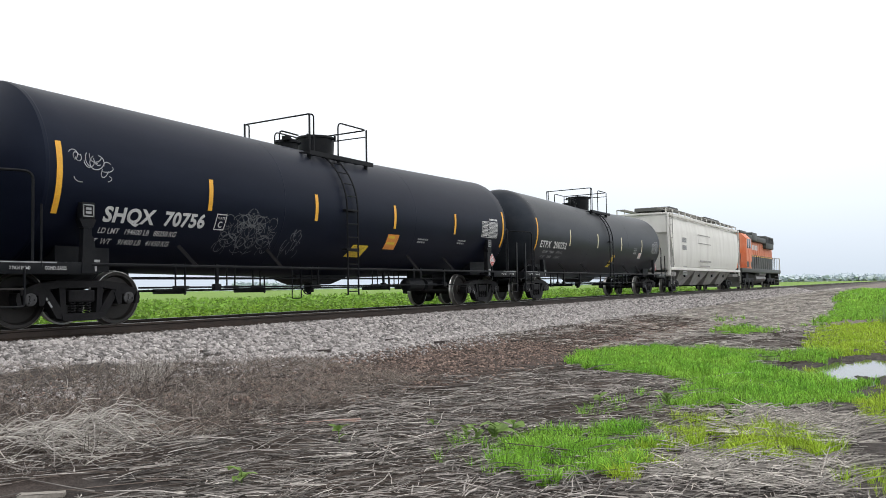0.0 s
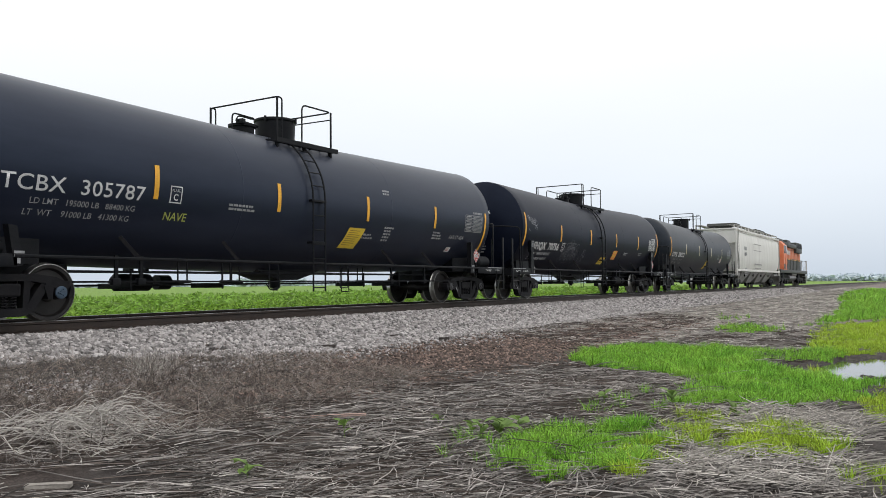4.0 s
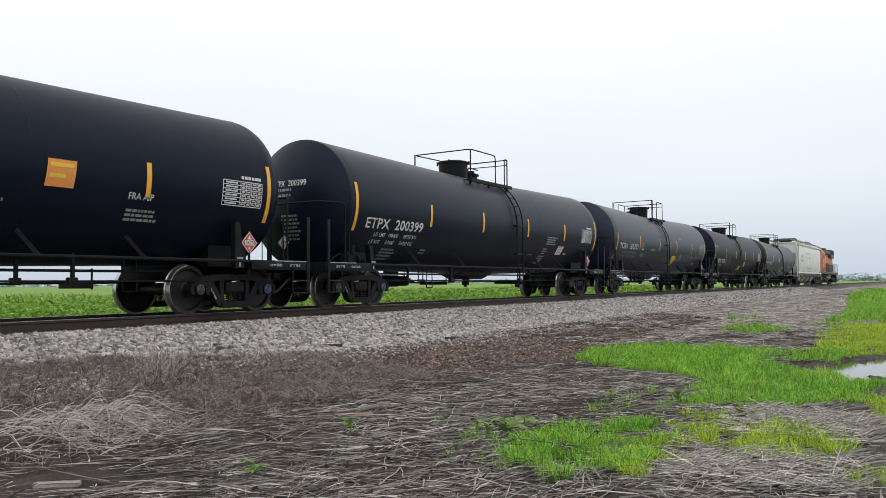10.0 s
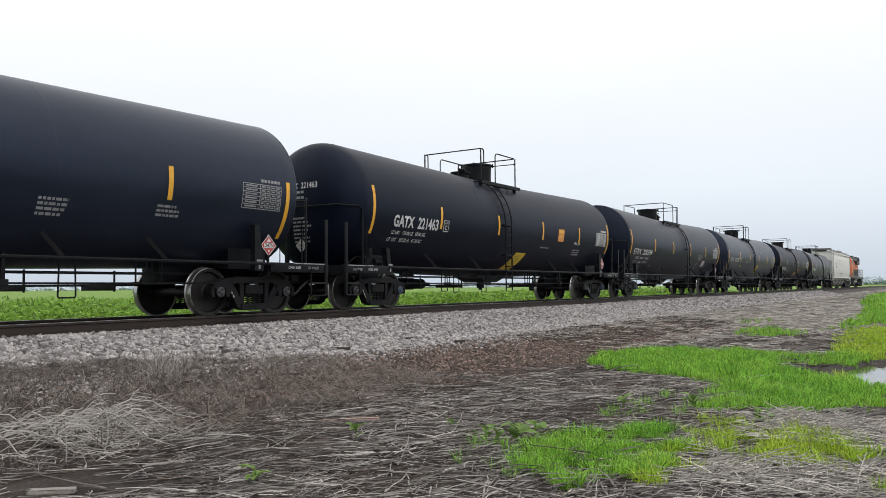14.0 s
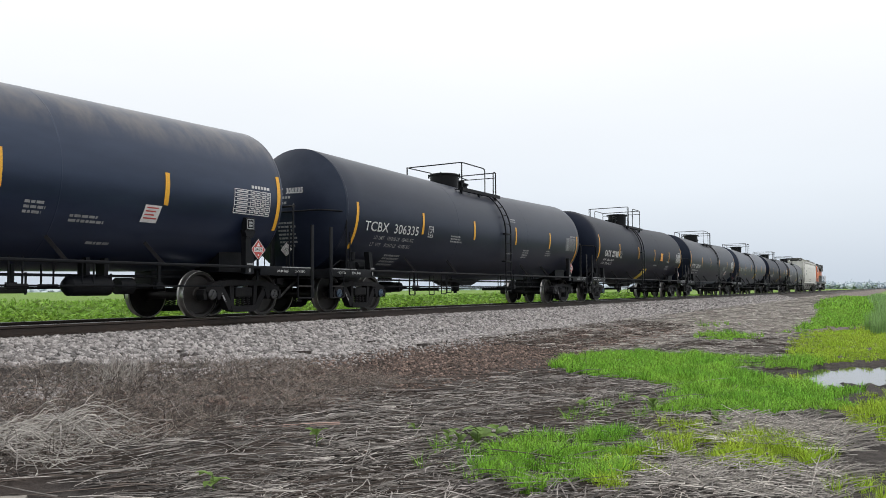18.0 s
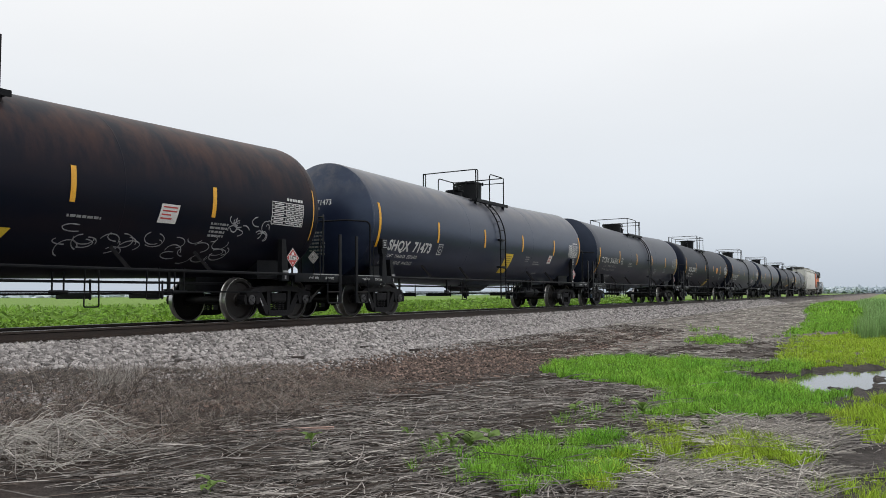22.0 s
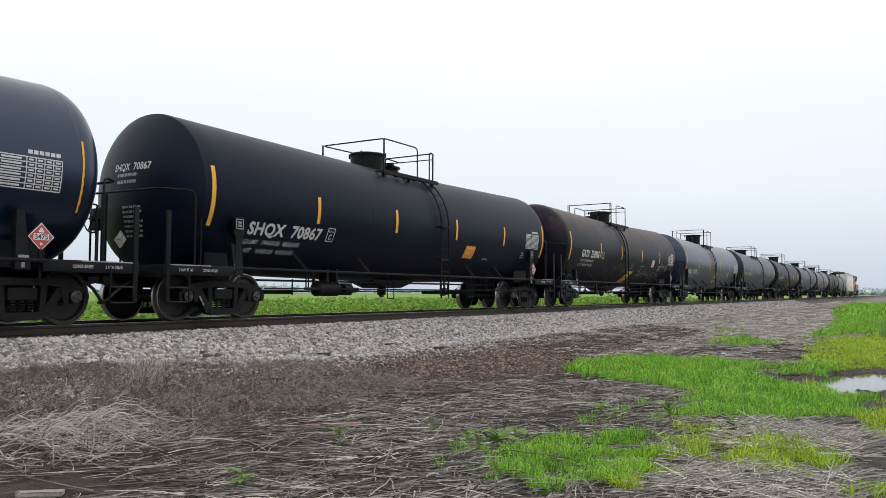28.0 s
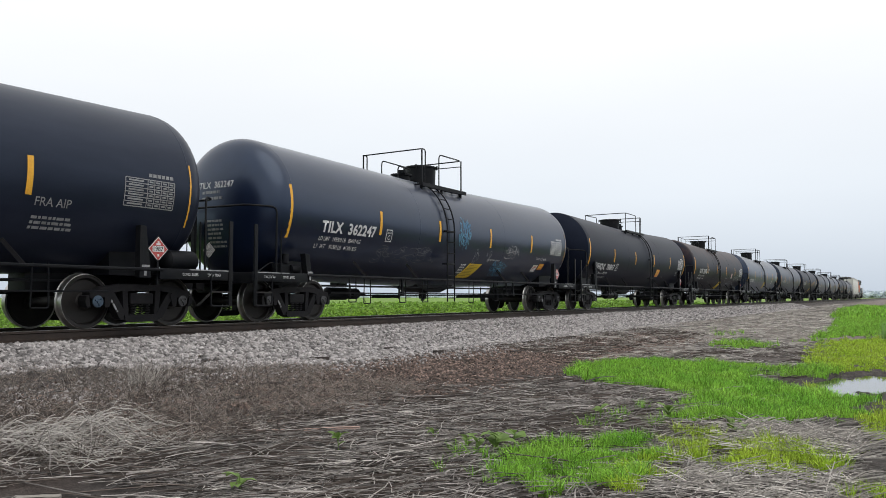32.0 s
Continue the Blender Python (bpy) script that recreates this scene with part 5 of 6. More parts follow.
BLUE_GREY = ("cap_blue", "cap_grey")
CARS = [
    (4, dict(mark="ETPX 200252", up=0.06, paint="grey", label="weathered grey-black tank car with white lettering", inset=.4, mark_at=(-7.3, 1.9, 2.4, .23), spans=(-.66, -.5, .2, 1.34), ladder=-.1, dome=.33, pale=(1, 2, 3, 4), caps=("cap_grey",),
             weights=("LD LMT   198400      89950 KG", "LT WT      87600      39750 KG"), dim=True, extra=(yellow_sheet(.35, 1.3, .4), note(3.4, 2.2, .5, 4), red_notice(4.2, 1.75)))),
    (3, dict(mark="SHQX 70756", up=-0.04, bold=.036, paint="black", half=7.93, head=.42, cap=True, label="black tank car with graffiti scrawls and white lettering", spans=(-.95, -.8, .1, 1.25), ladder=-.35, dome=.3, caps=("cap_grey",), mark_at=(-6.80, 1.72, 2.15, .23), pale=(), reservoir=3.6, valve_box=True,
             weights=weights("194600", "88250", "91400", "41450"),
             extra=(plate_box(-4.4, 1.70), orange_notice(1.3, 1.52, .5, .37), yellow_sheet(-.1, 1.30, .62, .28, .5), note(2.75, 1.85, .55, 2), note(4.9, 1.9, .5, 2),
                    tag(-7.5, 2.34, .85, .42, 15, M_CHALK, "pale spray scrawl", .008), tag(-4.15, 1.35, 1.4, .68, 44, M_SMEAR, "faint drawn mirrored graffiti pattern", .005, True),
                    tag(-2.3, 1.25, .45, .48, 14, M_SMEAR, "faint spray scrawl", .007)))),
    (2, dict(mark="TCBX 305787", paint="matt", label="dull black tank car with white lettering and yellow strips", spans=(-.85, -.7, -.05, .97), ladder=-.37, dome=0.0, deck_tank=True, half=8.15, right=7.80, head=.40, cap=True, last=7.50, bold=.006, tall_z=2.08, inset=.5, mark_at=(-7.32, 1.99, 2.5, .23), dim=True,
             weights=weights("195000", "88400", "91000", "41300"),
             extra=(plate_box(-4.3, 2.0), letters("NAVE", -4.35, 1.7, .14, .5, M_GRAF_GREEN), note(-2.9, 2.1, .7, 2), note(2.3, 1.95, .4, 5), note(2.2, 2.85, .3, 2), yellow_sheet(.75, 1.39, .62, .47),
                    note(4.6, 1.95, .5, 3), red_notice(5.6, 1.45, .24, .12), letters("AAR ST-464", 5.5, 1.80, .105, .82, M_DIM), note(1.3, 1.75, .7, 2)))),
    (1, dict(mark="ETPX 200399", paint="sheen", second=-4.44,  half=7.93, head=.42, cap=True, label="black tank car with white lettering and yellow strips", spans=(-1.2, .42, 1.05, 1.24), ladder=.72, dome=-.72, turn=-1, inset=.45, mark_at=(-7.25, 1.88, 2.45, .23), caps=BLUE_GREY,
             weights=("LD LMT   198400      89950 KG", "LT WT      87600      39750 KG"),
             extra=(note(-6.2, 1.42, .7, 4), note(-4.5, 1.45, .35, 2), note(3.15, 2.12, .95, 4), note(3.05, 1.72, .4, 3), red_notice(4.22, 1.54, .5, .29), note(5.0, 1.6, .2, 1, M_CARD), note(2.0, 1.5, .5, 1), note(2.95, 1.47, .6, 4)))),
    (0, dict(mark="GATX 221463", up=0.07, paint="black", second=-4.74, bold=.034, label="clean black tank car with bold white lettering", half=7.8, right=7.52, last=7.5, ladder=-1.1, spans=(-1.5, -1.32, -.6, .75), mark_at=(-6.86, 2.0, 1.98, .26), weights=weights("195300", "88550", "90700", "41150"),
             extra=(plate_box(-4.62, 1.98), yellow_sheet(-.35, 1.06, .72, .52, .55), orange_notice(2.75, 2.05, .48, .42), letters("FRA AIP", 4.25, 1.98, .11, .5, M_WHITE), note(4.25, 1.82, .75, 3), note(1.5, 1.82, .9, 1)))),
    (-1, dict(mark="TCBX 306335", up=-0.09, paint="matt", label="dull black tank car with widely spaced white lettering", spans=(-1.2, .42, 1.05, 1.24), ladder=.72, dome=-.72, turn=-1, half=8.15, right=7.80, head=.40, cap=True, last=7.50, bold=.006, tall_z=2.08, inset=.5, mark_at=(-7.32, 1.99, 2.5, .23), dim=True,
              weights=weights("195000", "88400", "91000", "41300"),
              extra=(plate_box(-4.3, 1.98), note(-3.0, 2.1, .7, 3), note(-6.0, 1.45, .9, 4), note(1.2, 2.9, .5, 2), note(2.3, 1.9, .5, 4), note(4.4, 1.95, .5, 3), note(1.0, 1.75, .5, 1)))),
    (-2, dict(mark="SHQX 71473", up=0.09, bold=.036, paint="dusty", label="dusty blue-black tank car with white lettering", spans=(-.95, -.8, .1, 1.25), ladder=-.35, dome=.3, caps=("cap_grey",), mark_at=(-7.1, 1.73, 2.2, .25), reservoir=3.7, valve_box=True, half=8.03, right=7.72, head=.42, cap=True, last=7.56,
              weights=weights("194600", "88250", "91400", "41450"),
              extra=(plate_box(-4.5, 1.70), yellow_sheet(.14, 1.28, .62, .65, .12), red_notice(4.15, 1.72, .35, .3), note(2.8, 1.75, .7, 2), note(2.0, 1.9, .4, 3), note(3.3, 1.35, .5, 1)))),
    (-3, dict(mark="GATX 220956", paint="rust", second=-4.30, bold=.034, label="rust-streaked black tank car with graffiti along its side", half=7.75, right=7.62, ladder=-1.1, dome=-.12, spans=(-1.41, -1.25, -.55, .79), mark_at=(-6.44, 2.0, 1.98, .26), caps=("cap_grey",),
              weights=weights("195300", "88550", "90700", "41150"),
              extra=(plate_box(-4.14, 1.98), yellow_sheet(-.42, 1.03, .75, .54, .6), red_notice(3.3, 1.85, .42, .34), note(4.6, 1.95, .5, 4), note(1.5, 1.85, .7, 1),
                     tag(-4.0, 1.35, 4.0, .45, 16, M_SMEAR, "faint pale spray scrawl", .007), tag(1.6, 1.25, 3.6, .45, 34, M_CHALK, "pale spray scrawl", .009), tag(.0, 1.65, .35, .3, 9, M_CHALK, "pale spray tag"),
                     tag(5.2, 1.75, 1.1, .4, 16, M_CHALK, "pale spray scrawl")))),
    (-4, dict(mark="SHQX 70867", up=-0.07, bold=.036, paint="black", half=7.93, right=7.84, head=.42, cap=True, last=7.66, label="black tank car with bold lettering and an orange notice", spans=(-1.2, .42, 1.05, 1.24), ladder=.72, dome=-.72, turn=-1, reservoir=-3.3, valve_box=True, caps=("cap_grey",), mark_at=(-6.63, 1.70, 2.25, .23),
              weights=weights("194600", "88250", "91400", "41450"), extra=(plate_box(-4.2, 1.68), orange_notice(2.2, 1.56, .6, .36), note(3.5, 1.6, .5, 1), note(6.1, 1.9, .3, 3)))),
    (-5, dict(mark="TILX 362247", up=0.07, paint="blue", second=-4.38, bold=.034, label="blue-black tank car with blue graffiti and white lettering", spans=(-1.48, -1.3, -.55, .76), ladder=-1.1, dome=-.13, mark_at=(-6.62, 1.98, 2.06, .235), caps=("cap_grey",),
              weights=weights("195000", "88450", "91000", "41300"),
              extra=(plate_box(-4.12, 1.9), tag(-.42, 2.0, .62, .68, 42, M_GRAF_BLUE, "block of blue spray graffiti", .010), yellow_sheet(.3, 1.11, .8, .42, .7), tag(2.7, 1.8, 1.0, .3, 26, M_CHALK, "pale spray lettering"),
                     note(.1, 1.5, .4, 4, M_WHITE), tag(.65, 1.45, .3, .4, 12, M_CHALK, "pale spray tag", .006), tag(1.45, 1.6, .3, .3, 12, M_CHALK, "pale spray tag", .006), tag(2.2, 1.28, .9, .34, 40, M_GRAF_BLUE, "blue spray scrawl", .009), note(1.6, 1.7, .9, 1), orange_notice(5.68, 1.5, .4, .2), letters("AAR ST-464", 5.2, 1.81, .09, .86, M_WHITE), tag(-4.3, 1.45, 2.7, .36, 46, M_SMEAR, "faint spray scrawl", .006), red_notice(5.2, 1.42, .36, .22)))),
    (-6, dict(mark="GATX", paint="matt", label="dull black tank car with white stencils at the rear", un="1987", deck_tank=True, weights=(), ladder=-.9, caps=BLUE_GREY, dim=True,
              extra=(letters("FRA AIP", 4.75, 1.9, .13, .6, M_DIM), note(4.75, 1.75, .9, 3), red_notice(3.3, 1.8)))),
]
for k, spec in CARS:
    tank_car(spec, X_LEAD + LENGTH * k)
covered_hopper(109.2, 20.75)
locomotive(130.1, 21.0)


# ---- ballast, debris and growth ----
RNG = np.random.default_rng(11)


def stuff(name, verts, faces, material, label, category, parent=None):
    me = bpy.data.meshes.new(name)
    me.from_pydata(verts.tolist() if isinstance(verts, np.ndarray) else verts, [], faces.tolist() if isinstance(faces, np.ndarray) else faces)
    me.materials.append(material)
    return tagged(new(name, me), label, category, kind="stuff")


GX, GY = np.meshgrid(np.arange(-6, 130, .25), np.arange(-18, 45, .25), indexing="ij")
GZ = np.array([[ground_z(x, y) for y in GY[0]] for x in GX[:, 0]])


def heights(x, y):
    """Ground height at many places, from a fine grid of it."""
    i, j = np.clip((x + 6) / .25, 0, GX.shape[0] - 2), np.clip((y + 18) / .25, 0, GX.shape[1] - 2)
    a, b = i.astype(int), j.astype(int)
    u, v = i - a, j - b
    return (GZ[a, b] * (1 - u) * (1 - v) + GZ[a + 1, b] * u * (1 - v) + GZ[a, b + 1] * (1 - u) * v + GZ[a + 1, b + 1] * u * v)


def ico():
    bm = B()
    bmesh.ops.create_icosphere(bm, subdivisions=1, radius=1)
    v = np.array([p.co for p in bm.verts])
    f = np.array([[p.index for p in q.verts] for q in bm.faces])
    bm.free()
    return v, f


ICO_V, ICO_F = ico()


def stones(name, x, y, size, material, label, sink=.35, lift=0.0):
    n = len(x)
    v = ICO_V[None] * (1 + RNG.uniform(-.32, .32, (n, 12, 1)))
    v = v * (size[:, None] * RNG.uniform(.6, 1.25, (n, 3)))[:, None, :]
    a = RNG.uniform(0, 6.28, n)
    c, s = np.cos(a)[:, None], np.sin(a)[:, None]
    vx, vy = v[..., 0] * c - v[..., 1] * s, v[..., 0] * s + v[..., 1] * c
    z = heights(x, y) + lift + size * (1 - 2 * sink) * .6
    out = np.stack([vx + x[:, None], vy + y[:, None], v[..., 2] * .8 + z[:, None]], -1).reshape(-1, 3)
    f = (ICO_F[None] + 12 * np.arange(n)[:, None, None]).reshape(-1, 3)
    return stuff(name, out, f, material, label, "gravel")


M_STONE = mat("granite_ballast", (0.33, 0.312, 0.307), 0.85, 0.0, var=.3, scale=9, fine=80, second=(0.17, 0.155, 0.15), second_amount=.8, object_var=-.65, bump=.4)
M_CHIP = mat("brown_gravel_chips", (0.21, 0.15, 0.125), 0.9, 0.0, var=.3, scale=7, fine=80, second=(0.05, 0.037, 0.032), second_amount=.9, object_var=-.8, bump=.3)

n = 36000
x = 3.5 + 30 * RNG.random(n) ** 1.25
y = -1.25 - 2.75 * RNG.random(n) ** .9
y += .35 * np.array([noise.noise(Vector((a * .6, 3, 0))) for a in x]) * (y < -3)
keep = y > -np.clip(2.75 + .25 * (x - 6), 2.5, 4.1) + .3 * np.array([noise.noise(Vector((a * 1.3, b * 1.3, 5))) for a, b in zip(x, y)])
x, y = x[keep], y[keep]
n = len(x)
stones("ballast_near", x, y, RNG.uniform(.024, .058, n), M_STONE, "grey crushed-stone ballast along the track shoulder")
n = 9000
stones("ballast_far", 33 + 60 * RNG.random(n) ** 1.3, RNG.uniform(-3.9, -1.2, n), RNG.uniform(.05, .085, n), M_STONE, "grey crushed-stone ballast along the track shoulder")
n = 5000
stones("ballast_crib", RNG.uniform(5, 45, n), RNG.uniform(-1.2, 3.2, n), RNG.uniform(.03, .05, n), M_STONE, "grey ballast stones between the sleepers")
n = 19000
x = 5 + 24 * RNG.random(n) ** 1.1
y = -5.2 + RNG.normal(0, .9, n) - .25 * np.clip((x - 7) / 4, 0, 1)
stones("gravel_chips", x, y, RNG.uniform(.010, .032, n), M_CHIP, "brown gravel chips spilled below the ballast", .3)
n = 6000
stones("gravel_spill", 5 + 30 * RNG.random(n), RNG.normal(-4.0, .4, n), RNG.uniform(.018, .036, n), M_STONE, "loose pale stones fallen from the ballast", .3)


def stalks(name, x, y, length, radius, heading, rise, material, label, lift=0.0, bend=.055):
    """Lying or leaning stems: three-sided, in three bent pieces."""
    n = len(x)
    z = heights(x, y) + lift
    d = np.stack([np.cos(heading) * np.cos(rise), np.sin(heading) * np.cos(rise), np.sin(rise)], -1)
    side = np.stack([-np.sin(heading), np.cos(heading), 0 * heading], -1)
    up = np.cross(d, side) * -1
    k1, k2 = RNG.normal(0, bend, (n, 1)), np.abs(RNG.normal(0, bend, (n, 1)))
    out = []
    for t in (0, .35, .7, 1.0):
        kink = RNG.normal(0, .022, (n, 1)) * length[:, None] * (t > 0)
        p = side * kink + np.stack([x, y, z], -1) + d * (length * t)[:, None] + side * (k1 * length[:, None] * t * t) + np.array([0, 0, 1.0]) * (k2 * length[:, None] * t * (1 - t) * 1.5)
        r = radius * (1 - .55 * t)
        for k in range(3):
            a = 2.094 * k
            out.append(p + r[:, None] * (math.cos(a) * side + math.sin(a) * up))
    v = np.stack(out, 1).reshape(-1, 3)
    f = []
    for s in range(3):
        for k in range(3):
            f.append((s * 3 + k, s * 3 + (k + 1) % 3, s * 3 + 3 + (k + 1) % 3, s * 3 + 3 + k))
    f = (np.array(f)[None] + 12 * np.arange(n)[:, None, None]).reshape(-1, 4)
    return stuff(name, v, f, material, label, "dead stalks")


M_STRAW = mat("grey_dead_stalks", (0.30, 0.278, 0.262), 0.85, 0.0, var=.25, scale=5, fine=60, second=(0.075, 0.063, 0.056), second_amount=.8, object_var=-.85, bump=0.0)
M_PALE = mat("bleached_dead_stems", (0.40, 0.375, 0.345), 0.8, 0.0, var=.2, scale=5, fine=60, second=(0.22, 0.20, 0.18), object_var=-.6, bump=0.0)
M_TWIG = mat("grey_brown_twigs", (0.25, 0.215, 0.19), 0.9, 0.0, var=.25, scale=5, fine=60, second=(0.07, 0.056, 0.048), object_var=-.7, bump=0.0)
M_BROWN = mat("brown_dead_weeds", (0.075, 0.061, 0.053), 0.9, 0.0, var=.2, scale=5, fine=60, second=(0.09, 0.07, 0.06), object_var=-.5, bump=0.0)


def density(x, y, f, seed, cut):
    return np.array([noise.noise(Vector((a * f, b * f * 1.4, seed))) for a, b in zip(x, y)]) > cut


def leaf_mat(name, color, second, var=-.35):
    m = mat(name, color, .55, 0.0, var=.12, scale=1.2, fine=20, second=second, second_amount=.7, object_var=var, bump=0.0, spec=.3, coords="Object")
    nt = m.node_tree
    b = nt.nodes["Principled BSDF"]
    tr = nt.nodes.new("ShaderNodeBsdfTranslucent")
    both = nt.nodes.new("ShaderNodeMixShader")
    both.inputs["Fac"].default_value = .38
    out = next(k for k in nt.nodes if k.type == "OUTPUT_MATERIAL")
    nt.links.new(b.inputs["Base Color"].links[0].from_socket, tr.inputs["Color"])
    nt.links.new(b.outputs[0], both.inputs[1])
    nt.links.new(tr.outputs[0], both.inputs[2])
    nt.links.new(both.outputs[0], out.inputs["Surface"])
    return m


M_GRASS = leaf_mat("fresh_green_grass", (0.19, 0.42, 0.05), (0.36, 0.58, 0.085), -.7)
M_GRASS2 = leaf_mat("yellow_green_grass", (0.33, 0.50, 0.045), (0.48, 0.57, 0.08), -.6)
M_REED = leaf_mat("tall_green_grass", (0.22, 0.38, 0.13), (0.32, 0.48, 0.20))
M_WEED = leaf_mat("dark_green_weeds", (0.10, 0.23, 0.022), (0.20, 0.38, 0.045), -.65)
M_TALL = leaf_mat("yellow_green_weeds", (0.14, 0.27, 0.03), (0.28, 0.42, 0.06), -.55)
M_CROP = leaf_mat("light_green_field", (0.16, 0.30, 0.045), (0.28, 0.42, 0.085), -.5)
M_LEAF = leaf_mat("broad_weed_leaf", (0.16, 0.26, 0.06), (0.22, 0.33, 0.10), .2)


# young grass on the mud: outline of each patch, tufts, blades to a tuft, blade height, blade width, surface, gaps
GRASS = (
    (((14.2, -7.1), (16.4, -7.0), (18.5, -7.8), (17.3, -9.4), (15.4, -10.2), (14.0, -11.3), (13.8, -12.0), (11.8, -12.1), (10.5, -11.4), (9.7, -10.7), (10.0, -10.1), (12.2, -9.9), (13.1, -8.8), (13.0, -8.0)), 6200, 13, .11, .0095, M_GRASS, -.34),
    (((19.2, -8.3), (18.5, -9.3), (17.9, -10.0), (19.4, -10.9), (18.3, -11.4), (16.7, -11.0), (16.1, -10.0), (16.9, -9.2)), 800, 12, .10, .009, M_GRASS, -.3),
    (((26.2, -7.2), (27.7, -7.6), (27.3, -8.9), (25.2, -9.3), (23.4, -8.3), (23.6, -7.8)), 330, 11, .12, .012, M_GRASS, -.1),
    (((6.7, -9.2), (7.1, -9.25), (7.5, -9.4), (8.0, -9.85), (8.6, -10.0), (8.5, -10.3), (7.8, -10.6), (7.2, -10.8), (6.6, -10.8), (6.1, -10.7), (5.8, -10.4), (5.6, -10.1), (5.9, -9.7)), 1900, 13, .10, .0075, M_GRASS, -.14),
    (((6.5, -10.5), (7.3, -10.4), (7.6, -10.8), (6.6, -10.95), (6.0, -10.8)), 330, 13, .10, .0075, M_GRASS2, -.2),
    (((6.5, -8.9), (7.05, -9.0), (6.0, -9.55), (5.9, -9.3)), 75, 12, .13, .005, M_GRASS, 0),
    (((7.4, -10.95), (8.1, -11.3), (8.6, -11.3), (8.7, -12.0), (7.5, -12.1), (7.1, -11.9), (7.2, -11.5), (7.0, -11.2)), 950, 12, .11, .0075, M_GRASS2, -.3),
    (((8.7, -9.4), (9.6, -9.2), (11.0, -9.6), (10.0, -10.3), (9.2, -10.1)), 190, 12, .12, .006, M_GRASS, .05),
    (((9.0, -10.3), (9.3, -11.0), (8.6, -11.6), (8.1, -11.2), (7.9, -10.6)), 330, 12, .11, .0065, M_GRASS2, -.1),
    (((29.5, -9.9), (36, -11.6), (38, -14.0), (19.6, -13.6), (19.2, -12.2), (17.8, -11.2), (19.5, -10.5)), 4200, 12, .085, .013, M_GRASS2, -.3),
    (((10.9, -12.0), (13.0, -12.3), (13.6, -13.2), (9.4, -13.1), (9.1, -12.4)), 800, 12, .085, .008, M_GRASS2, -.15),
    (((6.9, -12.1), (7.7, -12.4), (8.0, -13.0), (6.9, -13.0), (6.4, -12.2)), 230, 12, .10, .006, M_GRASS2, 0),
    (((27.8, -9.2), (30, -9.5), (39, -9.5), (60, -8.2), (60, -12.5), (37, -13.4), (34, -10.6)), 2800, 12, .15, .018, M_GRASS, -.3),
    (((58, -7.9), (95, -6.0), (130, -6.2), (130, -16), (58, -14)), 2600, 11, .26, .06, M_GRASS, -.4),
    (((15.0, -10.9), (16.2, -11.0), (16.0, -11.5), (14.6, -11.5)), 120, 12, .10, .008, M_GRASS2, .1),
    (((30, -6.0), (34, -6.2), (33, -7.2), (30, -7.0)), 60, 10, .16, .016, M_GRASS, .15),
)


def inside(x, y, outline):
    """Signed distance of places to an outline, positive inside."""
    p = np.array(outline, float)
    q = np.roll(p, -1, 0)
    hit = np.zeros(len(x), bool)
    near = np.full(len(x), 1e9)
    for (ax, ay), (bx, by) in zip(p, q):
        hit ^= ((ay > y) != (by > y)) & (x < (bx - ax) * (y - ay) / (by - ay + 1e-12) + ax)
        t = np.clip(((x - ax) * (bx - ax) + (y - ay) * (by - ay)) / ((bx - ax) ** 2 + (by - ay) ** 2), 0, 1)
        near = np.minimum(near, np.hypot(x - ax - t * (bx - ax), y - ay - t * (by - ay)))
    return np.where(hit, near, -near)


def rough(x, y, f, seed):
    return np.array([noise.noise(Vector((a * f, b * f, seed))) for a, b in zip(x, y)])


def under_grass(x, y):
    """Places inside the grass patches, where little litter shows."""
    hit = np.zeros(len(x), bool)
    for outline, n, per, h, w, m, gaps in GRASS:
        if gaps < 0:
            hit |= inside(x, y, outline) > RNG.uniform(.0, .22, len(x))
    return hit


BARE = ((6.0, -7.2, .55, .17, -.75), (3.9, -7.5, .85, .28, -.85), (5.0, -7.4, .5, .15, -.8), (5.25, -9.5, .3, .14, -.7))   # wet mud with no litter


def open_mud(x, y):
    hit = np.zeros(len(x), bool)
    for cx, cy, a, b, t in BARE:
        u, v = (x - cx) * math.cos(t) + (y - cy) * math.sin(t), -(x - cx) * math.sin(t) + (y - cy) * math.cos(t)
        hit |= (u / a) ** 2 + (v / b) ** 2 < RNG.uniform(.45, 1.25, len(x))
    return hit


def straw_field(name, n, xr, yr, size, material, label, cut=-.15, seed=4, mean=-.68, dev=.42, rise=.05, lift=.012, thick=(.0025, .0085)):
    x, y = RNG.uniform(*xr, n), RNG.uniform(*yr, n)
    keep = density(x, y, .75, seed, cut) & ~(open_mud(x, y) & (RNG.random(n) < .95)) & ~(under_grass(x, y) & (RNG.random(n) < .78)) & ((y < -7.3) | (x < 7.6) | (x > 17) | (RNG.random(n) < .25))
    x, y = x[keep], y[keep]
    if name.startswith("flood"):      # the fallen bush and the weeds behind it lie there
        free = ~((x < 5.5) & (y > -6.9 + .5 * (x - 4.5))) | (RNG.random(len(x)) < .12)
        x, y = x[free], y[free]
    m = len(x)
    stalks(name, x, y, RNG.uniform(size * .3, size, m), RNG.uniform(*thick, m) * (1 + np.maximum(0, x - 10) * .05), RNG.normal(mean, dev, m) + math.pi * RNG.integers(0, 2, m), np.abs(RNG.normal(0, rise, m)), material, label, lift)


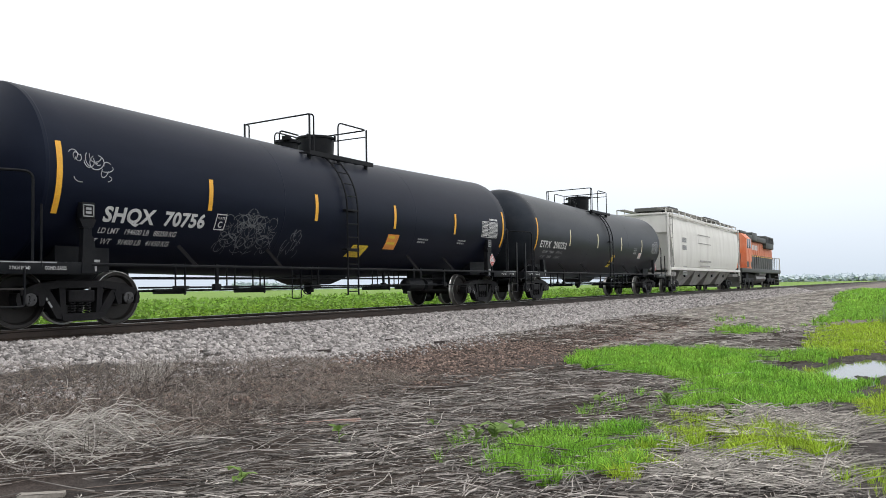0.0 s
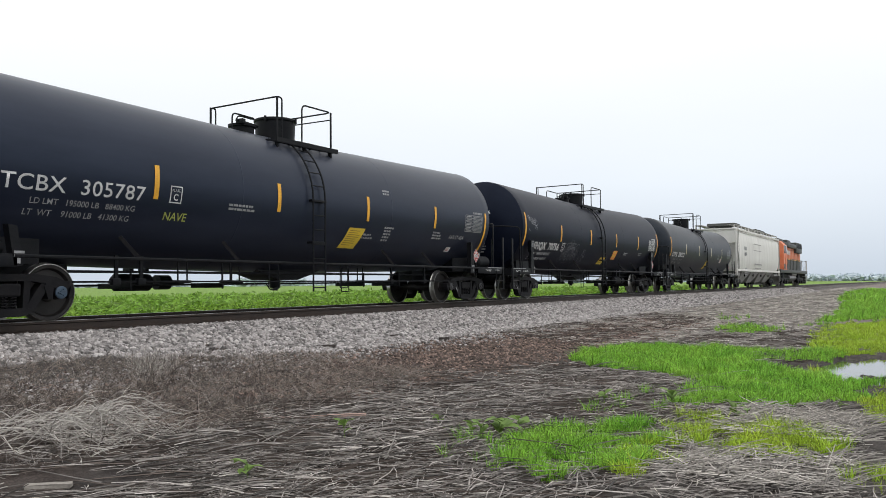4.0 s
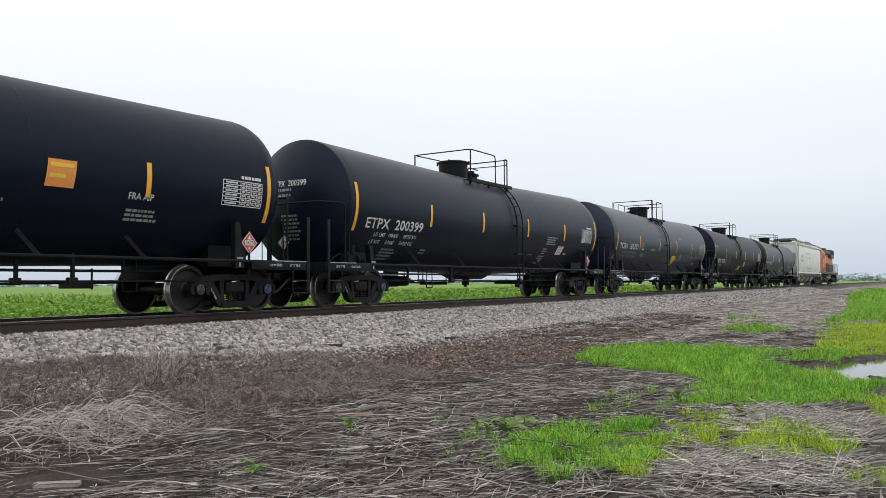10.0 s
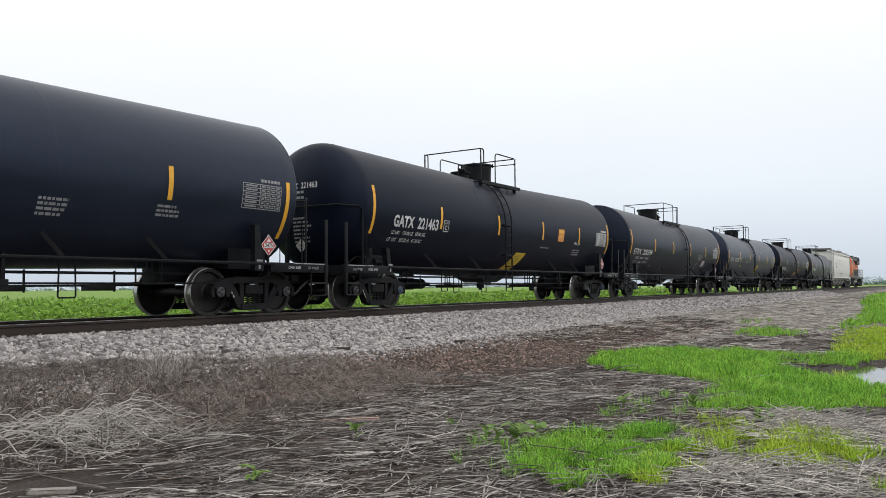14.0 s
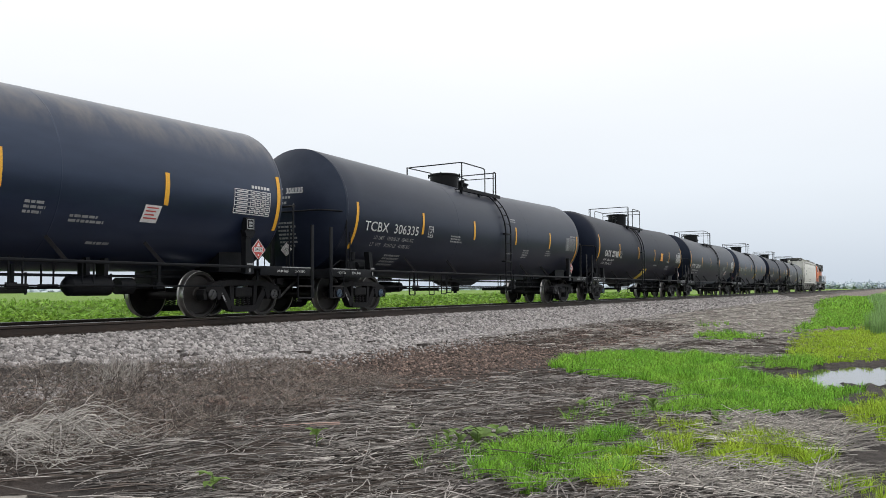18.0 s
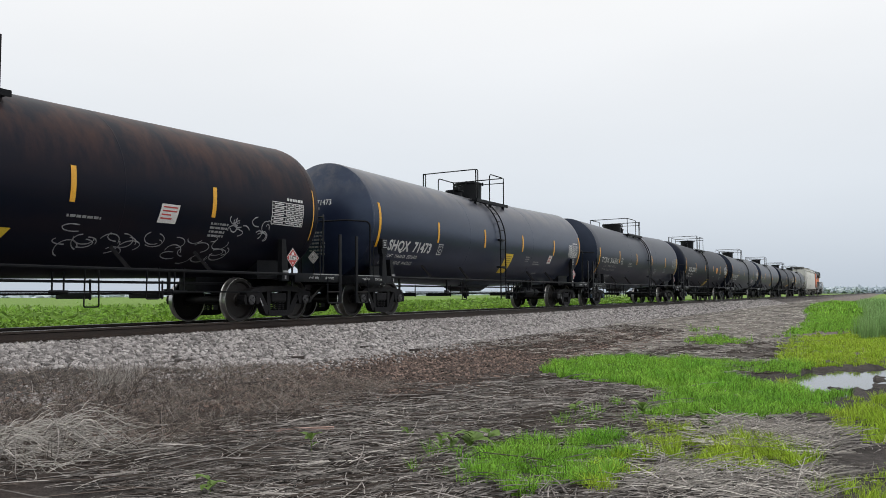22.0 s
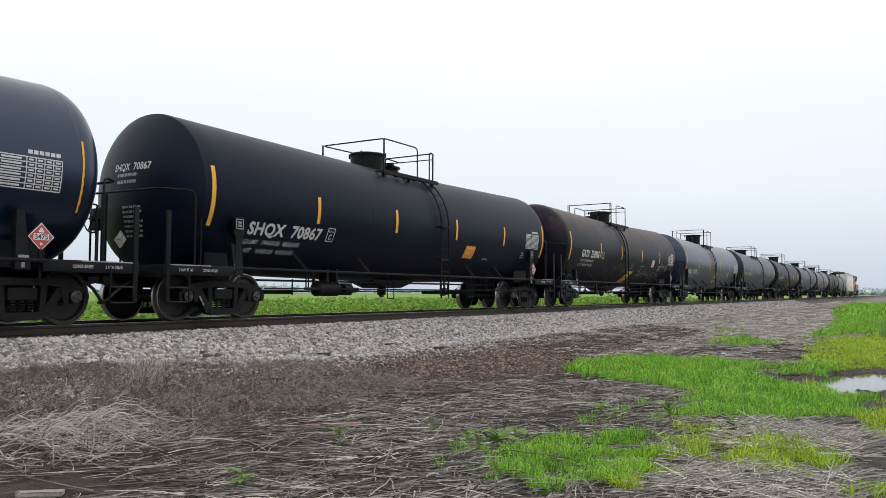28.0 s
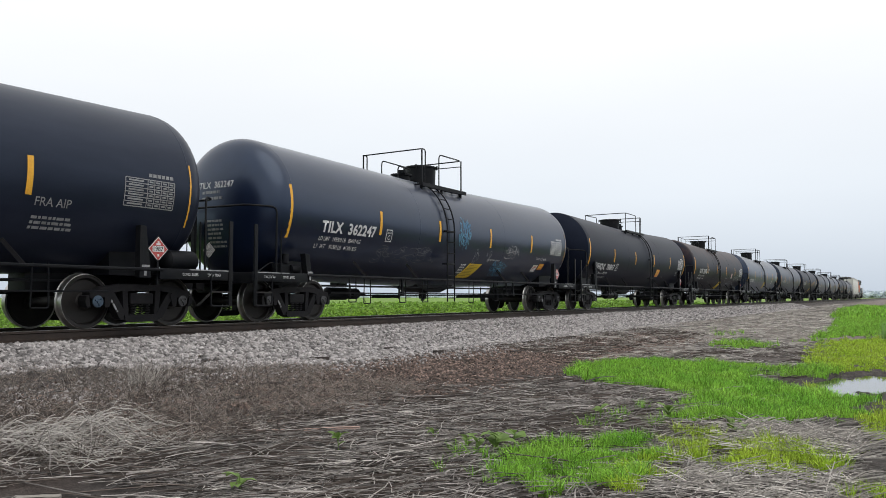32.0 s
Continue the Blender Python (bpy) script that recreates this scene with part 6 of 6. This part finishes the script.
straw_field("flood_straw", 23000, (2.6, 11), (-11.2, -6.0), .36, M_STRAW, "mat of grey dead stalks left on mud", -.02, mean=-.5, dev=.8, thick=(.0025, .007))
straw_field("flood_straw", 2600, (2.6, 11), (-12.4, -6.3), .32, M_PALE, "bleached dead stalks lying on mud", .02, 9, lift=.025, dev=.8, thick=(.003, .0075))
straw_field("flood_straw", 1900, (2.6, 11), (-12.4, -6.1), .2, M_PALE, "short bleached stalk ends on mud", -.05, 4, lift=.02, dev=1.2, rise=.2, thick=(.002, .005))
straw_field("flood_straw", 8000, (2.6, 10.5), (-11, -5.9), .4, M_BROWN, "dark brown dead stalks on mud", -.2, 5, dev=.5, thick=(.003, .008))
straw_field("flood_straw", 12000, (10, 30), (-10.8, -7.2), .42, M_STRAW, "mat of grey dead stalks left on mud", -.02, 4, dev=.7, thick=(.003, .008))
straw_field("flood_straw", 5000, (10, 26), (-10.8, -7.0), .4, M_BROWN, "dark brown dead stalks on mud", -.1, 5, dev=.7, thick=(.004, .009))
straw_field("flood_straw", 1300, (9, 30), (-10.5, -7.0), .4, M_PALE, "bleached dead stalks on mud", .0, 4, dev=.6, thick=(.003, .007), lift=.02)
straw_field("flood_straw", 9000, (17, 75), (-9.5, -3.6), .6, M_PALE, "grey dead stalks on the far bank", -.25, 6, dev=.7)
straw_field("flood_straw", 9000, (60, 130), (-9.5, -3.8), 1.4, M_PALE, "grey dead stalks on the far bank", -.4, 6, dev=.8)
straw_field("flood_straw", 1300, (8.2, 9.9), (-12.3, -10.9), .45, M_PALE, "pale straw heaped between grass patches", -.6, 8, dev=.5, rise=.15, lift=.06, thick=(.003, .008))
straw_field("flood_straw", 850, (6.2, 7.6), (-12.3, -10.9), .38, M_PALE, "pale straw heaped between grass patches", -.6, 8, dev=.6, rise=.15, lift=.05, thick=(.003, .007))
straw_field("flood_straw", 3200, (5.2, 11), (-12.7, -10.4), .32, M_STRAW, "pale straw heaped between grass patches", -.05, 8, dev=.6, rise=.12, lift=.02, thick=(.0025, .006))
straw_field("flood_stalk", 3600, (2.8, 13), (-11.0, -6.9), .62, M_STRAW, "thick grey dead stalks washed over mud", -.25, 14, mean=-.38, dev=.62, rise=.08, lift=.03, thick=(.0035, .0095))
straw_field("flood_stalk", 330, (2.8, 13), (-11.0, -6.9), .6, M_PALE, "thick bleached stalks washed over mud", -.1, 15, mean=-.4, dev=.8, rise=.1, lift=.045, thick=(.003, .0075))
straw_field("flood_stalk", 1900, (2.8, 13), (-11, -6.7), .8, M_BROWN, "thick wet brown stalks washed over mud", -.1, 16, mean=-.7, dev=.3, lift=.02, thick=(.005, .011))
straw_field("bank_litter", 9000, (4.0, 30), (-6.3, -3.9), .22, M_BROWN, "brown weed litter at the foot of the ballast", -.1, 3, dev=1.2, rise=.2)
straw_field("bank_litter", 2500, (3.5, 9.5), (-6.9, -4.0), .28, M_BROWN, "dead brown weeds at the foot of the ballast", -.2, 3, dev=1.3, rise=.8, thick=(.0018, .004))
straw_field("bank_litter", 3200, (3.5, 9.5), (-6.9, -3.8), .26, M_STRAW, "dry grey weeds at the foot of the ballast", -.3, 13, dev=1.3, rise=.5, thick=(.0018, .004))


M_BUSH = mat("bleached_bush_twigs", (0.50, 0.475, 0.44), 0.8, 0.0, var=.2, scale=5, fine=60, second=(0.30, 0.28, 0.26), object_var=.25, bump=0.0)


def brush(x, y, count, reach, heading, seed, label):
    """A fallen dead bush: pale bent branches with side twigs."""
    rng = random.Random(seed)
    root = new("dead_bush")
    tagged(root, label, "dead bush", "dead bushes on the mud")
    z0 = ground_z(x, y)
    root.matrix_basis = pose(x, y, z0)
    for i in range(count):
        a = heading + rng.gauss(0, .42)
        l = reach * rng.uniform(.45, 1.0)
        bx, by = rng.uniform(-.35, .35), rng.uniform(-.3, .3)
        top = rng.uniform(.05, .30)
        pts = []
        curl = rng.uniform(-.5, .5)
        for k in range(6):
            t = k / 5
            aa = a + curl * t
            pts.append((bx + math.cos(aa) * l * t, by + math.sin(aa) * l * t, max(.02, .02 + top * math.sin(math.pi * min(1, t * 1.1)) + ground_z(x + bx + math.cos(aa) * l * t, y + by + math.sin(aa) * l * t) - z0)))
        bm = B()
        pipe(bm, pts, rng.choice((.0025, .003, .004, .0055)), 5)
        br = part("branch", bm, M_BUSH if rng.random() < .75 else M_STRAW, root)
        bm = B()
        for _ in range(7):
            k = rng.randrange(1, 6)
            p = Vector(pts[k])
            aa = a + rng.choice((-1, 1)) * rng.uniform(.4, 1.0)
            q = p + Vector((math.cos(aa), math.sin(aa), rng.uniform(-.1, .35))) * rng.uniform(.12, .3)
            q.z = max(q.z, .015)
            pipe(bm, [p, p.lerp(q, .5) + Vector((0, 0, .02)), q], .0026, 3)
        tw = part("twig", bm, M_BUSH, br)
        tw["kind"] = "stuff"


for i, (bx, by, bn, br, bh) in enumerate(((4.5, -5.8, 13, 1.2, -.95), (4.1, -5.6, 12, 1.2, -.9), (4.3, -6.25, 11, .95, -1.05), (3.8, -6.0, 12, 1.1, -1.0), (4.8, -5.7, 8, .95, -.95), (4.8, -6.1, 8, .85, -1.1))):
    brush(bx, by, bn, br, bh, i + 3, "fallen dead bush with pale bent twigs")


def blades(name, x, y, h, w, material, label, lean=.35, category="grass", way=None):
    """Grass blades: a bent leaf in three pieces, leaning its own way or outwards from its tuft."""
    n = len(x)
    a = RNG.uniform(0, 6.28, n)
    l = np.abs(RNG.normal(0, lean, n)) * h
    la = RNG.uniform(0, 6.28, n) if way is None else way + RNG.normal(0, .5, n)
    base = np.stack([x, y, heights(x, y) - .01], -1)
    s = np.stack([np.cos(a), np.sin(a), 0 * a], -1) * (w / 2)[:, None]
    d = np.stack([np.cos(la), np.sin(la), 0 * a], -1) * l[:, None]
    up = np.array([0, 0, 1.0]) * h[:, None]
    p1, p2, p3 = base + .42 * up + .14 * d, base + .78 * up + .5 * d, base + .96 * up + d * 1.05
    v = np.stack([base - s, base + s, p1 + s * .9, p1 - s * .9, p2 + s * .65, p2 - s * .65, p3], 1).reshape(-1, 3)
    k = 7 * np.arange(n)
    q = np.stack([k, k + 1, k + 2, k + 3], -1).tolist() + np.stack([k + 3, k + 2, k + 4, k + 5], -1).tolist() + np.stack([k + 5, k + 4, k + 6], -1).tolist()
    return stuff(name, v, q, material, label, category)


def tufts(outline, n, gaps, seed):
    """Places of tufts in an uneven patch."""
    p = np.array(outline)
    x, y = RNG.uniform(p[:, 0].min() - .4, p[:, 0].max() + .4, n * 3), RNG.uniform(p[:, 1].min() - .3, p[:, 1].max() + .3, n * 3)
    ragged = .30 * rough(x, y, 2.2, seed) + .16 * rough(x, y, 6.5, seed + 9)
    keep = (inside(x, y, outline) + ragged > .02) & (rough(x, y, 3.1, seed + 20) + .5 * rough(x, y, 8, seed + 31) > gaps)
    keep &= np.array([pool_depth(a, b) for a, b in zip(x, y)]) < .85
    return x[keep][:n], y[keep][:n]


for i, (outline, n, per, h, w, m, gaps) in enumerate(GRASS):
    cx, cy = tufts(outline, n, gaps, i * 3.1)
    size = np.repeat((1.0 + .8 * rough(cx, cy, 1.7, 60)) * RNG.uniform(.6, 1.35, len(cx)), per)
    a, d = RNG.uniform(0, 6.28, len(size)), np.abs(RNG.normal(0, .026, len(size))) * (1 + w * 30)
    x, y = np.repeat(cx, per) + d * np.cos(a), np.repeat(cy, per) + d * np.sin(a)
    blades("grass_patch", x, y, h * size * RNG.uniform(.55, 1.3, len(x)), w * RNG.uniform(.6, 1.3, len(x)), m, "bright green young grass on wet mud" if m is M_GRASS else "yellow-green young grass on wet mud", .6, way=a)


def patch(cx, cy, a, b, turn, n, seed, edge=.5):
    """Places inside an uneven ellipse."""
    u, v = RNG.uniform(-1.5, 1.5, (2, n))
    x, y = cx + a * u * math.cos(turn) - b * v * math.sin(turn), cy + a * u * math.sin(turn) + b * v * math.cos(turn)
    keep = (u * u + v * v + edge * 2.1 * (rough(x, y, 1.2, seed) + .5 * rough(x, y, 3.7, seed))) < 1.0
    return x[keep], y[keep]


REEDS = ((18.4, -13.5, 1.4, .5, 0, 8000, .62, .009), (34.5, -12.9, 4.2, .85, -.1, 22000, .78, .012), (54, -13.0, 12, 1.2, .05, 16000, .7, .03), (92, -13.0, 36, 2.4, .04, 14000, .8, .08))
for i, (cx, cy, a, b, turn, n, h, w) in enumerate(REEDS):
    x, y = patch(cx, cy, a, b, turn, n, 50 + i)
    blades("tall_grass", x, y, h * RNG.uniform(.5, 1.15, len(x)), w * RNG.uniform(.6, 1.2, len(x)), M_REED, "tall soft green grass at the water's edge", .22)

# growth beyond the line: rank weeds first, then a pale green field


def foliage(name, cx, cy, h, r, per, leaf, material, label, category):
    """Leafy clumps: small turned leaves through a dome over each place."""
    n = len(cx) * per
    x0, y0, hh, rr = (np.repeat(k, per) for k in (cx, cy, h, r))
    a, d, t = RNG.uniform(0, 6.28, n), np.sqrt(RNG.random(n)), RNG.random(n) ** .6
    x, y = x0 + rr * d * np.cos(a), y0 + rr * d * np.sin(a)
    z = heights(x, y) + hh * t * np.sqrt(np.maximum(.08, 1 - .85 * d * d))
    u = RNG.normal(0, 1, (n, 3)) * np.array([1, 1, .55])
    u /= np.linalg.norm(u, axis=1)[:, None]
    w = np.cross(u, RNG.normal(0, 1, (n, 3)))
    w /= np.linalg.norm(w, axis=1)[:, None]
    s = (leaf * RNG.uniform(.5, 1.3, n) * (1 + x0 / 50))[:, None]
    c = np.stack([x, y, z], -1)
    v = np.stack([c - u * s, c + w * s * .38, c + u * s, c - w * s * .38], 1).reshape(-1, 3)
    f = (np.arange(4)[None] + 4 * np.arange(n)[:, None])
    return stuff(name, v, f, material, label, category)


n = 1300
cx, cy = 2 + 70 * RNG.random(n) ** 1.4, 3.7 + 2.6 * RNG.random(n)
k = np.array([noise.noise(Vector((p * .55, q * .8, 21))) for p, q in zip(cx, cy)])
foliage("rank_weeds", cx, cy, .16 + .50 * np.clip(k + .4, 0, 1.2), RNG.uniform(.25, .5, n), 42, .10, M_WEED, "rank bright green leafy weeds beyond the track", "weeds")
n = 1100
cx, cy = 2 + 80 * RNG.random(n) ** 1.3, 5.6 + 4.4 * RNG.random(n)
k = np.array([noise.noise(Vector((p * .4, q * .6, 22))) for p, q in zip(cx, cy)])
foliage("rank_weeds", cx, cy, .36 + .40 * np.clip(k + .45, 0, 1.2), RNG.uniform(.35, .8, n), 44, .06, M_TALL, "taller yellow-green weeds beyond the track", "weeds")
n = 900
cx, cy = 2 + 100 * RNG.random(n) ** 1.2, 9.5 + 9 * RNG.random(n)
foliage("rank_weeds", cx, cy, RNG.uniform(.35, .8, n), RNG.uniform(.4, 1.0, n), 36, .085, M_CROP, "light green leafy weeds beyond the track", "weeds")
n = 30000
x, y = 2 + 120 * RNG.random(n) ** 1.2, 6.5 + 33 * RNG.random(n) ** 1.4
k = np.array([noise.noise(Vector((p * .18, q * .25, 31))) for p, q in zip(x, y)])
blades("green_field", x, y, (.38 + .26 * k) * RNG.uniform(.5, 1.1, n), .05 * RNG.uniform(.5, 1.2, n) * (1 + x / 40), M_CROP, "light green field of low crop", .45, "crop field")


def leaf_bm(l, w):
    bm = B()
    rows = ((0, .05), (.2, .7), (.45, 1), (.7, .75), (.9, .3), (1, .02))
    prev = None
    for t, k in rows:
        z = .25 * l * math.sin(t * 2.4)
        row = [bm.verts.new((l * t, s * w * k / 2, z + (.12 * w * k if s else 0))) for s in (-1, 0, 1)]
        if prev:
            for j in (0, 1):
                bm.faces.new((prev[j], prev[j + 1], row[j + 1], row[j]))
        prev = row
    return bm


def weed(x, y, leaves, size, seed):
    rng = random.Random(seed)
    z = ground_z(x, y)
    root = new("broadleaf_weed")
    tagged(root, "young broad-leaved green weed growing from mud", "weed", "broad-leaved weeds")
    root.matrix_basis = pose(x, y, z, 0, 0, rng.uniform(0, 360))
    bm = B()
    pipe(bm, [(0, 0, -.02), (.01, 0, size * .5), (.0, .01, size * .95)], .005, 5)
    part("stem", bm, M_LEAF, root)
    for i in range(leaves):
        l = size * rng.uniform(.6, 1.0)
        lf = part("leaf", mesh_of(leaf_bm(l, l * .62), "leaf", M_LEAF, True), None, root)
        place(lf, 0, 0, size * rng.uniform(.25, .9), rng.uniform(-15, 15), rng.uniform(-25, 20), i * 360 / leaves + rng.uniform(-30, 30))


WEEDS = ((4.5, -8.3, 7, .15), (6.1, -8.0, 6, .15), (7.28, -8.33, 5, .12), (6.92, -9.25, 9, .22), (6.98, -8.9, 5, .13), (7.2, -9.3, 6, .19), (9.7, -10.15, 9, .20), (9.45, -9.4, 6, .17), (9.2, -9.75, 4, .13),
         (9.3, -10.95, 6, .17), (9.05, -11.12, 5, .15), (25.4, -10.4, 5, .3), (6.8, -9.1, 5, .16), (10.6, -11.9, 4, .14))
for i, (wx, wy, count, size) in enumerate(WEEDS):
    weed(wx, wy, count, size, i)

# timber and clods lying on the ground
M_PLANK = mat("weathered_pink_plank", (0.46, 0.31, 0.27), .8, 0.0, second=(0.28, 0.2, 0.16), scale=4, fine=50, streak=(.6, 6, 6))
M_LOG = mat("weathered_grey_wood", (0.27, 0.25, 0.225), .85, 0.0, second=(0.18, 0.16, 0.14), scale=4, fine=50, streak=(.6, 6, 6))
M_BARK = mat("dark_wet_wood", (0.035, 0.028, 0.025), .85, 0.0, second=(0.07, 0.055, 0.05), scale=6, fine=60)


def piece(name, x, y, l, w, h, turn, material, label, category, tilt=0):
    bm = B()
    box(bm, -l / 2, -w / 2, 0, l / 2, w / 2, h, min(w, h) * .2)
    bmesh.ops.subdivide_edges(bm, edges=[e for e in bm.edges if e.calc_length() > l * .5], cuts=4)
    rng = random.Random(int(x * 100))
    for v in bm.verts:
        v.co.y += .12 * w * math.sin(v.co.x * 9 / l + 1) + rng.uniform(-.08, .08) * w
        v.co.z += rng.uniform(-.1, .1) * h
    ob = tagged(new(name, mesh_of(bm, name, material)), label, category)
    ob.matrix_basis = pose(x, y, ground_z(x, y) + .004, 0, tilt, turn)


piece("plank", 6.67, -7.17, 1.08, .03, .04, -45.7, M_PLANK, "thin weathered pinkish plank lying on mud", "plank")
piece("driftwood", 3.52, -7.32, .32, .07, .035, -50, M_LOG, "short weathered grey log on mud", "log")
for x, y, l, turn in ((11.2, -3.64, .34, -35), (14.5, -4.12, .24, -20), (15.9, -6.4, .42, -50), (16.75, -4.86, .5, -10), (22.2, -2.76, 2.4, 1), (21.7, -4.05, .9, -20), (8.6, -4.8, .5, -30), (13.7, -3.4, .18, 0), (4.5, -7.6, .6, -30), (9.9, -7.1, .7, -30), (5.5, -7.2, .5, -65), (7.4, -5.35, .6, -20)):
    piece("dead_wood", x, y, l, .05 + .02 * (l < .4), .035 + .025 * (l < .4), turn, M_BARK, "dark broken piece of wood on the bank", "wood")

n = 11000
x, y = RNG.uniform(4.2, 10.5, n), RNG.uniform(-6.8, -2.5, n)
keep = (y < -2.7 - .25 * (x - 6)) & (y > -6.9 + .1 * (x - 5)) & (rough(x, y, 1.1, 71) + .5 * rough(x, y, 3, 72) > -.3)
x, y = x[keep], y[keep]
stalks("twig_mat", x, y, RNG.uniform(.08, .32, len(x)), RNG.uniform(.0018, .0042, len(x)), RNG.uniform(0, 6.28, len(x)), np.abs(RNG.normal(0, .45, len(x))), M_TWIG, "tangled brown dead twigs below the ballast", .01)

# tuft of dry stems at the ballast's foot
x, y = 7.21 + RNG.normal(0, .16, 160), -3.9 + RNG.normal(0, .12, 160)
stalks("dry_tuft", x, y, RNG.uniform(.15, .42, 160), RNG.uniform(.002, .004, 160), RNG.uniform(0, 6.28, 160), RNG.uniform(.5, 1.4, 160), M_PALE, "dry tuft of bleached stems below ballast")
n = 260
x, y = RNG.uniform(4.2, 8.5, n), RNG.uniform(-5.9, -3.6, n)
stalks("standing_stems", x, y, RNG.uniform(.15, .55, n), RNG.uniform(.0016, .003, n), RNG.uniform(0, 6.28, n), RNG.uniform(1.0, 1.5, n), M_BROWN, "thin upright dead stems by the ballast")

# far tree lines: distance haze is painted into their pale blue-grey base colour
M_HAZED_TREES = mat("haze_tinted_trees", (0.56, 0.63, 0.68), .9, 0.0, var=.05, scale=.02, fine=.2, second=(0.60, 0.67, 0.71), second_amount=.6, bump=0.0, spec=.1)


def tree_line(name, r, az0, az1, low, high, n, seed, label):
    az = RNG.uniform(az0, az1, n)
    top = np.array([low + (high - low) * max(0, noise.noise(Vector((a * .9, seed, 0))) * .9 + .45) * (.8 + .4 * noise.noise(Vector((a * 5, seed, 1)))) for a in az])
    a = np.radians(az)
    rr = r * RNG.uniform(.97, 1.03, n)
    x, y = np.sin(a) * rr, np.cos(a) * rr - 12.4
    z = -.8 + top * RNG.random(n) ** .8
    s = RNG.uniform(1.2, 2.8, n) * r / 1000
    v = np.stack([x, y, z], -1)[:, None, :] + RNG.normal(0, 1, (n, 4, 3)) * s[:, None, None] * np.array([1, 1, .7])
    k = 4 * np.arange(n)
    f = np.concatenate([np.stack([k, k + 1, k + 2], -1), np.stack([k, k + 2, k + 3], -1), np.stack([k + 1, k + 2, k + 3], -1)])
    stuff(name, v.reshape(-1, 3), f, M_HAZED_TREES, label, "trees")


tree_line("far_trees", 1000, 80, 97, 3, 7.5, 40000, 2, "distant line of trees on the horizon, haze painted into their blue-grey")
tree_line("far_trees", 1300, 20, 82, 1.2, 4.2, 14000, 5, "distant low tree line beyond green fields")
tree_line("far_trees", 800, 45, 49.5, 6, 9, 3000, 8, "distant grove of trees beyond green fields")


def motions():
    """The train rolls along the line and its wheels turn with it."""
    for car, x in ROLLING:
        walk(car, [(t * .5, pose(x + travel(t * .5), 0, 0)) for t in range(65)])
    for ax in TURNING:
        p = ax.matrix_basis.translation.copy()
        walk(ax, [(t * .1, pose(p.x, p.y, p.z, 0, math.degrees(travel(t * .1) / R_WHEEL) % 360, 0)) for t in range(321)])


motions()
